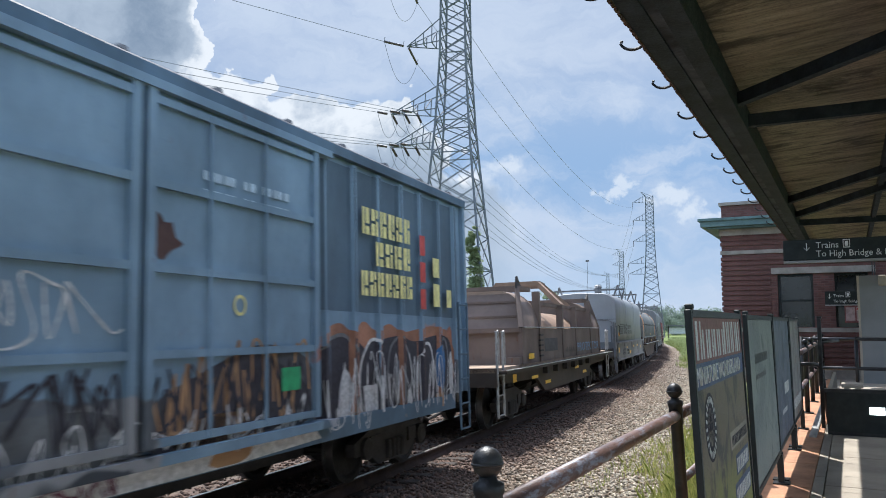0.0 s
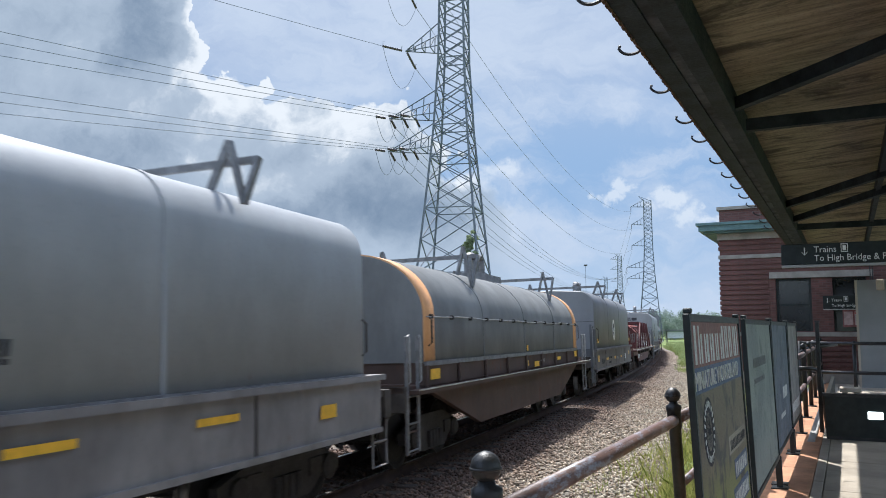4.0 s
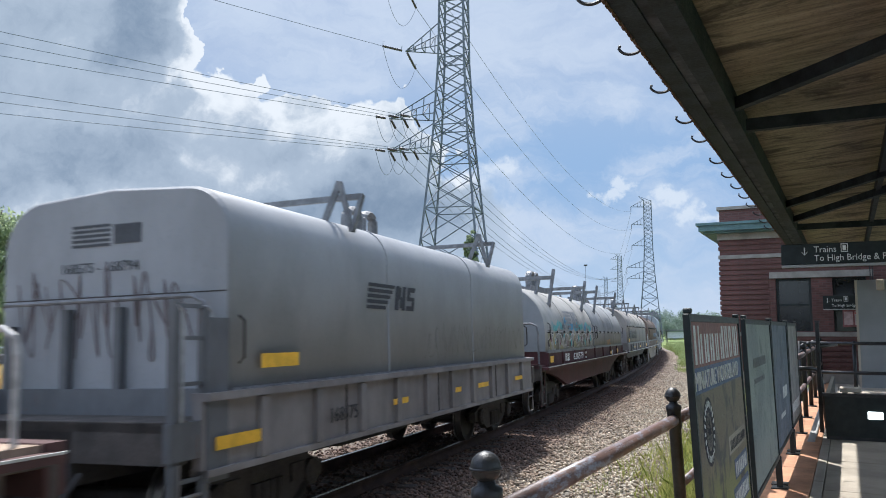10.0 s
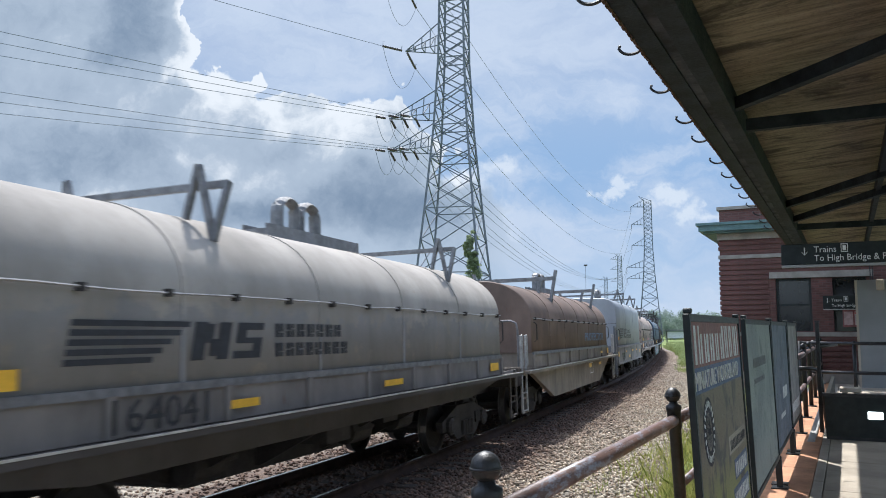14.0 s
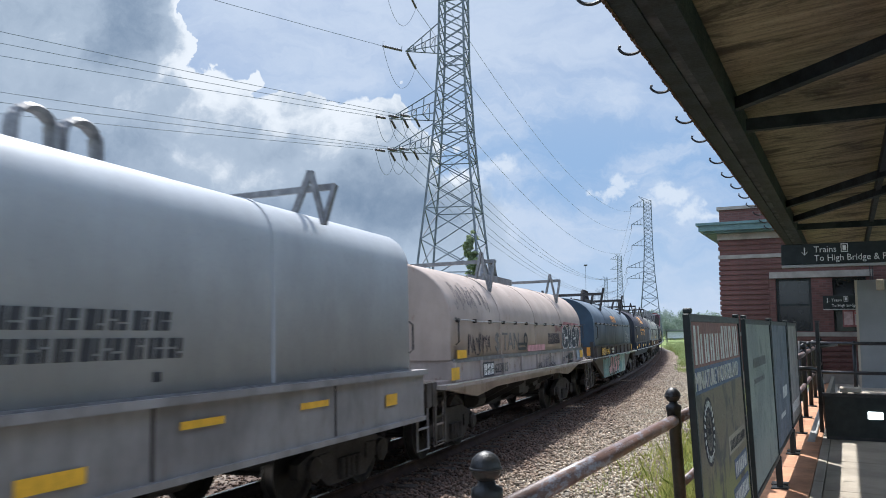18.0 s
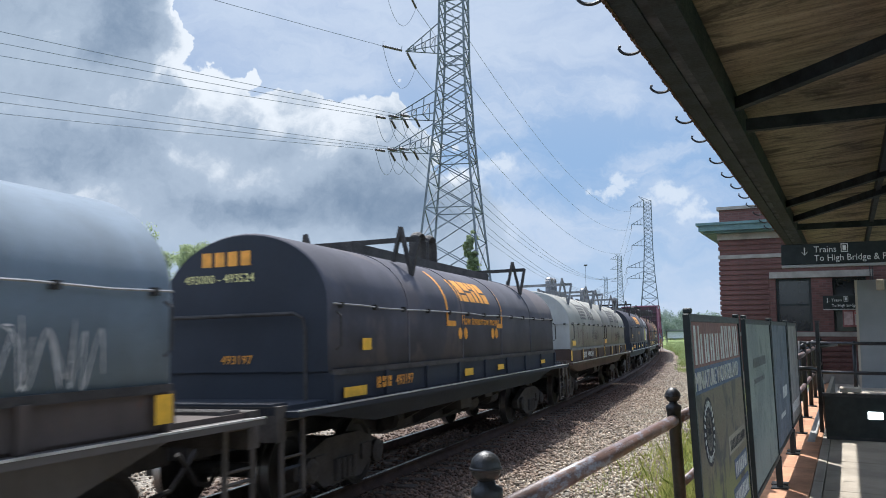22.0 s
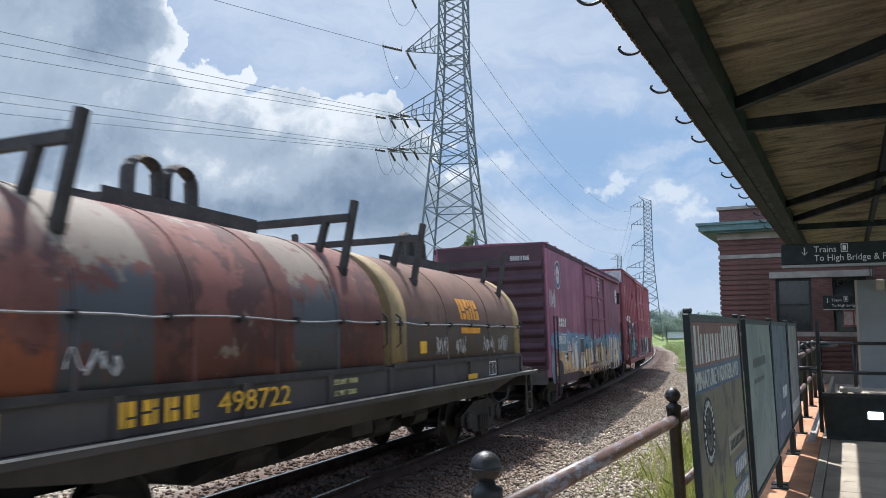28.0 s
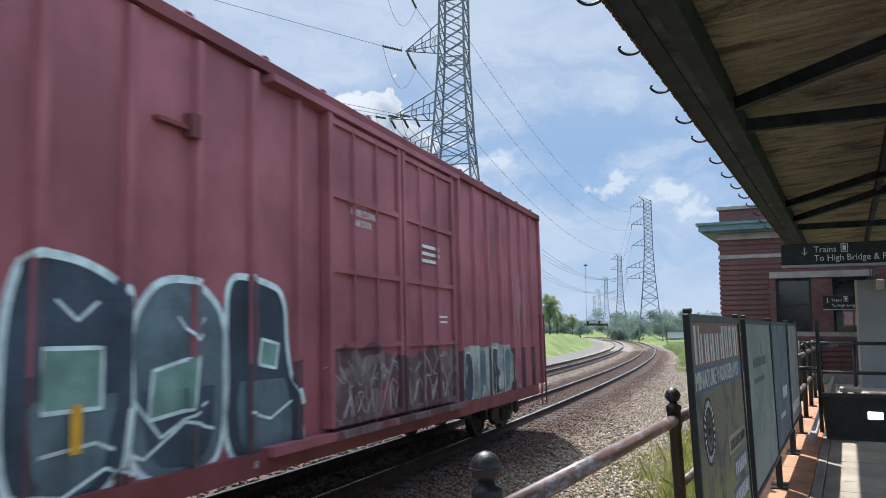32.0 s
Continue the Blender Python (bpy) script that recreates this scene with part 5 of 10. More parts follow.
def hanging_sign(a, r0, r1, z0, z1, k, lead, size):
    """A direction sign across the platform, hung from the canopy."""
    root = thing("hanging_sign", "dark green station direction sign with white lettering", "sign", plat_pose(a, 0), group="station signs")
    part("panel", boxes((r0, r1, -0.04, 0.04, z0, z1), bevel=0.006), M_FRAME, root)
    part("lower_trim", boxes((r0, r1, -0.045, 0.045, z0 - 0.035 * k, z0 - 0.004)), M_CONC2, root, "pale grey lower edge")
    h = z1 - z0
    up = Matrix.Rotation(radians(90), 4, "X")
    wide = Matrix.Diagonal((0.92, 1, 1, 1))
    words("lettering", "Trains", size, M_WHITE, root, Matrix.Translation((r0 + lead, -0.046, z0 + 0.56 * h)) @ up @ wide)
    words("lettering", "To High Bridge & Parking", size, M_WHITE, root, Matrix.Translation((r0 + lead, -0.046, z0 + 0.15 * h)) @ up @ wide)
    x = r0 + lead - 0.95 * size
    part("arrow", bars(((x, -0.044, z0 + 0.82 * h), (x, -0.044, z0 + 0.45 * h)), ((x - 0.13 * h, -0.044, z0 + 0.6 * h), (x, -0.044, z0 + 0.44 * h)), ((x + 0.13 * h, -0.044, z0 + 0.6 * h), (x, -0.044, z0 + 0.44 * h)), w=0.05 * h, h=0.004), M_WHITE, root)
    x = r0 + lead + 2.75 * size
    part("train_symbol", boxes((x, x + 0.3 * h, -0.045, -0.041, z0 + 0.54 * h, z0 + 0.58 * h), (x, x + 0.3 * h, -0.045, -0.041, z0 + 0.9 * h, z0 + 0.94 * h), (x, x + 0.03 * h, -0.045, -0.041, z0 + 0.58 * h, z0 + 0.9 * h), (x + 0.27 * h, x + 0.3 * h, -0.045, -0.041, z0 + 0.58 * h, z0 + 0.9 * h), (x + 0.08 * h, x + 0.22 * h, -0.045, -0.041, z0 + 0.62 * h, z0 + 0.85 * h)), M_WHITE, root)
    for r in ((r0 + r1) / 2 + 0.5, r1 - 0.2):
        part("hanger", tubes([[(r, 0, z1), (r, 0, 3.62)]], 0.015), M_IRON, root)


hanging_sign(10.6, -0.70, 1.9, 2.43, 2.685, 1.0, 0.37, 0.108)
hanging_sign(25.6, -0.62, 0.9, 2.21, 2.60, 0.9, 0.23, 0.115)


# ---- platform furniture up the platform ----
def far_rails():
    root = thing("stair_railing", "black iron guard railing across the platform", "railing", plat_pose(19.75, 0))
    for z in (1.31, 0.66):
        part("rail", tube(bmesh.new(), [(-1.0, 0, z), (2.5, 0, z)], 0.04, 10), M_IRON, root, "", True)
    for r in (-1.0, 0.1, 1.2, 2.4):
        part("post", tube(bmesh.new(), [(r, 0, 0), (r, 0, 1.36)], 0.04, 10), M_IRON, root, "", True)
    root = thing("gate_post", "tall black square post by the stair box", "post", plat_pose(13.95, -0.44))
    part("post", boxes((-0.03, 0.03, -0.03, 0.03, 0, 1.74), bevel=0.008), M_IRON, root)
    part("cap", boxes((-0.04, 0.04, -0.04, 0.04, 1.74, 1.77), bevel=0.01), M_IRON, root)
    root = thing("stair_handrail", "bent black pipe handrail beside the stair box", "handrail", plat_pose(0, 0))
    part("rail", tube(bmesh.new(), [(-0.74, 13.9, 1.0), (-0.56, 14.1, 1.0), (-0.49, 14.2, 0.98), (-0.455, 14.25, 0.92), (-0.43, 14.3, 0.8), (-0.37, 14.4, 0.02)], 0.035, 10), M_IRON, root, "", True)
    part("rail", tube(bmesh.new(), [(-0.42, 14.0, 1.36), (-0.2, 15.5, 1.36)], 0.03, 8), M_IRON, root, "", True)
    thing("marker_pole", "thin white painted pole by the railing", "pole", plat_pose(28.46, -0.33), tube(bmesh.new(), [(0, 0, 0), (0, 0, 1.05)], 0.035, 8), M_WHITE)
    thing("raised_kerb", "low pale concrete kerb beside the stair box", "kerb", plat_pose(0, -0.55), boxes((-0.05, 0.05, 12.7, 22.0, 0.0, 0.045), bevel=0.01), M_CONC2)
    root = thing("stair_box", "dark green metal box round the stair opening", "enclosure", plat_pose(13.2, 0))
    part("panel", boxes((-0.36, 2.6, 0, 0.06, 0.05, 0.63)), M_FRAME, root)
    part("panel", boxes((-0.36, -0.30, 0.06, 5.5, 0.05, 0.63)), M_FRAME, root)
    part("cap_rail", boxes((-0.39, 2.62, -0.03, 0.09, 0.63, 0.68)), M_IRON, root)
    part("foot", boxes((-0.36, 2.6, 0.0, 0.06, 0.0, 0.05)), M_IRON, root)
    lamp = shader("lit white panel")
    lamp[2].inputs["Emission Color"].default_value = (0.9, 1.0, 0.97, 1)
    lamp[2].inputs["Emission Strength"].default_value = 1.6
    part("light_panel", boxes((0.20, 0.40, -0.02, -0.004, 0.32, 0.43), bevel=0.006), lamp[0], root, "small lit white light panel")
    # pale bench beyond
    root = thing("bench", "pale concrete bench by the railing", "bench", plat_pose(17.6, -0.1))
    part("seat", boxes((-0.1, 0.28, -0.25, 0.25, 0.40, 0.48), bevel=0.01), M_CONC, root)
    for r in (-0.06, 0.14):
        part("leg", boxes((r, r + 0.1, -0.2, 0.2, 0, 0.40)), M_CONC2, root)
    # stair head house of grey panels
    root = thing("stair_house", "plain grey panelled stair head house", "enclosure", plat_pose(24.9, 0))
    grey = surface("grey wall panel", (0.215, 0.225, 0.235), 0.6, 0, 0.12, 0.8, 0.1, 30)
    part("wall", boxes((0.28, 4, 0, 1.2, 0, 3.0)), grey, root)
    part("corner_trim", boxes((0.22, 0.28, -0.02, 0.1, 0, 3.0)), M_CONC, root)
    part("wall_lamp", boxes((0.75, 0.95, -0.2, 0.0, 2.7, 3.0), bevel=0.03), M_CONC, root, "boxy pale wall lamp")


far_rails()


# ---- brick station house ----
def brick(name, base):
    mt, tree, p = shader(name)
    g = Net(tree)
    co = g.coords()
    b = g.n.new("ShaderNodeTexBrick")
    q = g.split(co)
    cmb = g.n.new("ShaderNodeCombineXYZ")
    g.l.new(g.math("ADD", q[0], q[1]), cmb.inputs[0])
    g.l.new(q[2], cmb.inputs[1])
    g.l.new(cmb.outputs[0], b.inputs["Vector"])
    b.inputs["Color1"].default_value, b.inputs["Color2"].default_value = (*base, 1), (*tint(base, 0.6), 1)
    b.inputs["Mortar"].default_value = (0.12, 0.075, 0.065, 1)
    b.inputs["Scale"].default_value = 1.0
    b.inputs["Brick Width"].default_value, b.inputs["Row Height"].default_value, b.inputs["Mortar Size"].default_value = 0.21, 0.072, 0.009
    c = g.mix(g.step(g.noise(co, 1.3, 4), 0.4, 0.7, 0, 0.45), b.outputs["Color"], tint(base, 0.45))
    g.set(p.inputs["Base Color"], c)
    p.inputs["Roughness"].default_value = 0.88
    g.set(p.inputs["Normal"], g.bump(b.outputs["Fac"], 0.6, -0.01))
    return mt


def station_house():
    M_BRICK = brick("dark red brick", (0.155, 0.066, 0.058))
    M_STONE = surface("weathered limestone trim", (0.29, 0.26, 0.23), 0.85, 0, 0.25, 2, 0.3, 40)
    M_COPPER = surface("green copper cornice", (0.105, 0.18, 0.18), 0.65, 0.1, 0.25, 1.5, 0.15, 30)
    M_PANE = surface("dark window glass", (0.012, 0.015, 0.018), 0.06, 0, 0.1, 3, 0.02)
    m = plat_pose(26.3, -3.56)
    root = thing("station_house", "dark red brick station house with green copper cornice", "building", m)
    wd, dp = 9.0, 11.0
    holes = ((1.62, 2.62, 1.55, 3.18), (3.2, 4.1, 1.55, 3.18))
    xs = [0] + [v for h in holes for v in h[:2]] + [wd]
    for x0, x1 in zip(xs[::2], xs[1::2]):
        part("front_pier", boxes((x0, x1, 0, 0.4, 0, 4.6)), M_BRICK, root)
    for x0, x1, z0, z1 in holes:
        part("window_apron", boxes((x0, x1, 0, 0.4, 0, z0)), M_BRICK, root)
        part("window_head", boxes((x0, x1, 0, 0.4, z1, 4.6)), M_BRICK, root)
    part("side_wall", boxes((0, 0.4, 0.4, dp, 0, 4.6)), M_BRICK, root)
    part("back_wall", boxes((0.4, wd, dp - 0.4, dp, 0, 4.6), (wd - 0.4, wd, 0.4, dp - 0.4, 0, 4.6)), M_BRICK, root)
    part("parapet", boxes((0.02, wd, 0.02, dp, 4.98, 5.44)), M_BRICK, root)
    part("coping", boxes((-0.05, wd, -0.05, dp, 5.44, 5.54)), M_STONE, root)
    part("cornice", boxes((-0.55, wd + 0.5, -0.55, dp + 0.4, 4.72, 4.9), (-0.62, wd + 0.5, -0.62, dp + 0.4, 4.9, 4.98), (-0.4, wd + 0.4, -0.4, dp + 0.3, 4.66, 4.72)), M_COPPER, root, "weathered green copper cornice")
    part("frieze", boxes((-0.06, wd, -0.06, dp, 4.46, 4.66)), M_STONE, root)
    part("string_course", boxes((-0.04, wd, -0.04, 0.0, 3.85, 3.97)), M_STONE, root)
    part("sill_course", boxes((-0.05, wd, -0.05, 0.0, 1.4, 1.53)), M_STONE, root)
    part("water_table", boxes((-0.06, wd, -0.06, 0.0, 0.0, 0.3)), M_STONE, root)
    part("lintel", boxes((1.45, 4.3, -0.06, 0.06, 3.19, 3.38)), M_STONE, root, "pale stone lintel")
    # every other pair of courses stands proud, so that the walls and corner read as bands
    wide = finish("brick_course", box(bmesh.new(), -0.035, wd, -0.035, 0.0, 0, 0.118, bevel=0.006), M_BRICK)
    narrow = finish("brick_course", box(bmesh.new(), -0.035, 1.42, -0.035, 0.0, 0, 0.118, bevel=0.006), M_BRICK)
    flank = finish("brick_course", box(bmesh.new(), -0.035, 0.0, 0.002, dp, 0, 0.118, bevel=0.006), M_BRICK)
    for i in range(26):
        z = 0.33 + i * 0.158
        if any(a - 0.12 < z < b for a, b in ((1.4, 1.53), (3.85, 3.97), (4.46, 9))):
            continue
        part("brick_course", narrow if 1.5 < z + 0.118 and z < 3.38 else wide, None, root, m=Matrix.Translation((0, 0, z)))
        part("brick_course", flank, None, root, m=Matrix.Translation((0, 0, z)))
    for x0, x1, z0, z1 in holes:
        w = part("window", boxes((x0, x1, 0.22, 0.26, z0, z1)), M_PANE, root, "dark reflecting window")
        part("window_frame", boxes((x0, x0 + 0.07, 0.14, 0.22, z0, z1), (x1 - 0.07, x1, 0.14, 0.22, z0, z1), (x0 + 0.07, x1 - 0.07, 0.14, 0.22, z1 - 0.07, z1), (x0 + 0.07, x1 - 0.07, 0.14, 0.22, (z0 + z1) / 2 - 0.03, (z0 + z1) / 2 + 0.03)), M_FRAME, w)
    root2 = thing("wall_notice", "white and red printed notice on the brick wall", "notice", plat_pose(26.2, 0.0))
    part("board", boxes((-0.12, 0.46, 0.0, 0.03, 1.68, 2.2), bevel=0.006), surface("dull red notice board", (0.22, 0.07, 0.065), 0.6), root2)
    for x in (-0.09, 0.19):
        part("sheet", boxes((x, x + 0.24, -0.006, -0.001, 1.74, 2.14)), surface("pinkish notice paper", (0.46, 0.34, 0.32), 0.8), root2)
    part("red_print", boxes((0.2, 0.42, -0.010, -0.007, 2.06, 2.12)), M_RED, root2)
    for z in (2.0, 1.93, 1.86):
        part("print_line", boxes((0.21, 0.41, -0.010, -0.007, z, z + 0.03)), M_CONC2, root2)


station_house()

# ---- the train ----
def gone(t):
    """Metres that the train has rolled since mid-clip."""
    u = (t - 16) / 16
    return 130.26 * u - 3.6406 * u ** 2 + 1.4797 * u ** 3 + 2.4225 * u ** 4 + 0.5681 * u ** 5


def car_pose(s, half):
    a, b = on_track(s - half), on_track(s + half)
    u = (b - a).normalized()
    r = u.cross(Vector((0, 0, 1))).normalized()
    m = Matrix((r, u, r.cross(u))).transposed().to_4x4()
    return Matrix.Translation((a + b) / 2) @ m @ Matrix.Rotation(-CANT, 4, "Y")


TRAIN = []
WHEEL_R = 0.457


def wheel_mesh():
    bm = bmesh.new()
    for sgn in (-1, 1):
        prof = [(0.10, -0.09), (0.10, -0.05), (0.36, -0.03), (0.40, -0.065), (WHEEL_R, -0.065), (WHEEL_R + 0.003, 0.045), (WHEEL_R + 0.027, 0.05), (WHEEL_R + 0.027, 0.075), (0.40, 0.075), (0.36, 0.02), (0.12, 0.03), (0.12, 0.08)]
        lathe(bm, [(r, sgn * (0.745 - q)) for r, q in prof], 28, (0, 0, 0), "x")
    lathe(bm, [(0.08, -1.05), (0.08, 1.05)], 10, (0, 0, 0), "x")
    bm.normal_update()
    for q in bm.faces:
        d = (q.calc_center_median().yz).length
        q.material_index = 1 if d > 0.44 and abs(q.normal.x) < 0.5 else 0
    return finish("wheelset", bm, [M_WHEEL, M_TREAD])


WHEELS = wheel_mesh()


def truck_meshes():
    side = bmesh.new()
    outer = [(-1.2, 0.55), (-1.18, 0.38), (-0.75, 0.36), (-0.5, 0.2), (0.5, 0.2), (0.75, 0.36), (1.18, 0.38), (1.2, 0.55), (0.85, 0.66), (0.45, 0.78), (-0.45, 0.78), (-0.85, 0.66)]
    prism(side, outer, -0.06, 0.06, "x")
    for yy in (-0.89, 0.89):
        lathe(side, [(0.15, 0.06), (0.15, 0.12), (0.10, 0.15)], 12, (0, yy, 0.457), "x")
    for yy in (-0.2, -0.06, 0.08, 0.22):
        lathe(side, [(0.055, 0.24), (0.055, 0.5)], 8, (0.07, yy, 0), "z")
    for yy in (-0.62, 0.62):
        box(side, 0.05, 0.09, yy - 0.14, yy + 0.14, 0.4, 0.6)
    rng_box = boxes((-1.0, 1.0, -0.18, 0.18, 0.42, 0.74), (-0.3, 0.3, -0.3, 0.3, 0.74, 0.86), (-0.95, 0.95, -0.62, -0.5, 0.3, 0.42), (-0.95, 0.95, 0.5, 0.62, 0.3, 0.42))
    return finish("side_frame", side, M_DARK), finish("truck", rng_box, M_DARK)


SIDE_FRAME, BOLSTER = truck_meshes()


def add_trucks(root, half):
    for y in (-half, half):
        tr = part("truck", BOLSTER, None, root, "black cast steel truck", m=Matrix.Translation((0, y, 0)))
        for sgn in (-1, 1):
            part("side_frame", SIDE_FRAME, None, tr, m=Matrix.Translation((sgn * 1.0, 0, 0)) @ Matrix.Rotation(0 if sgn > 0 else math.pi, 4, "Z"))
        for q in (-0.89, 0.89):
            w = part("wheelset", WHEELS, None, tr, "steel wheels with bright treads", m=Matrix.Translation((0, q, WHEEL_R)))
            TRAIN[-1]["wheels"].append(w)


def coupler(root, y, sgn):
    bm = boxes((-0.09, 0.09, min(y, y + sgn * 0.62), max(y, y + sgn * 0.62), 0.72, 0.94), (-0.17, 0.2, min(y + sgn * 0.62, y + sgn * 0.86), max(y + sgn * 0.62, y + sgn * 0.86), 0.68, 0.98), bevel=0.02)
    part("coupler", bm, M_WHEEL, root)
    pts = [(0.45, y, 0.85), (0.42, y + sgn * 0.35, 0.5), (0.3, y + sgn * 0.7, 0.42), (0.2, y + sgn * 0.95, 0.55)]
    part("brake_hose", tube(bmesh.new(), pts, 0.03, 6), M_DARK, root)


HALF = 1.2  # half the width of a round hood, which sits towards the near side of its frame


def surf_round(hw, zs, zt):
    def x(z):
        return hw if z <= zs else hw - HALF + HALF * math.sqrt(max(0.0, 1 - ((z - zs) / (zt - zs)) ** 2))
    return x


def decal(root, name, mt, surf, rows, label=""):
    """Painted marks on a car's near side, bent to its surface. rows: (y0, y1, z0, z1[, skew])."""
    if len(rows) > 1 and name not in ("emblem", "lettering_block", "panel_outline", "bracket_mark"):
        return [decal(root, name, mt, surf, [row], label) for row in rows]
    bm = bmesh.new()
    for row in rows:
        y0, y1, z0, z1 = row[:4]
        sk = row[4] if len(row) > 4 else 0.0
        n = max(1, int((z1 - z0) / 0.08))
        last = None
        for i in range(n + 1):
            z = z0 + (z1 - z0) * i / n
            q = [bm.verts.new((surf(z) + 0.005, y + sk * i / n, z)) for y in (y0, y1)]
            if last:
                bm.faces.new((last[0], last[1], q[1], q[0]))
            last = q
    me = finish(name, bm, mt, True)
    return part(name, me, None, root, label)


def horse_mark(root, mt, surf, y0, y1, z0, z1):
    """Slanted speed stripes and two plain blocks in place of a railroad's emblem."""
    h, w = z1 - z0, y1 - y0
    lean = 0.22 * h

    def slab(a, b, lo, hi):
        return (y0 + w * a + lean * lo, y0 + w * b + lean * lo, z0 + h * lo, z0 + h * hi, lean * (hi - lo))

    rows = [slab(0.0, 0.36 + 0.04 * i, 0.215 * i, 0.215 * i + 0.14) for i in range(5)]
    rows += [slab(0.55, 0.62, 0.0, 1.0), slab(0.62, 0.66, 0.45, 0.95), slab(0.65, 0.69, 0.1, 0.55), slab(0.69, 0.76, 0.0, 1.0)]
    rows += [slab(0.80, 0.97, 0.80, 1.0), slab(0.80, 0.86, 0.56, 0.80), slab(0.80, 0.97, 0.42, 0.58), slab(0.91, 0.97, 0.18, 0.42), slab(0.79, 0.97, 0.0, 0.20)]
    decal(root, "emblem", mt, surf, rows)


def blocks(root, mt, surf, y0, y1, z0, z1, n, fill=0.7, name="lettering_block", skew=0.0):
    """Plain blocks in place of an owner's name: one a letter, each cut by one or two slits at its own height."""
    k, h = (y1 - y0) / n, z1 - z0
    for i in range(n):
        a, b = y0 + i * k, y0 + i * k + k * fill
        u, w = (0.36, 0.62, 0.5, 0.28)[i % 4], 0.10
        m = (a + b) / 2 + (b - a) * (0.12 if i % 2 else -0.10)
        rows = [(a, m - k * 0.05, z0, z1, skew), (m + k * 0.05, b, z0, z0 + h * (u - w / 2), skew * u), (m + k * 0.05 + skew * u, b + skew * u, z0 + h * (u + w / 2), z1, skew * (1 - u))]
        if i % 3 == 1:
            rows[0] = (a, m - k * 0.05, z0 + h * 0.0, z0 + h * 0.45, skew * 0.45)
            rows.append((a + skew * 0.55, m - k * 0.05 + skew * 0.55, z0 + h * 0.56, z1, skew * 0.44))
        decal(root, name, mt, surf, rows)


def side_text(root, text, mt, x, y, z, size, wide=1.0):
    m = Matrix(((0, 0, 1, x + 0.006), (1, 0, 0, y), (0, 1, 0, z), (0, 0, 0, 1)))
    return words("number", text, size, mt, root, m @ Matrix.Diagonal((wide, 1, 1, 1)))


def end_text(root, text, mt, x, y, z, size):
    return words("number", text, size, mt, root, Matrix.Translation((x, y - 0.006, z)) @ Matrix.Rotation(radians(90), 4, "X"))


def scrawl(root, mt, surf, y0, y1, z0, z1, n, seed, w=0.03, end_y=None):
    """Sprayed tags: unreadable looping strokes on the side, or on the front end where end_y is given."""
    rng = random.Random(seed)
    for i in range(n):
        bm = bmesh.new()
        cy = y0 + (y1 - y0) * (i + 0.5) / n
        hw, hh = (y1 - y0) / n * 0.65, (z1 - z0)
        k = rng.randint(6, 10)
        ctrl, up = [], rng.random() < 0.5
        for j in range(k):
            up = not up if rng.random() < 0.8 else up
            ctrl.append((cy + hw * (1.5 * j / (k - 1) - 0.75 + rng.uniform(-0.55, 0.55)), z0 + hh * ((0.86 if up else 0.08) + rng.uniform(-0.22, 0.2))))
        pts = []
        for j in range(len(ctrl) - 1):
            p0, p1 = ctrl[max(j - 1, 0)], ctrl[j]
            p2, p3 = ctrl[j + 1], ctrl[min(j + 2, len(ctrl) - 1)]
            for t in (0, 0.17, 0.34, 0.5, 0.67, 0.84):
                pts.append(tuple(0.5 * (2 * b + (c - a) * t + (2 * a - 5 * b + 4 * c - d) * t * t + (3 * b - a - 3 * c + d) * t ** 3) for a, b, c, d in zip(p0, p1, p2, p3)))
        last = None
        for j in range(len(pts)):
            a, b = pts[max(j - 1, 0)], pts[min(j + 1, len(pts) - 1)]
            d = Vector((b[0] - a[0], b[1] - a[1]))
            if d.length < 1e-5:
                continue
            d.normalize()
            off = Vector((-d.y, d.x)) * w * (0.30 + 0.08 * math.sin(j * 0.9))
            q = []
            for sg in (-1, 1):
                yy, zz = pts[j][0] + off.x * sg, pts[j][1] + off.y * sg
                q.append(bm.verts.new((surf(zz) + 0.007 + 0.0004 * i, yy, zz) if end_y is None else (yy, end_y - 0.007 - 0.0004 * i, zz)))
            if last:
                bm.faces.new((last[0], last[1], q[1], q[0]))
            last = q
        part("sprayed_tag", bm, mt, root)


def fill_shape(root, name, mt, poly, relief, lift=0.006):
    """A sprayed flat shape: a polygon of (y, z) laid over the ribs of a car side."""
    bm = bmesh.new()
    ys = [p[0] for p in poly]
    n = max(2, int((max(ys) - min(ys)) / 0.045))
    cuts = []
    for i in range(n + 1):
        y = min(ys) + (max(ys) - min(ys)) * (i + 0.0001) / (n + 0.0002)
        zs = sorted(a[1] + (y - a[0]) / (b[0] - a[0]) * (b[1] - a[1]) for a, b in zip(poly, poly[1:] + poly[:1]) if (a[0] - y) * (b[0] - y) < 0)
        cuts.append((y, zs))
    for (y0, z0), (y1, z1) in zip(cuts, cuts[1:]):
        for k in range(0, min(len(z0), len(z1)) - 1, 2):
            q = [bm.verts.new((relief(y) + lift, y, z)) for y, z in ((y0, z0[k]), (y1, z1[k]), (y1, z1[k + 1]), (y0, z0[k + 1]))]
            bm.faces.new(q)
    part(name, bm, mt, root)


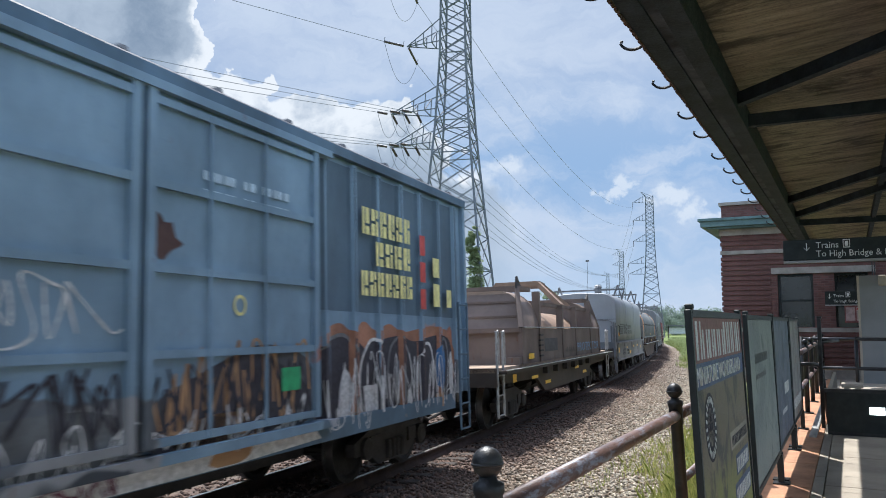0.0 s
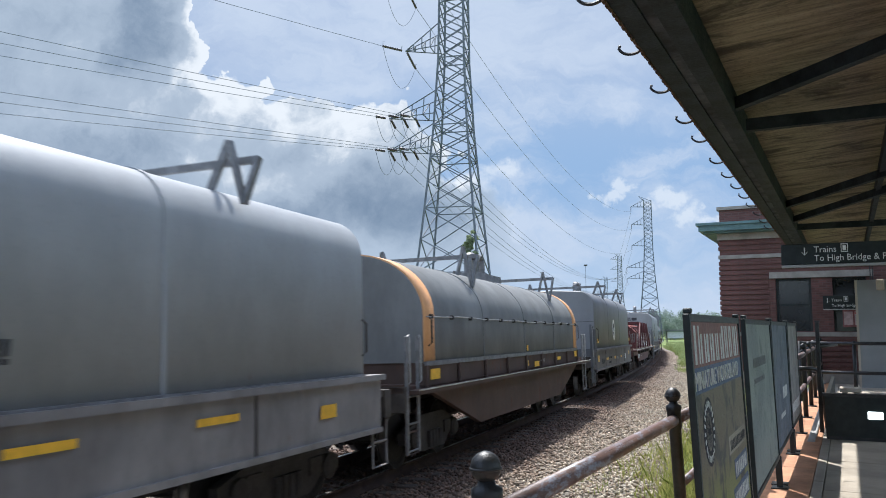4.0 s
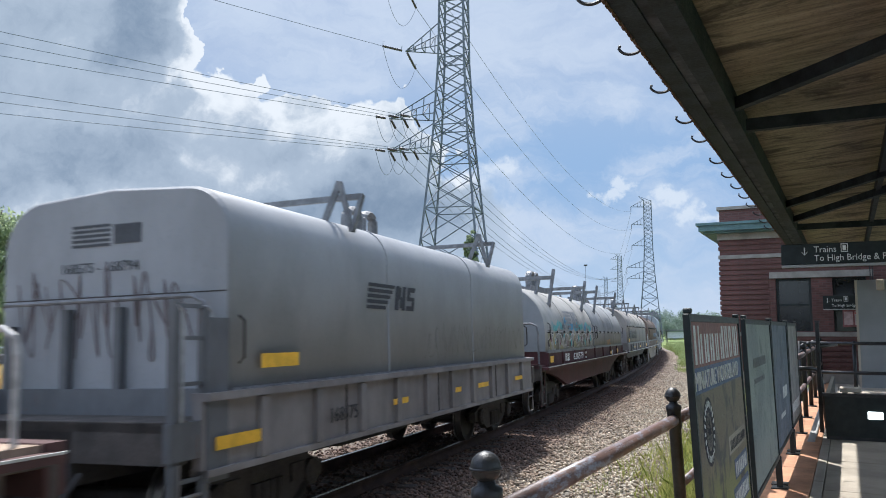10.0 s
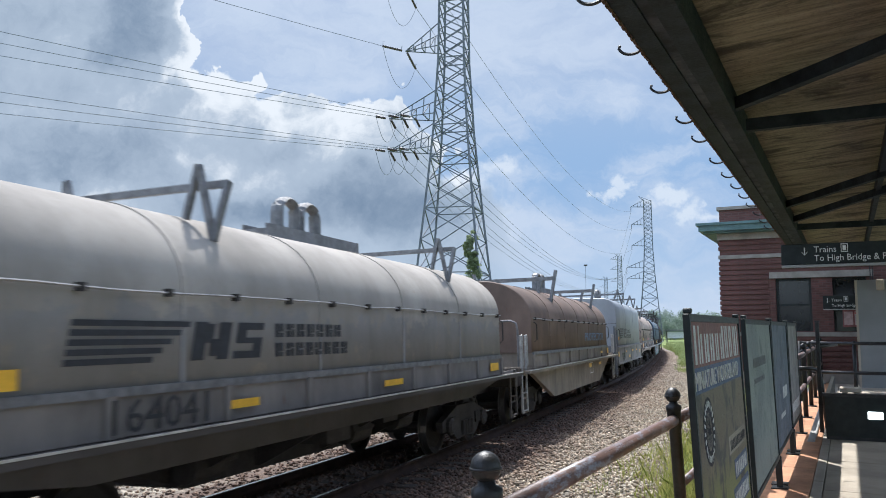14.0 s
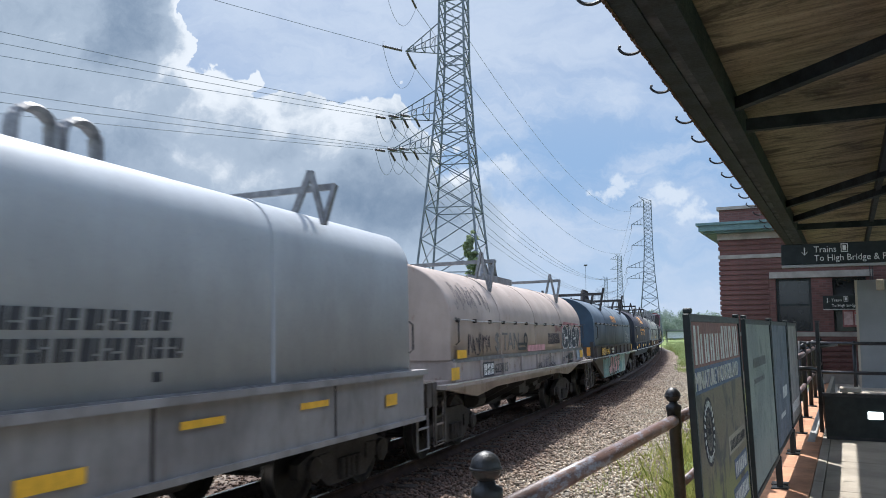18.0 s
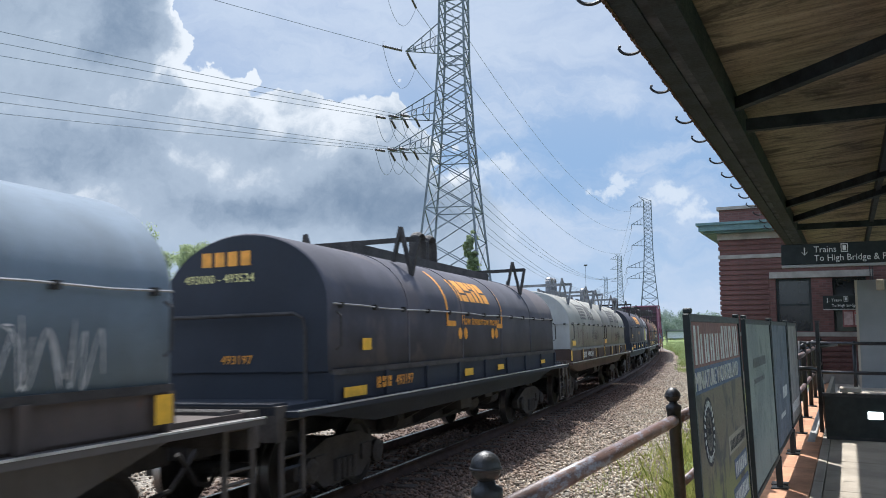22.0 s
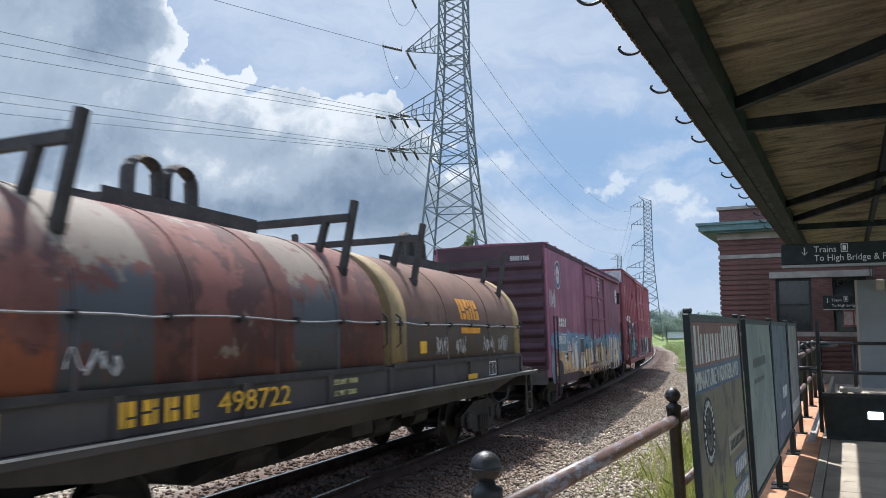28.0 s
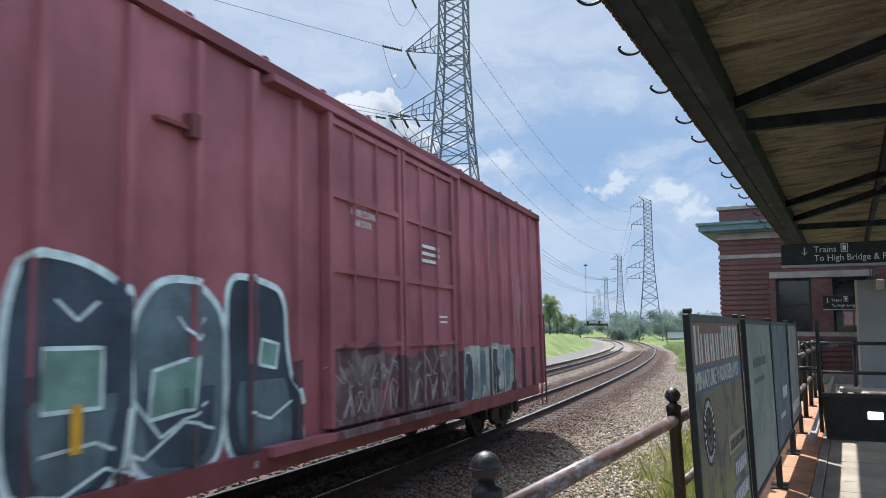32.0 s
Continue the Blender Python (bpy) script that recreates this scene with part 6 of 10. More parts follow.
def line_shape(root, name, mt, pts, relief, w, lift=0.009, closed=True):
    """A sprayed line along points of (y, z), laid over the ribs."""
    bm = bmesh.new()
    fine = []
    ring = pts + pts[:1] if closed else pts
    for a, b in zip(ring, ring[1:]):
        k = max(1, int(math.hypot(b[0] - a[0], b[1] - a[1]) / 0.06))
        fine += [(a[0] + (b[0] - a[0]) * i / k, a[1] + (b[1] - a[1]) * i / k) for i in range(k)]
    fine.append(ring[-1])
    last = None
    for j in range(len(fine)):
        a, b = fine[max(j - 1, 0)], fine[min(j + 1, len(fine) - 1)]
        d = Vector((b[0] - a[0], b[1] - a[1])).normalized()
        q = [bm.verts.new((relief(fine[j][0]) + lift, fine[j][0] - d.y * sg * w / 2, fine[j][1] + d.x * sg * w / 2)) for sg in (-1, 1)]
        if last:
            bm.faces.new((last[0], last[1], q[1], q[0]))
        last = q
    part(name, bm, mt, root)


def rounded(poly, k=3):
    """Corners cut round (Chaikin)."""
    for _ in range(k):
        poly = [tuple(a[i] * w + b[i] * (1 - w) for i in (0, 1)) for a, b in zip(poly, poly[1:] + poly[:1]) for w in (0.78, 0.22)]
    return poly


def ribs_at(posts, wall, hw):
    def x(y):
        d = min([abs(y - p) for p in posts] or [9])
        return hw if d < 0.047 else (wall if d > 0.068 else wall + (hw - wall) * (0.068 - d) / 0.021)
    return x


def bubble(root, poly, relief, fill, line, w=0.05, shade=None):
    """One bubble letter of a graffiti piece: fill, a darker lower half, an outline."""
    p = rounded(poly)
    fill_shape(root, "sprayed_fill", fill, p, relief, 0.006)
    if shade:
        zs = [q[1] for q in p]
        mid = min(zs) + (max(zs) - min(zs)) * 0.45
        cy = sum(q[0] for q in p) / len(p)
        low = [(cy + (q[0] - cy) * 0.72, min(q[1], mid) * 0.86 + mid * 0.14) for q in p]
        fill_shape(root, "sprayed_shade", shade, low, relief, 0.008)
    line_shape(root, "sprayed_outline", line, p, relief, w, 0.010)


def ring_mark(root, mt, x, y, z, r0, r1, sq=1.0):
    bm = bmesh.new()
    n = 28
    a = [bm.verts.new((x + 0.006, y + r0 * math.cos(6.2832 * k / n), z + sq * r0 * math.sin(6.2832 * k / n))) for k in range(n)]
    if r1 > 0:
        b = [bm.verts.new((x + 0.006, y + r1 * math.cos(6.2832 * k / n), z + sq * r1 * math.sin(6.2832 * k / n))) for k in range(n)]
        for k in range(n):
            bm.faces.new((a[k], a[(k + 1) % n], b[(k + 1) % n], b[k]))
    else:
        bm.faces.new(a)
    part("round_mark", bm, mt, root)


def hood_profile(kind, hw, zb, zs, zt):
    if kind == "round":
        arc = [(hw - HALF + HALF * math.cos(q), zs + (zt - zs) * math.sin(q)) for q in (math.pi * k / 22 for k in range(23))]
        return [(hw, zb)] + arc + [(hw - 2 * HALF, zb)]
    if kind == "tall":
        r = 0.5
        right = [(hw - r + r * math.cos(q), zt - 0.06 - r + r * math.sin(q)) for q in (math.pi / 2 * k / 8 for k in range(9))]
        return [(hw, zb)] + right + [(0, zt)] + [(-x, z) for x, z in right[::-1]] + [(-hw, zb)]
    return [(hw, zb), (hw, zs), (hw * 0.62, zt - 0.12), (hw * 0.45, zt), (-hw * 0.45, zt), (-hw * 0.62, zt - 0.12), (-hw, zs), (-hw, zb)]


def add_hood(root, mt, kind, y0, y1, hw=1.45, zb=1.62, zs=2.42, zt=3.32, seam=True, ends=None, stripe=None, gear=True, m_gear=None, ribs=3, vee=True):
    prof = hood_profile(kind, hw, zb, zs, zt)
    bm = bmesh.new()
    inset = [(x * 0.985, zb + (z - zb) * 0.985) for x, z in prof]
    rings = [[bm.verts.new((x, y, z)) for x, z in pf] for pf, y in ((inset, y0), (prof, y0 + 0.05), (prof, y1 - 0.05), (inset, y1))]
    for a, b in zip(rings, rings[1:]):
        for k in range(len(prof)):
            bm.faces.new((a[k], b[k], b[(k + 1) % len(prof)], a[(k + 1) % len(prof)]))
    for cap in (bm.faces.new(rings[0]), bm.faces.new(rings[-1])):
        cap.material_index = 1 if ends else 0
    hood = part("hood", finish("hood", bm, [mt, ends] if ends else [mt], False), None, root)
    for q in hood.data.polygons:
        q.use_smooth = abs(q.normal.y) < 0.5 and kind != "octo"
    if stripe:
        for ya, yb, sm in stripe:
            b2 = bmesh.new()
            big = [(x * 1.004, zb + (z - zb) * 1.004) for x, z in prof]
            prism(b2, big, ya, yb)
            band = part("hood_band", b2, sm, hood)
            for q in band.data.polygons:
                q.use_smooth = abs(q.normal.y) < 0.5
    for k in range(ribs):
        y = y0 + (y1 - y0) * (k + 1) / (ribs + 1)
        b3 = bmesh.new()
        big = [(x * 1.006, zb + (z - zb) * 1.006) for x, z in prof]
        prism(b3, big, y - 0.025, y + 0.025)
        part("hood_seam", b3, mt, hood)
    if seam:
        zr = zs - 0.02
        rng = random.Random(int(y0 * 7 + zt * 11))
        for sgn in (-1, 1):
            pts = [((hw + 0.035 if sgn > 0 else hw - 2 * HALF - 0.035), y0 + 0.05 + (y1 - y0 - 0.1) * k / 16, zr + rng.uniform(-0.015, 0.015)) for k in range(17)]
            part("seam_rod", tube(bmesh.new(), pts, 0.0115, 6), M_CHROME, hood, "bare steel rod along the hood")
        clip = finish("rod_clip", box(bmesh.new(), hw, hw + 0.06, -0.028, 0.028, zr - 0.035, zr + 0.03), M_DARK)
        n = max(3, int((y1 - y0) / 0.95))
        for k in range(n + 1):
            y = y0 + 0.25 + (y1 - y0 - 0.5) * k / n
            part("rod_clip", clip, None, hood, m=Matrix.Translation((0, y, 0)))
    part("hood_rim", boxes((hw - 0.02, hw + 0.03, y0 + 0.02, y1 - 0.02, zb - 0.05, zb + 0.02)), m_gear or M_DARK, hood)
    for ye in (y0, y1):
        sg = -1 if ye == y0 else 1
        g = bmesh.new()
        tube(g, [(hw + 0.03, ye - sg * 0.12, zb + 0.25), (hw + 0.09, ye - sg * 0.12, zb + 0.3), (hw + 0.09, ye - sg * 0.12, zb + 0.65), (hw + 0.03, ye - sg * 0.12, zb + 0.7)], 0.014, 6)
        part("grab_iron", g, M_DARK, hood)
    if kind == "round":
        for ye, sg in ((y0, 1), (y1, -1)):
            part("end_bulkhead", boxes((hw - 2 * HALF + 0.03, hw - 0.03, min(ye + sg * 0.03, ye + sg * 0.1), max(ye + sg * 0.03, ye + sg * 0.1), 1.3, zb + 0.01)), SILLS.get(root.name, M_DARK), root)
    if gear:
        lifting_gear(root, kind, y0, y1, hw, zs, zt, m_gear or M_DARK, vee, gear == "trap", gear == "long")
    return hood


def lifting_gear(root, kind, y0, y1, hw, zs, zt, mt, vee=True, trap=False, long=False):
    """Lifting lugs on a hood: end frames across it, a ridge beam, and a double loop in the middle."""
    c, ln = (y0 + y1) / 2, y1 - y0
    cx = hw - HALF if kind == "round" else 0.0
    surf = surf_round(hw, zs, zt)
    for y in ((y0 + ln * 0.2, y1 - ln * 0.12) if ln < 8 else (y0 + ln * 0.25, y1 - ln * 0.22) if kind == "tall" else (y0 + ln * 0.27, y1 - ln * 0.18)):
        zf = zs + (zt - zs) * (0.60 if vee else 0.56) if kind != "tall" else zt - 0.24
        xf = surf(zf) if kind == "round" else hw - 0.02
        end = xf + (0.10 if vee or kind == "tall" else 0.11)
        rows = [((-end, y, zt + 0.22), (end, y, zt + 0.22))]
        for sg in (-1, 1):
            if vee or kind == "tall":
                rows += [((sg * end, y, zt + 0.24), (sg * xf, y - 0.10, zf)), ((sg * xf, y - 0.10, zf), (sg * (xf - 0.14), y - 0.16, zt + 0.40)), ((sg * (xf - 0.14), y - 0.16, zt + 0.40), (sg * (xf - 0.36), y - 0.20, zt - 0.14))]
            else:
                rows += [((sg * (xf + 0.16), y + 0.05, zt + 0.44), (sg * xf, y - 0.02, zf - 0.02)), ((sg * 0.92, y, zt + 0.2), (sg * 0.8, y - 0.03, zt - 0.2)), ((sg * (xf + 0.05), y, zf), (sg * (xf - 0.14), y, zf + 0.06))]
        if kind == "round":
            rows = [[(cx + x * HALF / hw if x < 0.98 else x, yy, z) for x, yy, z in row] for row in rows]
        part("lifting_frame", bars(*rows, w=0.05 if vee else 0.075, h=0.075 if vee else 0.10), mt, root)
    c += 0.1 if long else 0.28
    up = 0.08 if long else 0.0
    back, front = (3.4, 3.6) if long else (1.0, 1.5)
    part("ridge_beam", boxes((cx - 0.16, cx + 0.16, c - back, c + front, zt - 0.01, zt + 0.1), (cx - 0.19, cx - 0.16, c - back, c + front, zt - 0.01, zt + 0.16), (cx + 0.16, cx + 0.19, c - back, c + front, zt - 0.01, zt + 0.16)), mt, root)
    for sg in (-1, 1):
        pts = [(0, c + sg * 0.04, zt + 0.06), (0, c + sg * 0.05, zt + up + 0.40)] + [(0, c + sg * (0.27 - 0.22 * math.cos(q)), zt + up + 0.40 + 0.19 * math.sin(q)) for q in (math.pi * k / 9 for k in range(1, 9))] + [(0, c + sg * 0.49, zt + up + 0.40), (0, c + sg * 0.5, zt + 0.06)]
        bm = bmesh.new()
        if trap:
            tube(bm, [(0, c + sg * 0.62, zt + 0.06), (0, c + sg * 0.36, zt + 0.53), (0, c, zt + 0.53)], 0.05, 4)
            tube(bm, [(0, c + sg * 0.13, zt + 0.06), (0, c + sg * 0.2, zt + 0.3), (0, c + sg * 0.34, zt + 0.5)], 0.045, 4)
        else:
            tube(bm, pts, 0.042, 6)
        for vv in bm.verts:
            vv.co.x = cx + vv.co.x * (1.8 if trap else 2.4)
        part("lifting_loop", bm, mt, root)


SILLS = {}


def add_deck(root, y0, y1, sill, m_sill, m_edge=None, deck=None, trucks=None, belly=0.92, m_ladder=None, span=None):
    """The car's frame: deck, centre sill, side sills of one of three kinds, walkway edge and end gear."""
    L = y1 - y0
    s0, s1 = span or (y0 + 0.2, y1 - 0.2)
    SILLS[root.name] = m_sill
    part("deck", boxes((-1.42, 1.42, y0, y1, 1.22, 1.3)), deck or (M_END_STEEL if sill == "box" else m_sill), root)
    part("centre_sill", prism(bmesh.new(), [(y0, 1.22), (y1, 1.22), (y1, 0.74), (y1 - 4.1, 0.72), (y1 - 4.9, 0.45), (y0 + 4.9, 0.45), (y0 + 4.1, 0.72), (y0, 0.74)], -0.34, 0.34, "x"), M_DARK, root)
    bearer = finish("cross_bearer", prism(bmesh.new(), [(-1.3, 1.2), (1.3, 1.2), (1.3, 0.96), (0.4, 0.5), (-0.4, 0.5), (-1.3, 0.96)], -0.05, 0.05, "y"), M_DARK)
    for k in range(4):
        part("cross_bearer", bearer, None, root, m=Matrix.Translation((0, y0 + 4.7 + (L - 9.4) * k / 3, 0)))
    for k, (yy, xx) in enumerate(((-2.2, 0.95), (0.9, 0.8), (2.6, 1.0))):
        part("brake_cylinder", lathe(bmesh.new(), [(0.1, -0.35), (0.17, -0.33), (0.17, 0.2), (0.07, 0.24), (0.03, 0.55)], 10, (0, 0, 0), "x"), M_DARK, root, m=Matrix.Translation((xx * (1 if k % 2 else 0.7), yy, 0.74)) @ Matrix.Rotation(radians(90), 4, "Z"))
    if sill == "box":
        for sg in (-1, 1):
            part("side_sill", boxes((min(sg * 1.36, sg * 1.47), max(sg * 1.36, sg * 1.47), y0 + 0.35, y1 - 0.35, 0.86, 1.46)), m_sill, root)
            for k in range(3):
                y = y0 + L * (k + 1) / 4
                part("sill_joint", boxes((min(sg * 1.47, sg * 1.476), max(sg * 1.47, sg * 1.476), y - 0.02, y + 0.02, 0.87, 1.45)), M_DARK, root)
            part("sill_flange", boxes((min(sg * 1.34, sg * 1.55), max(sg * 1.34, sg * 1.55), y0 + 0.35, y1 - 0.35, 1.46, 1.53)), m_edge or m_sill, root)
            part("lower_flange", boxes((min(sg * 1.3, sg * 1.52), max(sg * 1.3, sg * 1.52), y0 + 0.4, y1 - 0.4, 0.80, 0.86)), m_sill, root)
    elif sill == "flat":
        for sg in (-1, 1):
            bm = bmesh.new()
            prism(bm, [(y0 + 0.4, 1.2), (y1 - 0.4, 1.2), (y1 - 0.6, 0.98), (y1 - 3.6, 0.92), (y1 - 4.4, 0.58), (y0 + 4.4, 0.58), (y0 + 3.6, 0.92), (y0 + 0.6, 0.98)], min(sg * 1.3, sg * 1.38), max(sg * 1.3, sg * 1.38), "x")
            part("lower_sill", bm, m_edge or m_sill, root)
            for k in range(6):
                y = y0 + 4.3 + (L - 8.6) * k / 5
                part("sill_rib", boxes((min(sg * 1.38, sg * 1.5), max(sg * 1.38, sg * 1.5), y - 0.11, y + 0.11, 1.0, 1.19)), M_DARK, root)
    elif sill == "deep":
        for sg in (-1, 1):
            bm = bmesh.new()
            prism(bm, [(y0 + 1.0, 1.22), (y0 + 2.9, 1.22), (y1 - 2.9, 1.22), (y1 - 1.0, 1.22), (y1 - 3.6, 0.46), (y0 + 3.6, 0.46)], min(sg * 1.3, sg * 1.40), max(sg * 1.3, sg * 1.40), "x")
            part("belly_plate", bm, m_edge or m_sill, root)
            part("side_sill", boxes((min(sg * 1.36, sg * 1.45), max(sg * 1.36, sg * 1.45), s0, s1, 1.28, 1.60)), m_sill, root)
    else:
        for sg in (-1, 1):
            part("side_sill", boxes((min(sg * 1.36, sg * 1.46), max(sg * 1.36, sg * 1.46), s0, s1, 1.26, 1.60)), m_sill, root)
            bm = bmesh.new()
            prism(bm, [(y0 + 0.5, 1.2), (y1 - 0.5, 1.2), (y1 - 2.6, 0.92), (y1 - 3.9, belly), (y0 + 3.9, belly), (y0 + 2.6, 0.92)], min(sg * 1.22, sg * 1.32), max(sg * 1.22, sg * 1.32), "x")
            part("lower_sill", bm, m_edge or m_sill, root)
    if sill != "box":
        for sg in (-1, 1):
            part("walkway", boxes((min(sg * 1.42, sg * 1.62), max(sg * 1.42, sg * 1.62), y0 + 0.15, y1 - 0.15, 1.19, 1.25)), m_edge or m_sill, root)
            part("walkway_lip", boxes((min(sg * 1.605, sg * 1.626), max(sg * 1.605, sg * 1.626), y0 + 0.15, y1 - 0.15, 1.245, 1.263)), M_LIP, root, "thin pale steel lip with painted glint")
    n = 9
    rib = finish("sill_rib", box(bmesh.new(), 1.46, 1.5 if sill != "box" else 1.49, -0.05, 0.05, 1.26 if sill != "box" else 0.87, 1.58 if sill != "box" else 1.45), m_sill)
    for k in range(n if sill not in ("flat", "box") else 0):
        part("sill_rib", rib, None, root, m=Matrix.Translation((0, s0 + 0.06 + (s1 - s0 - 0.12) * k / (n - 1), 0)))
    for sg, y in ((-1, y0), (1, y1)):
        part("end_sill", boxes((-1.45, 1.45, min(y, y - sg * 0.18), max(y, y - sg * 0.18), 0.95, 1.31)), M_END_STEEL if sill != "flat" else (m_edge or m_sill), root)
        if sill in ("deep", "slim"):
            part("end_grating", boxes(*[(-1.4, 1.4, min(y, y - sg * (0.52 if span else 0.3)) + 0.01 + q, min(y, y - sg * (0.52 if span else 0.3)) + 0.035 + q, 1.3, 1.335) for q in (0.0, 0.06, 0.12, 0.18, 0.24)]), m_edge or m_sill, root, "open steel end grating")
        coupler(root, y, sg)
        for x in (-1.42, 1.42):
            steps = bmesh.new()
            yy = y - sg * 0.3
            tube(steps, [(x, yy - 0.2, 1.0), (x, yy - 0.2, 0.35), (x, yy + 0.2, 0.35), (x, yy + 0.2, 1.0)], 0.02, 6)
            tube(steps, [(x, yy - 0.2, 0.66), (x, yy + 0.2, 0.66)], 0.018, 6)
            part("sill_step", steps, m_edge or m_sill, root)
        if sill != "box":
            mt, reach = m_ladder or M_END_STEEL, 2.02 if m_ladder else 1.2
            inner, outer = y - sg * 0.52, y - sg * 0.1
            ladder = part("end_ladder", boxes((1.42, 1.455, outer - 0.035, outer + 0.035, 0.36, reach), bevel=0.006), mt, root, "steel end ladder")
            part("ladder_rail", boxes((1.42, 1.455, inner - 0.035, inner + 0.035, 0.36, reach), bevel=0.006), mt, ladder)
            for z in (0.40, 0.78, 1.16):
                part("rung", tubes([[(1.44, outer, z), (1.44, inner, z)]], 0.016), mt, ladder)
            for yy in (inner, outer) if m_ladder else ():
                part("grab_iron", tubes([[(1.45, yy, 2.0), (1.45, yy + 0.07, 2.03), (1.46, yy + 0.08, 1.98), (1.46, yy + 0.08, 1.36), (1.45, yy, 1.34)]], 0.014), M_CHROME, ladder)
            part("end_stanchion", tubes([[(-1.3, y - sg * 0.08, 1.3), (-1.3, y - sg * 0.08, 2.0)]], 0.03), M_GREYBAR, root)
    part("air_tank", lathe(bmesh.new(), [(0.2, -0.6), (0.22, -0.55), (0.22, 0.55), (0.2, 0.6)], 12, (-0.6, 0.8, 0.95), "x"), M_DARK, root)
    gear = bmesh.new()
    box(gear, 0.75, 1.15, -0.5, 0.1, 0.72, 1.1)
    box(gear, 0.7, 1.0, 1.4, 1.9, 0.78, 1.15)
    tube(gear, [(0.5, -L * 0.3, 0.9), (0.5, L * 0.3, 0.9)], 0.025, 6)
    part("brake_gear", gear, M_DARK, root)
    add_trucks(root, trucks or (L / 2 - 1.95))


def brake_stand(root, y, mt):
    bm = boxes((-0.95, -0.75, y, y + 0.12, 1.3, 2.0))
    part("brake_stand", bm, mt, root)
    wheel = bmesh.new()
    n = 20
    rim = [(-0.85 + 0.27 * math.cos(6.2832 * k / n), y - 0.05, 1.95 + 0.27 * math.sin(6.2832 * k / n)) for k in range(n + 1)]
    tube(wheel, rim, 0.018, 6)
    for k in range(5):
        bar(wheel, (-0.85, y - 0.05, 1.95), rim[k * 4], 0.02, 0.02)
    part("brake_wheel", wheel, M_GREYBAR, root)


def arch_rail(root, y, x0, x1, z, mt):
    pts = [(x0, y, 1.3), (x0, y, z - 0.15), (x0 + 0.12, y, z), (x1 - 0.15, y, z), (x1 - 0.03, y, z - 0.06), (x1, y, z - 0.2), (x1, y, 1.3)]
    part("crossover_rail", tube(bmesh.new(), pts, 0.024, 8), mt, root)


# rusty brown end steel, its colour darkened to hold the car ends' shade
M_END_STEEL = surface("brown end steel with shade", (0.062, 0.052, 0.045), 0.8, 0, 0.4, 3, 0.3, 40)
# walkway lip steel: the edge's glint is put into this pale colour
M_LIP = surface("pale steel with glint", (0.50, 0.49, 0.48), 0.45, 0.4, 0.35, 2.5, 0.2, 50)
M_PALEBAR = surface("chalky grey painted bar", (0.33, 0.325, 0.315), 0.6, 0.1, 0.3, 8, 0.1, 50)
M_GREYBAR = surface("grey painted bar", (0.16, 0.16, 0.165), 0.55, 0.2, 0.3, 8, 0.1, 50)


def begin(label, f, r, kind="coil car"):
    root = tagged(new("coil_car" if kind == "coil car" else "boxcar"), label, "freight car", "freight cars of the train")
    TRAIN.append({"ob": root, "s": (f + r) / 2, "half": (r - f) * 0.36, "wheels": []})
    return root


def yellow_marks(root, rows, x):
    for row in rows:
        decal(root, "reflector", M_YELLOW, lambda z: x, [row], "yellow reflective strip")


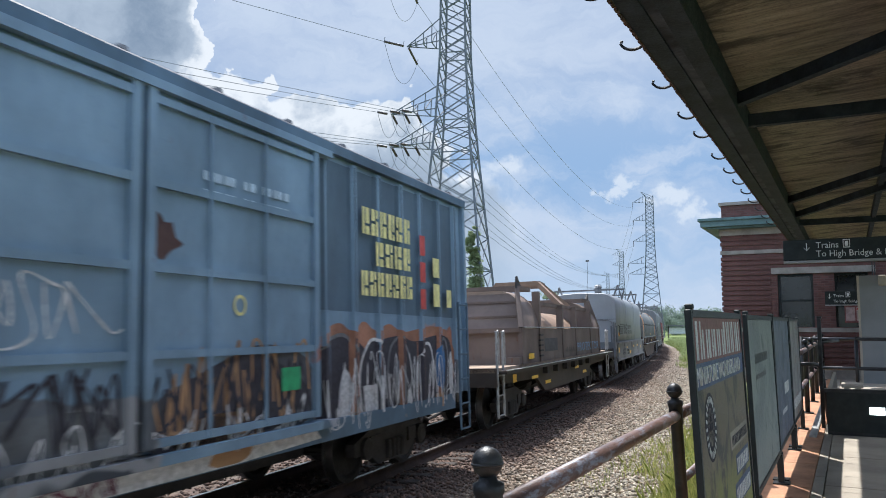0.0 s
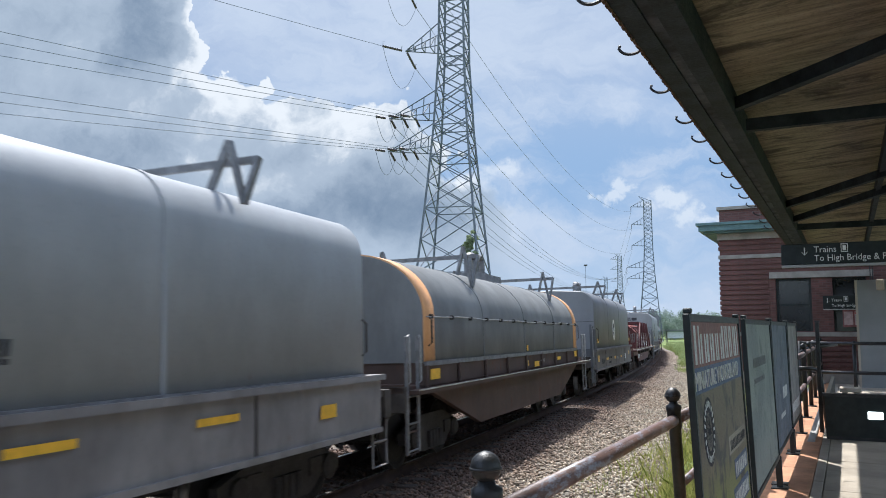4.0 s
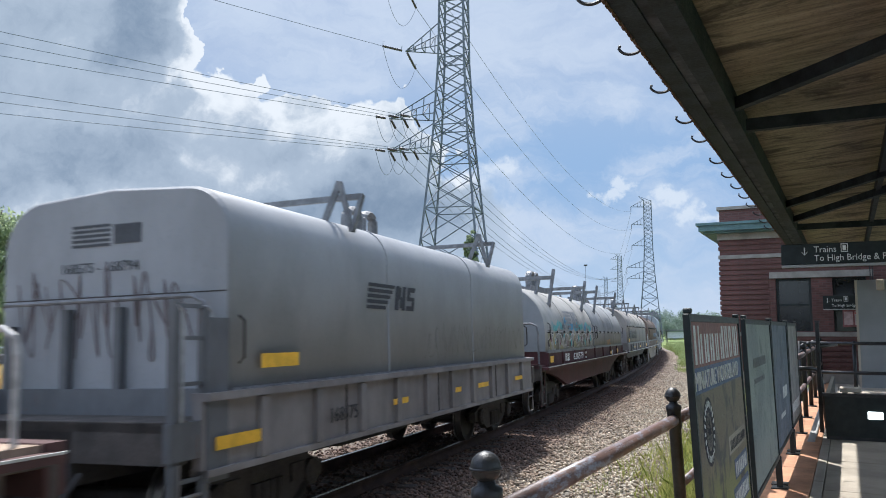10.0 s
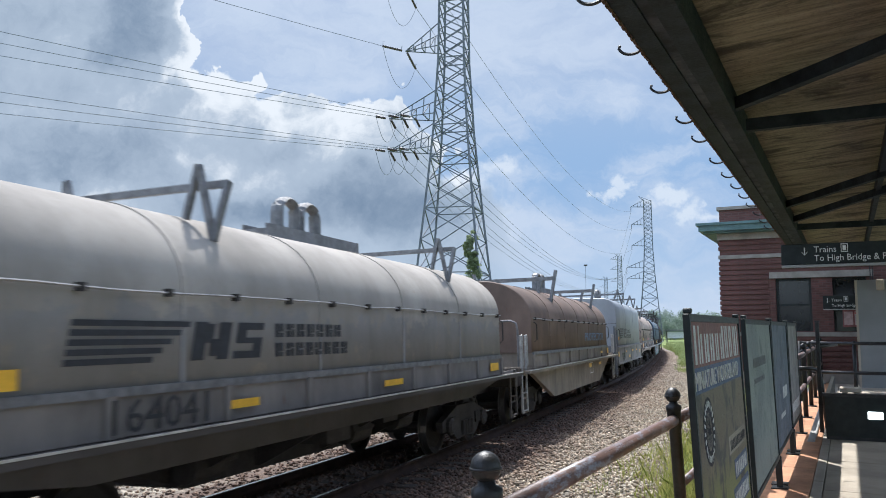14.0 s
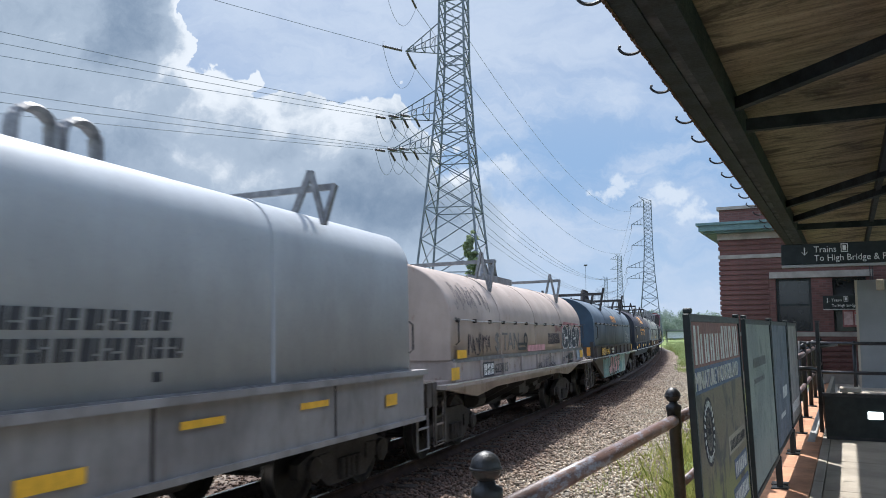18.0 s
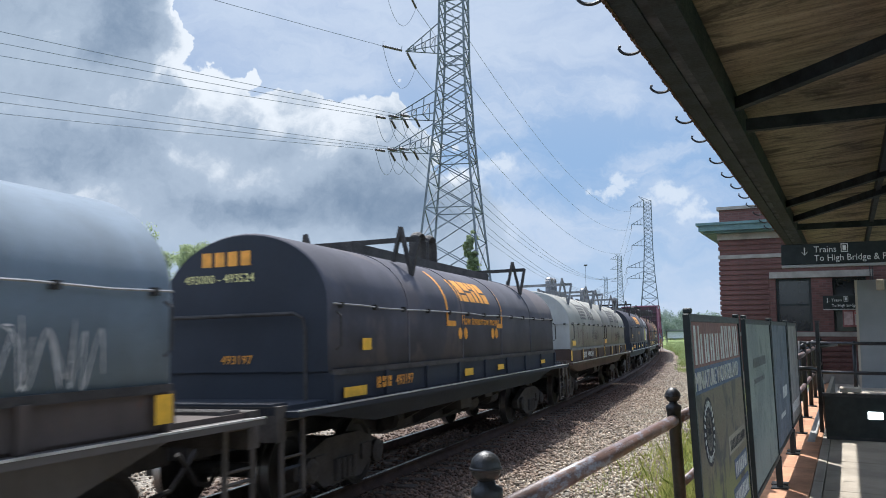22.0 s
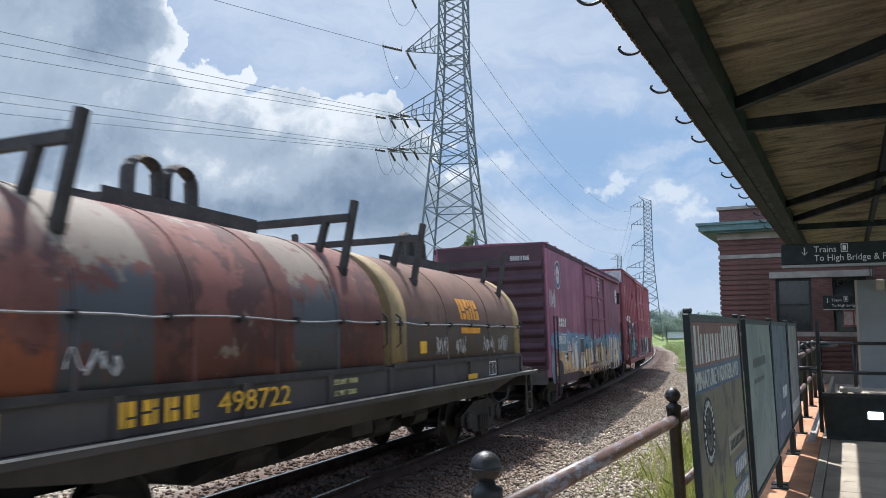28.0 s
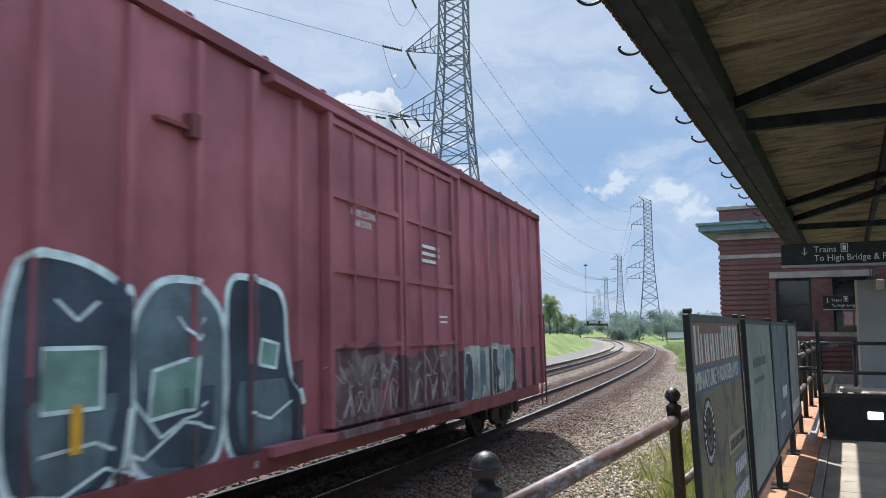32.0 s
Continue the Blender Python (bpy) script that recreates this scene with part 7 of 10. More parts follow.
# -- boxcars --
def boxcar(label, f, r, He, mt, m_end, m_roof, posts, door, flat_side=False, zfloor=1.02, hw=1.5):
    root = begin(label, f, r, "boxcar")
    L = r - f
    y0, y1 = -L / 2, L / 2
    wall = hw - (0.07 if not flat_side else 0.0)
    for sg in (-1, 1):
        part("side_wall", boxes((min(sg * (wall - 0.06), sg * wall), max(sg * (wall - 0.06), sg * wall), y0 + 0.05, y1 - 0.05, zfloor, He)), mt, root)
        part("side_sill", boxes((min(sg * (wall - 0.09), sg * (hw + 0.01)), max(sg * (wall - 0.09), sg * (hw + 0.01)), y0 + 0.7, y1 - 0.7, zfloor - 0.22, zfloor)), m_end, root)
        part("top_chord", boxes((min(sg * (wall - 0.05), sg * (hw + 0.015)), max(sg * (wall - 0.05), sg * (hw + 0.015)), y0, y1, He - 0.10, He + 0.02)), m_end, root)
    post = finish("side_post", prism(bmesh.new(), [(wall, -0.065), (hw, -0.045), (hw, 0.045), (wall, 0.065)], zfloor, He - 0.14, "z"), mt)
    for y in posts:
        part("side_post", post, None, root, m=Matrix.Translation((0, y, 0)))
    # ends with pressed ribs
    for sg, y in ((-1, y0), (1, y1)):
        end = part("end_wall", boxes((-wall + 0.06, wall - 0.06, min(y, y - sg * 0.06), max(y, y - sg * 0.06), zfloor + 0.2, He + 0.06)), m_end, root)
        part("end_beam", boxes((-wall + 0.1, wall - 0.1, min(y - sg * 0.03, y - sg * 0.14), max(y - sg * 0.03, y - sg * 0.14), zfloor - 0.18, zfloor + 0.2)), M_END_STEEL, root)
        n = 8
        for k in range(n):
            z = zfloor + 0.42 + (He - zfloor - 0.92) * k / (n - 1)
            bm = bmesh.new()
            prism(bm, [(y - sg * 0.01, z - 0.14), (y + sg * 0.075, z - 0.04), (y + sg * 0.075, z + 0.02), (y - sg * 0.01, z + 0.1)], -wall + 0.14, wall - 0.14, "x")
            part("end_rib", bm, m_end, end)
        for q in (-1, 1):
            part("corner_post", boxes((min(q * hw, q * (hw - 0.1)), max(q * hw, q * (hw - 0.1)), min(y, y - sg * 0.1), max(y, y - sg * 0.1), zfloor, He)), mt, root)
        yy = y - sg * 0.42
        ladder = part("ladder", tubes([[(hw + 0.07, yy - 0.2, 0.45), (hw + 0.07, yy - 0.2, 2.5)]], 0.02), m_end, root)
        part("ladder_rail", tubes([[(hw + 0.07, yy + 0.2, 0.45), (hw + 0.07, yy + 0.2, 2.5)]], 0.02), m_end, ladder)
        for k in range(6):
            part("rung", tubes([[(hw + 0.07, yy - 0.2, 0.45 + 0.4 * k), (hw + 0.07, yy + 0.2, 0.45 + 0.4 * k)]], 0.016), m_end, ladder)
        part("end_platform", boxes((-0.6, 0.6, min(y, y + sg * 0.3), max(y, y + sg * 0.3), zfloor - 0.06, zfloor - 0.02)), M_DARK, root)
        coupler(root, y, sg)
    roof = bmesh.new()
    prism(roof, [(-hw, He + 0.02), (hw, He + 0.02), (hw - 0.02, He + 0.05), (0, He + 0.1), (-hw + 0.02, He + 0.05)], y0, y1)
    roof_ob = part("roof", roof, m_roof, root)
    rib = finish("roof_rib", prism(bmesh.new(), [(-hw + 0.05, He + 0.07), (hw - 0.05, He + 0.07), (hw - 0.06, He + 0.11), (0, He + 0.14), (-hw + 0.06, He + 0.11)], -0.04, 0.04), m_roof)
    for k in range(14):
        part("roof_rib", rib, None, roof_ob, m=Matrix.Translation((0, y0 + 0.5 + (L - 1) * k / 13, 0)))
    part("centre_sill", boxes((-0.35, 0.35, y0, y1, 0.62, zfloor), (-0.34, 0.34, y0 + 3.4, y1 - 3.4, 0.4, 0.62), (-1.3, 1.3, y0 + 0.1, y1 - 0.1, zfloor - 0.1, zfloor)), M_DARK, root)
    # doors: (y0, y1, rows of bars)
    for d0, d1 in door:
        d = part("door", boxes((wall + 0.01, hw + 0.015, d0, d1, zfloor + 0.08, He - 0.2)), mt, root, "tall steel sliding door")
        for z in [zfloor + 0.12 + (He - zfloor - 0.4) * k / 4 for k in range(5)]:
            part("door_rib", boxes((hw + 0.015, hw + 0.06, d0 + 0.03, d1 - 0.03, z - 0.035, z + 0.035)), mt, d)
        for y in (d0 + 0.04, d1 - 0.04):
            part("door_stile", boxes((hw + 0.015, hw + 0.07, y - 0.05, y + 0.05, zfloor + 0.08, He - 0.2)), mt, d)
        rods = bmesh.new()
        for y in (d0 + (d1 - d0) * 0.3, d0 + (d1 - d0) * 0.62):
            tube(rods, [(hw + 0.06, y, zfloor + 0.1), (hw + 0.06, y, He - 0.25)], 0.018, 6)
        part("lock_rod", rods, mt, d)
    if door:
        a, b = min(d[0] for d in door), max(d[1] for d in door)
        part("door_track", boxes((wall, hw + 0.1, a - 1.2, b + 0.3, zfloor - 0.06, zfloor + 0.03)), mt, root)
        part("door_track", boxes((wall, hw + 0.09, a - 1.2 if not flat_side else a, b + (0.3 if not flat_side else 4.4), He - 0.2, He - 0.12)), mt, root)
    add_trucks(root, L / 2 - 2.1)
    return root


def plain(x):
    return lambda z: x


def build_train():
    # 1: blue boxcar with wide doors
    F_B = (-148.4, -131.47)
    tan_spray = surface("orange tan sprayed fill", (0.36, 0.20, 0.10), 0.7, 0, 0.3, 2)
    blue = car_paint("faded blue boxcar paint", (0.20, 0.285, 0.365), 0.2, 0.2, 0.2, zones=((3.4, 7.9, 0.6, 1.3, (0.03, 0.033, 0.045), (0.20, 0.2, 0.22), (0.45, 0.45, 0.5), 0.9), (3.4, 8.2, 1.7, 2.0, (0.45, 0.17, 0.10), (0.30, 0.32, 0.34), (0.3, 0.2, 0.2), 0.9), (-5, 1.0, 0.6, 1.6, (0.13, 0.135, 0.145), (0.045, 0.045, 0.05), (0.30, 0.29, 0.29), 0.8), (-8.4, -3.5, 0.8, 2.3, (0.12, 0.15, 0.2), (0.4, 0.45, 0.45), (0.05, 0.05, 0.06), 1.1)))
    root = boxcar("faded blue boxcar with yellow lettering and dark graffiti", *F_B, 4.25, blue, car_paint("dark blue boxcar end paint", (0.10, 0.15, 0.20), 0.2, 0.25), M_GREYBAR, [3.75, 4.45, 5.15, 5.85, 6.55, 7.25, 7.95, -3.9, -4.8, -5.7, -6.6, -7.5], [(-3.3, 0.68), (0.78, 3.45)])
    s = plain(1.505)
    for y0, y1, z0, z1, n in ((4.62, 6.15, 3.27, 3.62, 6), (5.0, 6.15, 2.88, 3.2, 4), (4.58, 6.2, 2.48, 2.8, 7)):
        blocks(root, M_CREAM, s, y0, y1, z0, z1, n, 0.76)
    decal(root, "red_square", M_RED, s, [(6.45, 6.65, 3.15, 3.45), (6.45, 6.65, 2.75, 3.05), (6.45, 6.65, 2.35, 2.65)])
    decal(root, "yellow_square", M_CREAM, s, [(6.95, 7.2, 2.85, 3.15), (6.95, 7.2, 2.4, 2.75), (7.5, 7.7, 2.4, 2.68)])
    decal(root, "stencil_mark", surface("pale blue stencil paint", (0.42, 0.52, 0.60), 0.7), plain(1.53), [(1.5 + 0.1 * k, 1.56 + 0.1 * k + 0.03 * (k % 2), z, z + 0.085) for k in range(14) for z in (3.4, 3.23) if k not in (5, 8)])
    decal(root, "placard", M_GREEN, plain(1.53), [(2.75, 3.1, 1.42, 1.66)], "small green placard")
    ring_mark(root, M_CREAM, 1.525, 2.05, 2.28, 0.1, 0.07)
    slate_panel = car_paint("dark slate repaint on the blue boxcar", (0.105, 0.15, 0.195), 0.15, 0.2, 0.15)
    rb = ribs_at([3.75, 4.45, 5.15, 5.85, 6.55, 7.25, 7.95], 1.43, 1.5)
    fill_shape(root, "repainted_panel", slate_panel, [(3.52, 2.28), (3.52, 4.08), (8.2, 4.08), (8.2, 2.24)], rb, 0.003)
    warm = surface("dull orange sprayed halo", (0.33, 0.15, 0.09), 0.8, 0, 0.35, 2)
    deep = surface("deep blue sprayed fill", (0.05, 0.15, 0.33), 0.7, 0, 0.3, 2)
    fill_shape(root, "sprayed_halo", warm, rounded([(3.5, 0.9), (3.5, 1.9), (4.1, 2.18), (4.5, 1.98), (4.75, 2.2), (5.1, 2.0), (5.5, 2.16), (5.9, 2.0), (6.4, 2.05), (7.1, 2.12), (7.9, 2.0), (7.95, 0.95)], 2), rb, 0.0036)
    fill_shape(root, "sprayed_fill", M_INK, rounded([(3.5, 0.86), (3.52, 1.78), (4.0, 2.02), (4.6, 1.92), (4.9, 1.74), (5.2, 1.92), (5.9, 1.98), (6.3, 1.86), (6.9, 1.94), (7.4, 1.98), (7.85, 1.88), (7.95, 0.86)], 2), rb, 0.0044)
    for n, (mt, poly) in enumerate(((M_CHALK, [(4.02, 0.95), (4.18, 1.62), (4.42, 1.5), (4.36, 0.92)]), (M_CHALK, [(4.95, 1.05), (5.1, 1.55), (5.3, 1.2), (5.22, 0.95)]), (M_GREYBAR, [(5.55, 1.1), (5.7, 1.7), (5.95, 1.5), (5.9, 1.0)]), (M_CHALK, [(6.0, 0.9), (6.1, 1.3), (6.28, 1.05)]), (deep, [(7.1, 1.15), (7.15, 1.85), (7.55, 1.8), (7.5, 1.1)]), (M_CHALK, [(7.66, 0.95), (7.7, 1.7), (7.86, 1.7), (7.86, 1.0)]), (tan_spray, [(7.05, 0.88), (7.1, 1.1), (7.5, 1.05), (7.5, 0.86)]))):
        fill_shape(root, "sprayed_fill", mt, rounded(poly, 2), rb, 0.0112 + 0.0004 * n)
    # sill sprayed over in white with dark script
    fill_shape(root, "sprayed_band", M_CHALK, rounded([(-3.4, 0.81), (-3.4, 1.0), (0.6, 1.0), (3.4, 1.0), (3.6, 0.81)], 1), plain(1.512), 0.004)
    scrawl(root, M_PURPLE, plain(1.514), -3.3, 0.6, 0.83, 0.98, 14, 106, 0.026)
    fill_shape(root, "sprayed_fill", tan_spray, rounded([(1.6, 0.82), (1.7, 0.98), (2.3, 0.98), (2.2, 0.82)], 1), plain(1.512), 0.008)
    for k, poly in enumerate(([(3.5, 0.85), (3.55, 1.85), (4.3, 2.05), (4.6, 1.6), (4.4, 0.9)], [(4.65, 0.85), (4.6, 1.6), (5.0, 2.0), (5.35, 1.7), (5.3, 0.9)], [(5.4, 0.9), (5.45, 1.8), (5.9, 2.0), (6.3, 1.5), (6.1, 0.85)], [(6.35, 0.95), (6.45, 1.75), (6.95, 1.9), (7.1, 1.3), (6.9, 0.9)], [(7.2, 1.0), (7.25, 1.85), (7.6, 1.95), (7.75, 1.2)])):
        bubble(root, poly, rb, M_INK, M_CHALK if k % 2 else M_GREYBAR, 0.045, M_CHALK if k == 1 else None)
    dr = plain(1.517)
    fill_shape(root, "sprayed_shade", surface("smoke grey sprayed fill", (0.075, 0.075, 0.085), 0.8, 0, 0.4, 2), rounded([(0.82, 0.96), (0.82, 1.45), (1.6, 1.7), (2.4, 1.95), (3.42, 1.75), (3.42, 0.96)], 2), dr, 0.002)
    fill_shape(root, "sprayed_shade", surface("drab grey sprayed fill", (0.12, 0.125, 0.13), 0.8, 0, 0.4, 2), rounded([(-3.25, 0.96), (-3.25, 1.5), (-1.5, 1.42), (0.62, 1.5), (0.62, 0.96)], 2), dr, 0.002)
    fill_shape(root, "rust_burn", surface("dark rust burn", (0.075, 0.04, 0.035), 0.9, 0, 0.4, 3), rounded([(0.85, 2.72), (0.82, 2.98), (0.95, 3.05), (1.02, 2.93), (1.16, 2.98), (1.12, 2.84), (1.3, 2.78), (1.1, 2.72), (1.0, 2.6)], 2), dr, 0.002)
    for poly, mt in (([(-3.0, 0.95), (-2.9, 1.5), (-1.0, 1.6), (-0.5, 1.2), (-0.8, 0.95)], M_INK), ([(0.9, 0.98), (1.0, 1.5), (2.2, 1.9), (3.3, 1.5), (3.3, 1.1), (2.0, 1.05)], M_INK), ([(1.0, 0.96), (1.4, 1.3), (2.2, 1.3), (2.6, 0.98)], tan_spray), ([(-2.9, 1.7), (-2.6, 2.1), (-1.3, 2.15), (-0.9, 1.85), (-1.6, 1.65)], M_CHALK)):
        fill_shape(root, "sprayed_fill", mt, rounded(poly), dr, 0.006)
    scrawl(root, M_CHALK, plain(1.517), -3.2, 0.5, 2.0, 2.45, 7, 101, 0.03)
    scrawl(root, M_CHALK, plain(1.517), -3.2, 3.3, 0.98, 1.35, 12, 102, 0.035)
    scrawl(root, M_INK, plain(1.517), -3.2, 3.3, 1.2, 1.75, 12, 103, 0.05)
    scrawl(root, tan_spray, plain(1.517), 0.9, 3.3, 1.2, 1.9, 6, 104, 0.06)
    scrawl(root, M_CHALK, plain(1.507), 3.6, 7.8, 0.95, 1.7, 10, 105, 0.03)
    for k in range(3):
        line_shape(root, "sprayed_line", M_CHALK, [(-3.1, 1.9 - 0.22 * k), (-2.3, 2.12 - 0.22 * k), (-1.5, 2.08 - 0.22 * k), (-0.9, 1.9 - 0.22 * k)], dr, 0.03, 0.012, False)
    pale_b = surface("washed-out blue lettering", (0.16, 0.26, 0.38), 0.8, 0, 0.3, 6)
    # 2: brown open-hood coil car
    brown = car_paint("sun-faded brown hood paint", (0.155, 0.115, 0.097), 0.3, 0.25, 0.25)
    root = begin("faded brown coil car with open hood and end shields", -127.72, -117.19)
    add_deck(root, -7.3, 7.2, "flat", brown, car_paint("dusty dark sill paint", (0.058, 0.046, 0.038), 0.3, 0.3), M_DECK, 4.9, m_ladder=M_PALEBAR)
    for sg in (-1, 1):
        end = part("end_wall", boxes((-1.4, 1.4, min(sg * 5.12, sg * 5.2), max(sg * 5.12, sg * 5.2), 1.3, 2.07)), brown, root)
        part("end_ledge", boxes((-1.44, 1.44, min(sg * 5.2, sg * 5.3), max(sg * 5.2, sg * 5.3), 1.99, 2.09)), brown, end)
        bm = bmesh.new()
        prof = [(1.44 - 0.72 * (1 - math.cos(q)), 2.07 + 0.88 * math.sin(q)) for q in (math.pi / 2 * k / 9 for k in range(10))]
        prof = prof + [(-x, z) for x, z in prof[::-1]]
        rows = [[bm.verts.new((x * 0.995, sg * (5.16 - 0.62 * (z - 2.07) / 0.88), z)) for x, z in prof], [bm.verts.new((x, sg * 3.55, z)) for x, z in prof]]
        for k in range(len(prof) - 1):
            bm.faces.new((rows[0][k], rows[0][k + 1], rows[1][k + 1], rows[1][k]))
        bm.faces.new(rows[0])
        bm.faces.new(rows[1][::-1])
        part("hood", bm, brown, root, "curved brown end hood", True).data.polygons.foreach_set("use_smooth", [True] * (len(prof) - 1) + [False] * 2)
        bend = bmesh.new()
        for zz in (2.35, 2.68):
            xx = 1.44 - 0.72 * (1 - math.cos(math.asin((zz - 2.07) / 0.88)))
            yy = sg * (5.2 - 0.62 * (zz - 2.07) / 0.88)
            bar(bend, (-xx, yy, zz), (xx, yy, zz), 0.03, 0.04)
        part("end_crease", bend, brown, root)
        for sx in (-1, 1):
            part("corner_post", bars(((sx * 1.42, sg * 5.22, 1.3), (sx * 1.42, sg * 5.22, 2.09)), ((sx * 1.42, sg * 5.22, 2.07), (sx * 1.2, sg * 4.6, 3.0)), w=0.1, h=0.13), brown, root)
            fin = bmesh.new()
            prism(fin, [(sg * 4.7, 2.98), (sg * 4.25, 2.98), (sg * 4.62, 3.26)], sx * 1.18, sx * 1.18 + 0.05, "x")
            part("corner_fin", fin, M_DARK, root)
            part("corner_foot", boxes((sx * 1.3 - 0.14, sx * 1.3 + 0.14, sg * 5.35 - 0.14, sg * 5.35 + 0.14, 1.3, 1.46)), brown, root)
    for sg in (-1, 1):
        part("side_wall", boxes((min(sg * 1.36, sg * 1.44), max(sg * 1.36, sg * 1.44), -5.12, 5.12, 1.3, 2.07)), brown, root)
        for y in (-3.55, -0.88, 1.03, 3.55):
            part("upright", boxes((min(sg * 1.3, sg * 1.47), max(sg * 1.3, sg * 1.47), y - 0.07, y + 0.07, 1.3, 2.7 if abs(y) < 3 else 2.95)), brown, root)
        for k in range(5):
            part("step_bar", boxes((min(sg * 1.46, sg * 1.5), max(sg * 1.46, sg * 1.5), -3.72, -3.42, 1.42 + 0.12 * k, 1.46 + 0.12 * k)), M_DARK, root)
        part("top_beam", bars(((sg * 1.3, -3.55, 2.68), (sg * 1.3, 3.55, 2.68)), w=0.08, h=0.09), brown, root)
        for q in (-1, 1):
            part("roof_rail", bars(((sg * 1.2, q * 3.5, 3.0), (sg * 1.2, q * 4.62, 3.0)), w=0.09, h=0.1), brown, root)
        part("side_rod", tubes([[(sg * 1.47, -5.1, 2.1), (sg * 1.47, 5.1, 2.1)]], 0.014), M_CHROME, root)
    for y in (-4.6, -3.55, 3.55, 4.6):
        part("cross_frame", bars(((-1.2, y, 3.0), (1.2, y, 3.0)), w=0.09), brown, root)
    cover = bmesh.new()
    tan_ = car_paint("tan cylindrical inner cover", (0.235, 0.16, 0.115), 0.3, 0.25, 0.2)
    prism(cover, [(1.1 * math.cos(q), 1.62 + 0.98 * math.sin(q)) for q in (math.pi * k / 18 for k in range(19))], -3.5, 3.5)
    part("inner_cover", cover, tan_, root, "tan half-round inner cover", True)
    for row in (((-1.3, -0.2, 2.7), (-0.6, 0.02, 3.38)), ((1.3, -0.2, 2.7), (0.6, 0.02, 3.38)), ((-0.6, 0.02, 3.38), (0.6, 0.02, 3.38)), ((-1.3, 0.85, 2.7), (-0.6, 0.72, 3.34)), ((1.3, 0.85, 2.7), (0.6, 0.72, 3.34)), ((-0.6, 0.72, 3.34), (0.6, 0.72, 3.34)), ((0.6, 0.02, 3.38), (0.6, 0.72, 3.34)), ((-0.6, 0.02, 3.38), (-0.6, 0.72, 3.34))):
        part("arch_bar", bars(row, w=0.13), tan_, root)
    side_text(root, "PROTECTOR", pale_b, 1.444, 1.15, 1.42, 0.36, 1.85)
    decal(root, "faded_line", surface("faded dark lettering", (0.07, 0.055, 0.05), 0.8), plain(1.446), [(-0.56 + 0.1 * k, -0.5 + 0.1 * k, 1.44, 1.5 + 0.04 * (k % 3)) for k in range(13)])
    yellow_marks(root, [(-4.8, -4.3, 1.4, 1.52), (-4.6, -4.0, 0.95, 1.02), (0.5, 1.1, 0.95, 1.02)], 1.47)
    decal(root, "faded_patch", surface("faded dark patch", (0.06, 0.055, 0.055), 0.8), plain(1.446), [(-3.1, -1.6, 1.52, 1.84)])
    yellow_marks(root, [(-2.9, -2.3, 0.74, 0.82), (2.2, 2.8, 0.74, 0.82), (-5.9, -5.6, 0.95, 1.12)], 1.386)
    # 3, 5, 7, 11: tall flat-topped hoods
    for n, (f, r, col, num, label) in enumerate(((-112.31, -101.39, (0.262, 0.275, 0.292), "162797", "grey coil car with tall flat-topped hood and black emblem"), (-83.88, -73.44, (0.195, 0.20, 0.21), "163281", "dark grey coil car with tall hood and round white emblem"),
                                                 (-53.85, -43.21, (0.25, 0.255, 0.265), "168575", "grey ribbed coil car with tall hood and scrawled tags"), (5.56, 16.04, (0.315, 0.335, 0.36), "163306", "pale blue-grey coil car with tall hood and black emblem"))):
        paint = car_paint("grey tall hood paint", col, 0.02, 0.14, 0.10, gloss=0.45)
        low = car_paint("grimy grey sill paint", (col[0] * 0.86, col[1] * 0.77, col[2] * 0.71), 0.2, 0.4, 0.2)
        root = begin(label, f, r)
        h = (r - f) / 2
        add_deck(root, -h - 0.75, h + 0.75, "box", low, low)
        add_hood(root, paint, "tall", -h, h, 1.45, 1.53, 2.42, 3.58, False, None, None, True, M_GREYBAR, 2)
        # grimy end pieces; the hood grey is halved to carry the end's shade
        worn = car_paint("grimy grey end paint with shade", tint(col, 0.5), 0.3, 0.4, 0.2)
        part("end_ledge", boxes((-1.4, 1.4, -h - 0.1, -h, 1.3, 1.55)), worn, root)
        for x in (-1.25, -0.48, 0.2, 1.25) if n in (0, 2) else ():
            part("end_post", boxes((x - 0.04, x + 0.04, -h - 0.1, -h - 0.01, 1.55, 2.35 if abs(x) < 1 else 2.2)), worn, root)
        if n in (0, 2):
            arch_rail(root, -h - 0.16, -1.35, 1.3, 2.42, M_GREYBAR)
        part("end_seam", boxes((-1.42, 1.42, -h - 0.004, -h - 0.0005, 2.46, 2.472)), M_DARK, root)
        ladder = part("corner_ladder", boxes((1.38, 1.45, -h - 0.76, -h - 0.68, 0.45, 2.35)), worn, root, "grey steel corner ladder")
        part("ladder_rail", boxes((1.38, 1.45, -h - 0.36, -h - 0.29, 0.45, 2.3)), worn, ladder)
        for z in (0.45, 0.8, 1.62, 2.02, 2.3):
            part("rung", boxes((1.4, 1.43, -h - 0.68, -h - 0.36, z - 0.018, z + 0.018)), worn, ladder)
        for y in (-h - 0.66, -h - 0.26):
            part("grab_loop", tubes([[(1.46, y, 1.3), (1.46, y, 2.24), (1.44, y - 0.05, 2.3), (1.42, y - 0.08, 2.3)]], 0.014), M_CHROME, ladder)
        part("step_plate", boxes((1.38, 1.46, -h - 0.8, -h - 0.25, 0.98, 1.3)), worn, ladder)
        part("corner_post", tubes([[(-1.36, -h - 0.7, 1.2), (-1.36, -h - 0.7, 2.3), (-1.36, -h - 0.62, 2.36), (-1.36, -h - 0.2, 2.36)]], 0.03), M_GREYBAR, root)
        part("ladder_panel", boxes((1.4, 1.49, -h - 0.35, -h - 0.05, 0.75, 2.2)), worn, root)
        s = plain(1.455)
        sill = plain(1.475)
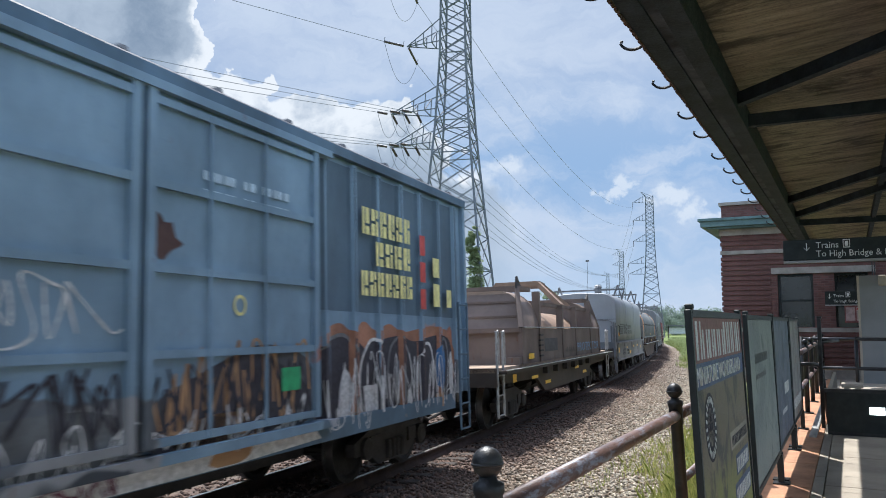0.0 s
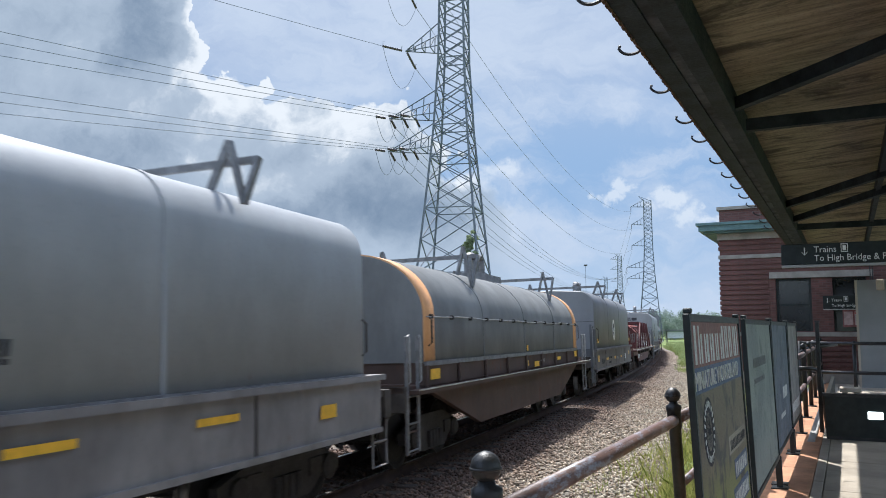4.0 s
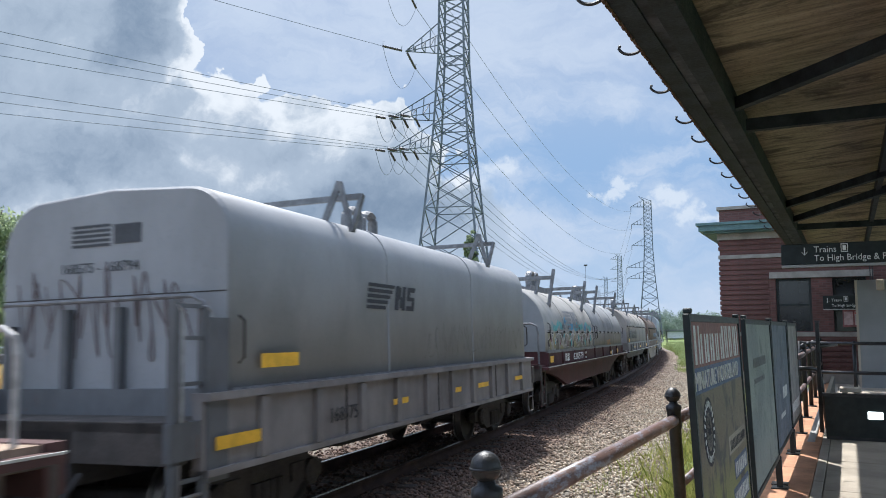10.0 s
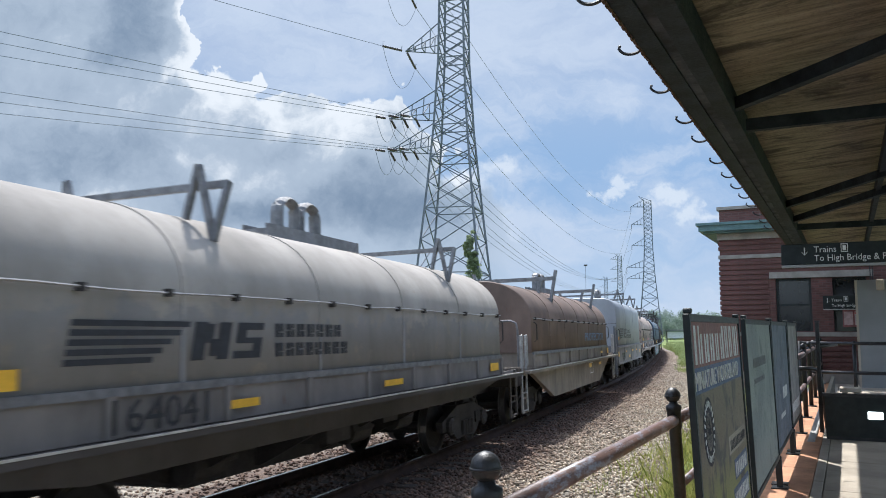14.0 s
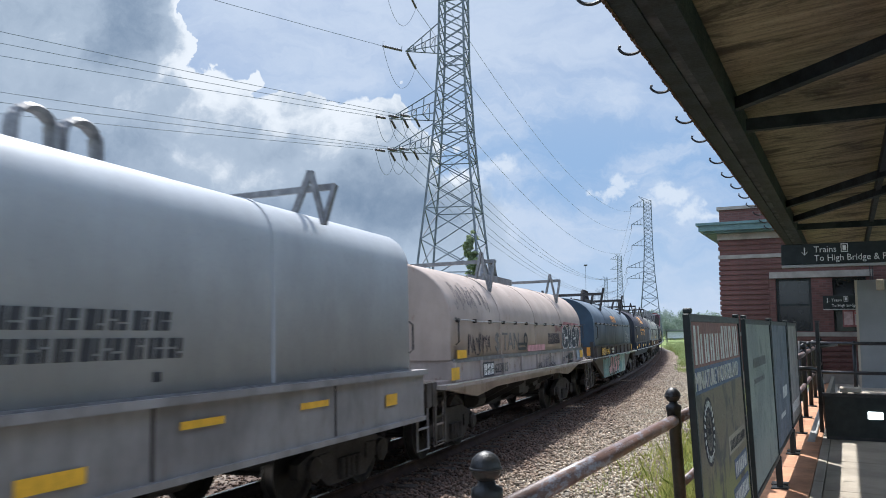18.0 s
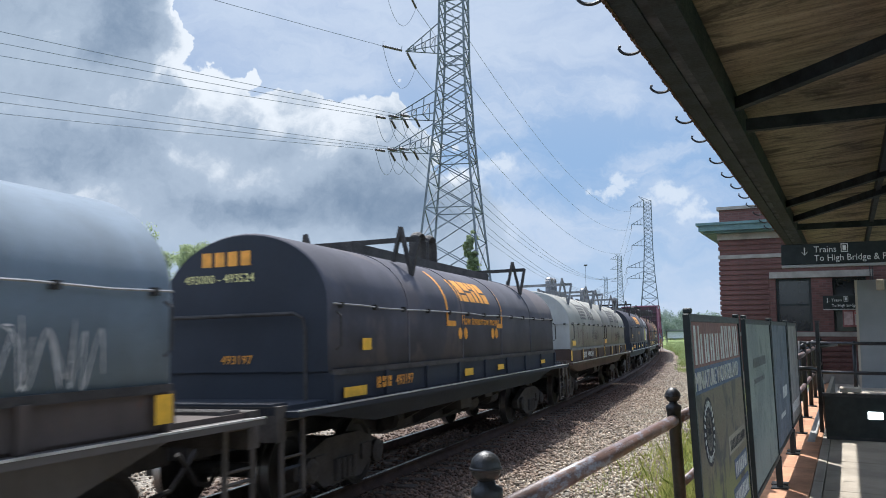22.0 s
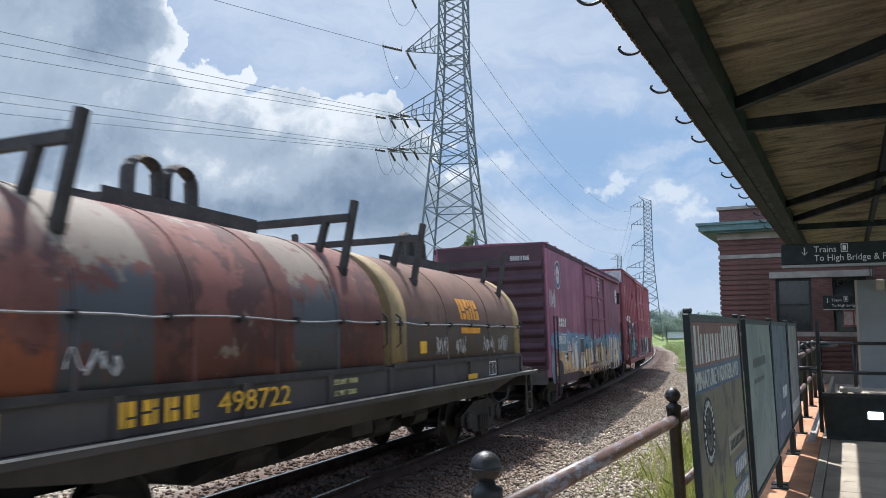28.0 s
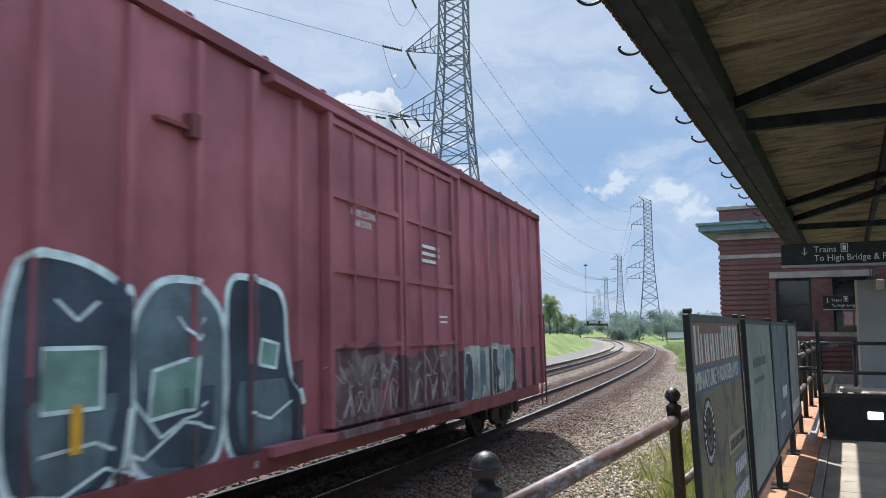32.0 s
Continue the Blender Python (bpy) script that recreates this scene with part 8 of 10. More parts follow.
        if n in (0, 3):
            horse_mark(root, M_BLACK, s, -4.4, -1.6, 1.86, 2.28)
            blocks(root, M_BLACK, s, -1.45, 0.25, 2.08, 2.24, 7, 0.75, skew=0.02)
            blocks(root, M_BLACK, s, -1.45, 0.4, 1.85, 2.02, 8, 0.75, skew=0.02)
            decal(root, "small_arrow", M_BLACK, s, [(0.0, 0.1, 1.66, 1.74)])
            decal(root, "orange_label", M_ORANGE, s, [(-5.15, -4.65, 1.78, 1.92)], "orange stencilled label")
            side_text(root, num, M_BLACK, 1.491, -4.1, 0.98, 0.40)
            yellow_marks(root, [(-5.6, -5.2, 1.12, 1.32), (-2.55, -2.15, 1.24, 1.31), (0.3, 0.9, 1.24, 1.31), (4.3, 4.65, 1.1, 1.25), (2.2, 2.8, 1.24, 1.31), (-1.3, -0.7, 0.98, 1.1)], 1.4925)
            bm = bmesh.new()
            for k in range(5):
                bar(bm, (-0.75 + 0.03 * k, -h - 0.004, 2.95 - 0.055 * k), (-0.15 - 0.02 * (4 - k), -h - 0.004, 2.97 - 0.055 * k), 0.004, 0.035)
            box(bm, -0.05, 0.12, -h - 0.006, -h - 0.002, 2.74, 2.97)
            box(bm, 0.2, 0.42, -h - 0.006, -h - 0.002, 2.74, 2.97)
            part("end_emblem", bm, M_BLACK, root)
        if n in (0, 3):
            end_text(root, "CS31A", M_BLACK, -0.3, -h, 2.58, 0.14)
            part("end_label", boxes((-0.2, 0.06, -h - 0.006, -h - 0.002, 1.74, 1.87)), M_WHITE, root)
        if n == 1:
            end_text(root, "7961-8085", M_BLACK, -0.5, -h, 2.55, 0.14)
        if n == 0:
            side_text(root, "LD LMT  222200", M_BLACK, 1.471, -2.05, 1.1, 0.1)
            side_text(root, "LT WT  63800", M_BLACK, 1.471, -2.05, 0.96, 0.1)
            end_text(root, num, M_BLACK, 0.3, -h - 0.1, 1.36, 0.16)
            scrawl(root, M_INK, s, -1.9, -1.2, 1.62, 1.85, 2, 5, 0.012)
        if n == 1:
            ring_mark(root, M_WHITE, 1.455, -0.21, 2.2, 0.36, 0.22, 1.15)
            ring_mark(root, M_BLACK, 1.4545, -0.21, 2.2, 0.215, 0, 1.15)
            blocks(root, M_WHITE, plain(1.46), -0.38, -0.04, 2.12, 2.28, 3, 0.7)
            yellow_marks(root, [(-5.1, -4.7, 1.74, 1.88), (4.75, 5.05, 1.72, 1.86), (-0.7, -0.2, 1.08, 1.18), (1.4, 1.75, 1.08, 1.16), (4.4, 4.7, 1.15, 1.3), (-5.1, -4.75, 1.1, 1.32), (-3.0, -2.4, 1.1, 1.18)], 1.4925)
            side_text(root, "163281", M_BLACK, 1.491, -4.2, 0.99, 0.28)
            side_text(root, "LD LMT  221700", M_BLACK, 1.491, -2.35, 1.14, 0.12)
            side_text(root, "LT WT  64300", M_BLACK, 1.491, -2.35, 0.96, 0.12)
            decal(root, "inspection_panel", M_WHITE, sill, [(3.05, 3.4, 1.0, 1.2), (0.45, 0.65, 1.05, 1.16)])
            part("end_label", boxes((-0.9, -0.2, -h - 0.006, -h - 0.002, 1.74, 1.88)), M_YELLOW, root)
        if n == 2:
            horse_mark(root, M_BLACK, s, -2.45, -0.85, 2.38, 2.72)
            side_text(root, "168575", M_BLACK, 1.491, -3.5, 1.04, 0.24)
            yellow_marks(root, [(-5.6, -4.9, 1.02, 1.14), (-4.9, -4.2, 1.72, 1.86), (-1.8, -1.3, 1.1, 1.18), (0.5, 0.9, 1.1, 1.18), (1.8, 2.4, 1.1, 1.18), (4.2, 4.9, 1.1, 1.18)], 1.52)
            for k in range(10):
                y = -h + 0.5 + (2 * h - 1) * k / 9
                part("sill_rib", boxes((1.47, 1.53, y - 0.07, y + 0.07, 0.87, 1.45)), low, root)
            scrawl(root, surface("faded brown-black scrawl", (0.10, 0.075, 0.075), 0.8), None, -1.15, 1.0, 1.95, 2.7, 6, 9, 0.03, -h)
            scrawl(root, M_GREYBAR, s, -0.5, 5.0, 1.68, 2.2, 12, 12, 0.016)
            bm = bmesh.new()
            for k in range(5):
                bar(bm, (-0.5, -h - 0.004, 3.2 - 0.05 * k), (0.0, -h - 0.004, 3.2 - 0.05 * k), 0.004, 0.03)
            box(bm, 0.05, 0.4, -h - 0.006, -h - 0.002, 3.0, 3.2)
            part("end_emblem", bm, M_BLACK, root)
            end_text(root, "168575 - 168794", M_BLACK, -0.65, -h, 2.72, 0.15)
    # 4: round hood with orange band
    g4 = car_paint("slate grey hood paint", (0.175, 0.18, 0.18), 0.1, 0.3, 0.15, gloss=0.78, patches=(((0.29, 0.255, 0.22), 0.36, 0.5),))
    tan4 = surface("peach orange band", (0.62, 0.31, 0.13), 0.6, 0, 0.15, 4, 0.1)
    rust4 = car_paint("rusty brown sill paint", (0.085, 0.055, 0.045), 0.5, 0.45)
    root = begin("slate grey round-hooded coil car with orange end bands", -99.47, -87.45)
    add_deck(root, -6.75, 7.4, "deep", rust4, rust4, None, 4.7, m_ladder=M_GREYBAR, span=(-6.0, 6.0))
    add_hood(root, g4, "round", -6.0, 6.0, zs=2.34, stripe=((-5.98, -5.55, tan4), (5.55, 5.98, tan4)), m_gear=M_GREYBAR)
    yellow_marks(root, [(0.75, 1.2, 1.3, 1.42), (3.2, 3.6, 1.38, 1.46), (5.5, 5.85, 1.4, 1.56), (-5.8, -5.4, 1.36, 1.52)], 1.47)
    decal(root, "yellow_arrow", M_YELLOW, plain(1.475), [(0.06, 0.2, 1.68, 1.8), (0.06, 0.2, 1.34, 1.46)])
    scrawl(root, M_CHALK, plain(1.47), 1.35, 1.75, 1.36, 1.46, 2, 3, 0.012)
    # 6: red trapezoid-hood car
    red6 = car_paint("faded brick red paint", (0.125, 0.04, 0.042), 0.25, 0.3, 0.2, patches=(((0.085, 0.05, 0.035), 0.3, 0.7),))
    pink6 = car_paint("lighter red roof paint", (0.19, 0.058, 0.048), 0.3, 0.25, 0.2, gloss=0.75)
    root = begin("dark red coil car with angled hood braces and white scrawls", -69.41, -59.18)
    add_deck(root, -7.6, 8.6, "flat", car_paint("dark maroon sill paint", (0.092, 0.046, 0.043), 0.3, 0.3), None, M_DECK, 5.2)
    faint = surface("thin pale scrawl", (0.50, 0.44, 0.43), 0.85, 0, 0.35, 8)
    # maroon darkened to put the end's shade into its colour; posts share it
    mar6 = car_paint("deep maroon paint with end shade", (0.10, 0.032, 0.032), 0.25, 0.3, 0.2)
    part("side_box", boxes((-1.44, 1.44, -5.08, 5.4, 1.3, 2.06)), red6, root)
    part("end_plate", prism(bmesh.new(), [(1.44, 1.3), (1.44, 2.08), (1.25, 2.32), (1.02, 2.48), (0.55, 2.59), (-0.55, 2.59), (-1.02, 2.48), (-1.25, 2.32), (-1.44, 2.08), (-1.44, 1.3)], -5.16, -5.09), mar6, root, "deep maroon end plate with white scrawls")
    rim = [(0.98 * math.cos(q), -5.17, 1.62 + 0.9 * math.sin(q)) for q in (math.pi * k / 20 for k in range(-2, 23))]
    part("end_ring", tube(bmesh.new(), rim, 0.022, 6), mar6, root)
    bm = bmesh.new()
    prism(bm, [(1.42, 2.06), (1.0, 2.46), (0.6, 2.58), (-0.6, 2.58), (-1.0, 2.46), (-1.42, 2.06)], -5.08, 5.4)
    part("hood", bm, pink6, root)
    rng6 = random.Random(66)
    for k in range(7):
        y = -4.4 + 1.35 * k + rng6.uniform(-0.2, 0.2)
        part("hood_crease", bars(((1.4, y, 2.09), (1.02, y + rng6.uniform(-0.5, 0.5), 2.465)), w=0.03, h=0.02), red6, root)
    for y in (-2.66, -0.72, 1.12, 3.02):
        part("upright", boxes((1.36, 1.5, y - 0.09, y + 0.09, 1.3, 2.64)), mar6, root)
        part("cross_frame", bars(((-1.2, y, 2.64), (1.4, y, 2.64)), w=0.16, h=0.12), mar6, root)
    part("brace", bars(((1.5, -4.6, 1.36), (1.5, -2.72, 2.6)), w=0.06, h=0.13), red6, root)
    part("brace", bars(((1.46, 3.08, 2.58), (1.46, 5.4, 1.36)), w=0.07, h=0.2), mar6, root)
    part("top_beam", bars(((1.05, -2.6, 2.64), (1.05, 3.0, 2.64)), w=0.14, h=0.14), red6, root)
    for row in (((-0.5, 0.2, 2.58), (-0.35, 0.35, 3.2)), ((0.5, 0.2, 2.58), (0.35, 0.35, 3.2)), ((-0.35, 0.35, 3.2), (0.35, 0.35, 3.2)), ((-0.5, 1.4, 2.58), (-0.35, 1.2, 3.2)), ((0.5, 1.4, 2.58), (0.35, 1.2, 3.2)), ((-0.35, 1.2, 3.2), (0.35, 1.2, 3.2)), ((-0.35, 0.35, 3.2), (-0.35, 1.2, 3.2)), ((0.35, 0.35, 3.2), (0.35, 1.2, 3.2))):
        part("arch_bar", bars(row, w=0.075), M_DARK, root)
    part("seam_rod", tubes([[(1.45, -5.0, 2.08), (1.45, 5.05, 2.08)]], 0.016), M_DARK, root)
    slope = lambda z: 1.43 - (z - 2.06) * 1.05
    for k in range(30):
        y, z = -4.9 + 10.0 * rng6.random(), 2.12 + 0.2 * rng6.random()
        pts = [(y, z)]
        for q in range(rng6.randint(2, 4)):
            pts.append((pts[-1][0] + rng6.uniform(0.05, 0.3), min(2.43, max(2.1, pts[-1][1] + rng6.uniform(-0.1, 0.12)))))
        part("dent_crease", tubes([[(slope(zz), yy, zz) for yy, zz in pts]], 0.011), mar6, root)
    blocks(root, M_WHITE, plain(1.445), 1.25, 2.95, 1.34, 1.6, 10, 0.62)
    decal(root, "white_line", M_WHITE, plain(1.446), [(-0.9, 0.45, 1.56, 1.64), (-0.9, 0.45, 1.46, 1.49), (-2.0, -1.2, 1.9, 1.92), (-2.0, -1.2, 1.82, 1.84), (-2.0, -1.2, 1.74, 1.76)])
    ring_mark(root, M_WHITE, 1.445, 0.62, 1.52, 0.17, 0.1)
    ring_mark(root, M_WHITE, 1.445, -3.3, 1.75, 0.2, 0.12)
    side_text(root, "631049", M_WHITE, 1.386, -3.3, 0.78, 0.26)
    blocks(root, M_WHITE, plain(1.392), -3.75, -3.4, 0.78, 0.97, 2, 0.7)
    scrawl(root, faint, plain(1.446), -4.9, -2.9, 1.36, 1.95, 8, 4, 0.016)
    scrawl(root, faint, plain(1.446), -1.3, -0.85, 1.4, 1.95, 3, 6, 0.024)
    scrawl(root, faint, plain(1.446), -0.55, 0.2, 1.45, 1.98, 4, 16, 0.024)
    scrawl(root, faint, plain(1.446), 0.1, 0.98, 1.68, 1.98, 4, 26, 0.022)
    scrawl(root, faint, plain(1.446), 1.3, 2.75, 1.64, 1.96, 5, 36, 0.022)
    scrawl(root, faint, plain(1.446), 3.15, 3.85, 1.42, 1.98, 5, 46, 0.024)
    for k, (a, b) in enumerate(((-2.35, -1.75), (-2.36, -1.62), (-2.36, -1.68), (-2.36, -1.74), (-2.36, -1.68), (-2.36, -1.3), (-2.36, -1.42))):
        z = (1.93, 1.81, 1.75, 1.69, 1.63, 1.52, 1.46)[k]
        decal(root, "stencil_line", faint, plain(1.446), [(a, b, z, z + 0.022)] + ([(-1.55, -1.38, z, z + 0.022)] if 0 < k < 5 else []))
    side_text(root, "LD LMT  192400", faint, 1.386, -1.9, 0.97, 0.1)
    side_text(root, "LT WT  69600", faint, 1.386, -1.9, 0.82, 0.1)
    blocks(root, M_WHITE, plain(1.445), -4.3, -3.15, 1.84, 2.0, 7, 0.6)
    arch_rail(root, 8.25, -1.3, 1.36, 2.1, M_PALEBAR)
    scrawl(root, M_CHALK, None, -1.0, 1.1, 1.6, 2.25, 14, 7, 0.014, -5.17)
    drum = lathe(bmesh.new(), [(0.16, -0.3), (0.18, -0.28), (0.18, 0.28), (0.16, 0.3)], 18, (0.52, -5.6, 1.66), "x")
    # the salmon tone carries sunlight on the drum in its colour
    part("deck_drum", drum, surface("salmon drum with sunlight in colour", (0.42, 0.22, 0.15), 0.7, 0, 0.2, 4), root, "salmon steel drum on the end deck", True)
    part("drum_cradle", boxes((-0.05, 0.12, -6.0, -5.5, 1.3, 1.5), (0.78, 0.95, -6.0, -5.5, 1.3, 1.5)), mar6, root)
    for x, y, z in ((1.25, -6.65, 2.02), (1.3, -6.15, 2.05), (-1.25, -6.65, 2.02)):
        part("stanchion", bars(((x, y, 1.0), (x, y, z)), w=0.09), mar6, root)
        part("grab_loop", tube(bmesh.new(), [(x + 0.07, y - 0.02, 1.62), (x + 0.07, y - 0.02, z), (x + 0.14, y + 0.06, z + 0.02), (x + 0.14, y + 0.06, 1.62)], 0.016, 6), M_GREYBAR, root)
    part("winch_box", boxes((0.35, 0.75, -6.5, -6.2, 1.3, 1.72), bevel=0.02), mar6, root)
    part("tool_crate", boxes((-0.62, -0.1, -6.5, -5.8, 1.3, 1.56), (-0.5, -0.2, -6.3, -5.9, 1.56, 1.64)), M_DARK, root)
    rods = bmesh.new()
    for k in range(7):
        tube(rods, [(-0.7 + 0.1 * k, -5.3 - 0.12 * k, 1.38 + 0.05 * (k % 3)), (0.3 + 0.07 * k, -5.9 - 0.06 * k, 1.4 + 0.06 * (k % 4)), (0.6, -6.6 + 0.1 * k, 1.36)], 0.014, 5)
    part("brake_rods", rods, M_GREYBAR, root)
    part("end_ledge", boxes((0.5, 1.44, -5.5, -5.16, 1.3, 1.52)), mar6, root)
    part("brake_column", boxes((0.0, 0.14, -7.35, -7.2, 1.2, 2.1)), mar6, root)
    part("hand_wheel", tubes([[(0.12, -7.05 + 0.26 * math.cos(6.2832 * k / 20), 2.05 + 0.26 * math.sin(6.2832 * k / 20)) for k in range(21)]], 0.02), M_DARK, root)
    # 8: two pale hoods on a maroon frame
    w8 = car_paint("chalky pale grey hood paint", (0.32, 0.31, 0.29), 0.08, 0.2, 0.12, gloss=0.8, zones=((-7.3, -0.2, 1.62, 2.12, (0.40, 0.37, 0.25), (0.38, 0.37, 0.36), (0.46, 0.46, 0.48), 2.2), (-6.8, -0.4, 2.08, 2.36, (0.10, 0.28, 0.42), (0.12, 0.36, 0.34), (0.3, 0.3, 0.3), 1.4)))
    teal8 = surface("teal sprayed dot", (0.10, 0.34, 0.38), 0.7)
    w8b = car_paint("pale grey hood paint", (0.30, 0.305, 0.305), 0.08, 0.18, 0.12, gloss=0.8)
    g8 = car_paint("grey hood end paint", (0.24, 0.25, 0.26), 0.1, 0.2, 0.12)
    mar = car_paint("maroon frame paint", (0.075, 0.03, 0.031), 0.3, 0.4)
    root = begin("maroon coil car with two pale round hoods and painted graffiti", -41.18, -26.21)
    add_deck(root, -8.2, 8.3, "slim", mar, mar, None, 5.6, 0.64, span=(-7.48, 7.48))
    sf, sf8 = surf_round(1.45, 2.42, 3.32), surf_round(1.45, 2.12, 3.32)
    add_hood(root, w8, "round", -7.48, -0.12, zs=2.12, ends=g8, m_gear=M_GREYBAR, ribs=2, vee=False)
    add_hood(root, w8b, "round", 0.12, 7.48, zs=2.12, ends=g8, m_gear=M_GREYBAR, ribs=2, vee=False)
    horse_mark(root, M_GREYBAR, sf8, -4.75, -2.75, 2.22, 2.7)
    horse_mark(root, M_GREYBAR, sf8, 3.42, 4.45, 2.2, 2.66)
    dots = random.Random(88)
    side8 = plain(1.452)
    for k in range(24):
        y, z, a, r = -7.2 + 0.285 * k + dots.uniform(-0.06, 0.06), 1.74 + 0.30 * dots.random(), dots.uniform(-0.9, 0.9), dots.uniform(0.055, 0.10)
        quad = [(y + r * (math.cos(a) * p - 1.3 * math.sin(a) * q), z + r * (math.sin(a) * p + 1.3 * math.cos(a) * q)) for p, q in ((-1, -1), (0.8, -1), (1, 0.9), (-0.7, 1))]
        fill_shape(root, "sprayed_mark", (M_INK, M_PURPLE, M_INK, teal8)[k % 4], quad, side8, 0.006)
        line_shape(root, "sprayed_outline", M_CHALK, quad[:3], side8, 0.016, 0.009, False)
    for k in range(7):
        y = -7.2 + k
        line_shape(root, "sprayed_outline", M_CHALK, [(y, 1.9 + 0.1 * (k % 2)), (y + 0.25, 2.06), (y + 0.6, 2.02), (y + 0.8, 1.86), (y + 1.1, 1.92)], side8, 0.022, 0.010, False)
    for k in range(9):
        ring_mark(root, (M_INK, M_GREYBAR)[k % 2], 1.448, dots.uniform(-7.1, -0.6), 2.16 + 0.09 * dots.random(), dots.uniform(0.04, 0.07), 0.02 if k % 2 else 0, 0.9)
    side_text(root, "628579", M_WHITE, 1.501, -4.15, 1.32, 0.27, 2.05)
    blocks(root, M_WHITE, plain(1.5015), -5.35, -4.7, 1.32, 1.52, 2, 0.75)
    end_text(root, "628579", M_WHITE, -0.1, -8.2, 1.02, 0.18)
    yellow_marks(root, [(-7.3, -6.9, 1.34, 1.5), (5.4, 5.8, 1.3, 1.46), (3.5, 3.92, 1.3, 1.4)], 1.502)
    ring_mark(root, M_WHITE, 1.502, 4.05, 1.34, 0.1, 0.05)
    side_text(root, "LD LMT", M_WHITE, 1.501, -2.2, 1.44, 0.09)
    side_text(root, "LT WT", M_WHITE, 1.501, -2.2, 1.31, 0.09)
    for pts in ([(3.05, 1.6), (3.08, 1.82), (3.22, 1.78), (3.25, 1.66), (3.08, 1.6)], [(3.3, 1.62), (3.4, 1.84), (3.5, 1.64), (3.36, 1.72)], [(3.56, 1.62), (3.58, 1.82), (3.7, 1.66), (3.72, 1.84)], [(3.98, 1.8), (3.82, 1.82), (3.84, 1.66), (4.0, 1.66), (3.84, 1.74), (3.96, 1.75)]):
        line_shape(root, "sprayed_line", M_ORANGE, pts, plain(1.45), 0.028, 0.006, False)
    arch_rail(root, -7.9, -1.3, 1.35, 2.3, M_GREYBAR)
    brake_stand(root, -7.9, mar)
    # 9, 12: single round hoods, near white
    w9 = car_paint("weathered cream grey hood paint", (0.315, 0.29, 0.262), 0.12, 0.25, 0.15, gloss=0.8, bands=((-5.9, 5.9, 1.0, 2.3, (0.25, 0.243, 0.243)),))
    root = begin("weathered cream-grey round-hooded coil car with black emblem", -23.76, -12.04)
    # lower sill colour is darkened to paint in the shade below the walkway
    add_deck(root, -7.0, 7.0, "slim", car_paint("grimy grey sill paint", (0.20, 0.18, 0.165), 0.3, 0.35), car_paint("lower sill paint with shade", (0.075, 0.068, 0.064), 0.3, 0.35), None, 4.8, span=(-5.86, 5.86))
    add_hood(root, w9, "round", -5.86, 5.86, m_gear=M_GREYBAR, ribs=4)
    horse_mark(root, M_BLACK, plain(1.455), -4.8, -2.3, 1.82, 2.16)
    blocks(root, M_BLACK, plain(1.455), -2.1, -0.65, 2.02, 2.16, 7, 0.75)
    blocks(root, M_BLACK, plain(1.455), -2.1, -0.5, 1.82, 1.96, 8, 0.75)
    side_text(root, "164041", M_BLACK, 1.501, -4.45, 1.29, 0.38, 1.15)
    yellow_marks(root, [(-2.9, -2.45, 1.36, 1.44), (0.4, 1.0, 1.36, 1.44), (-5.6, -5.2, 1.68, 1.82), (5.0, 5.5, 1.36, 1.5)], 1.502)
    arch_rail(root, -6.3, -1.2, 1.2, 2.45, M_GREYBAR)
    for k in range(5):
        part("end_stripe", boxes((-0.55 + 0.03 * k, 0.02 - 0.03 * k, -5.872, -5.864, 2.96 - 0.055 * k, 2.99 - 0.055 * k)), M_BLACK, root)
    for x in (0.1, 0.36):
        part("end_block", boxes((x, x + 0.2, -5.872, -5.864, 2.76, 2.98)), M_BLACK, root)
    end_text(root, "CS30", M_BLACK, -0.15, -5.864, 2.52, 0.17)
    # 10: brown hood
    b10 = car_paint("brown sun-baked hood paint", (0.165, 0.118, 0.096), 0.3, 0.35, 0.2)
    root = begin("brown round-hooded coil car with faded blue lettering", -9.49, 2.25)
    add_deck(root, -7.0, 7.7, "deep", car_paint("dusty grey sill paint", (0.25, 0.21, 0.17), 0.35, 0.45), None, None, 4.8, m_ladder=M_PALEBAR, span=(-5.87, 5.87))
    add_hood(root, b10, "round", -5.87, 5.87, m_gear=M_GREYBAR, ribs=5, vee=False)
    side_text(root, "PROTECTOR", pale_b, 1.452, 1.15, 1.83, 0.36, 1.85)
    yellow_marks(root, [(1.45, 1.9, 1.0, 1.12), (3.9, 4.4, 1.38, 1.46), (5.4, 5.75, 1.36, 1.54), (3.4, 3.9, 1.02, 1.1)], 1.502)
    decal(root, "panel_outline", M_WHITE, plain(1.405), [(2.2, 2.8, 0.78, 0.8), (2.2, 2.8, 1.1, 1.12), (2.2, 2.22, 0.8, 1.1), (2.78, 2.8, 0.8, 1.1)])
    arch_rail(root, -6.4, -1.25, 1.25, 2.35, M_GREYBAR)
    # 12
    w12 = car_paint("rust-stained white hood paint", (0.365, 0.30, 0.262), 0.34, 0.22, 0.12, (0.20, 0.085, 0.04))
    s12 = car_paint("stained white sill paint", (0.37, 0.315, 0.29), 0.5, 0.35, 0.15)
    root = begin("rust-stained white round-hooded coil car covered in tags", 17.7, 29.33)
    add_deck(root, -6.7, 6.9, "slim", s12, s12, None, 4.7, 1.02, span=(-5.8, 5.8))
    add_hood(root, w12, "round", -5.8, 5.8, zs=2.3, gear="trap", m_gear=M_GREYBAR, ribs=3, vee=True)
    part("number_panel", boxes((1.5005, 1.5045, -4.3, -3.6, 1.27, 1.53)), M_BLACK, root)
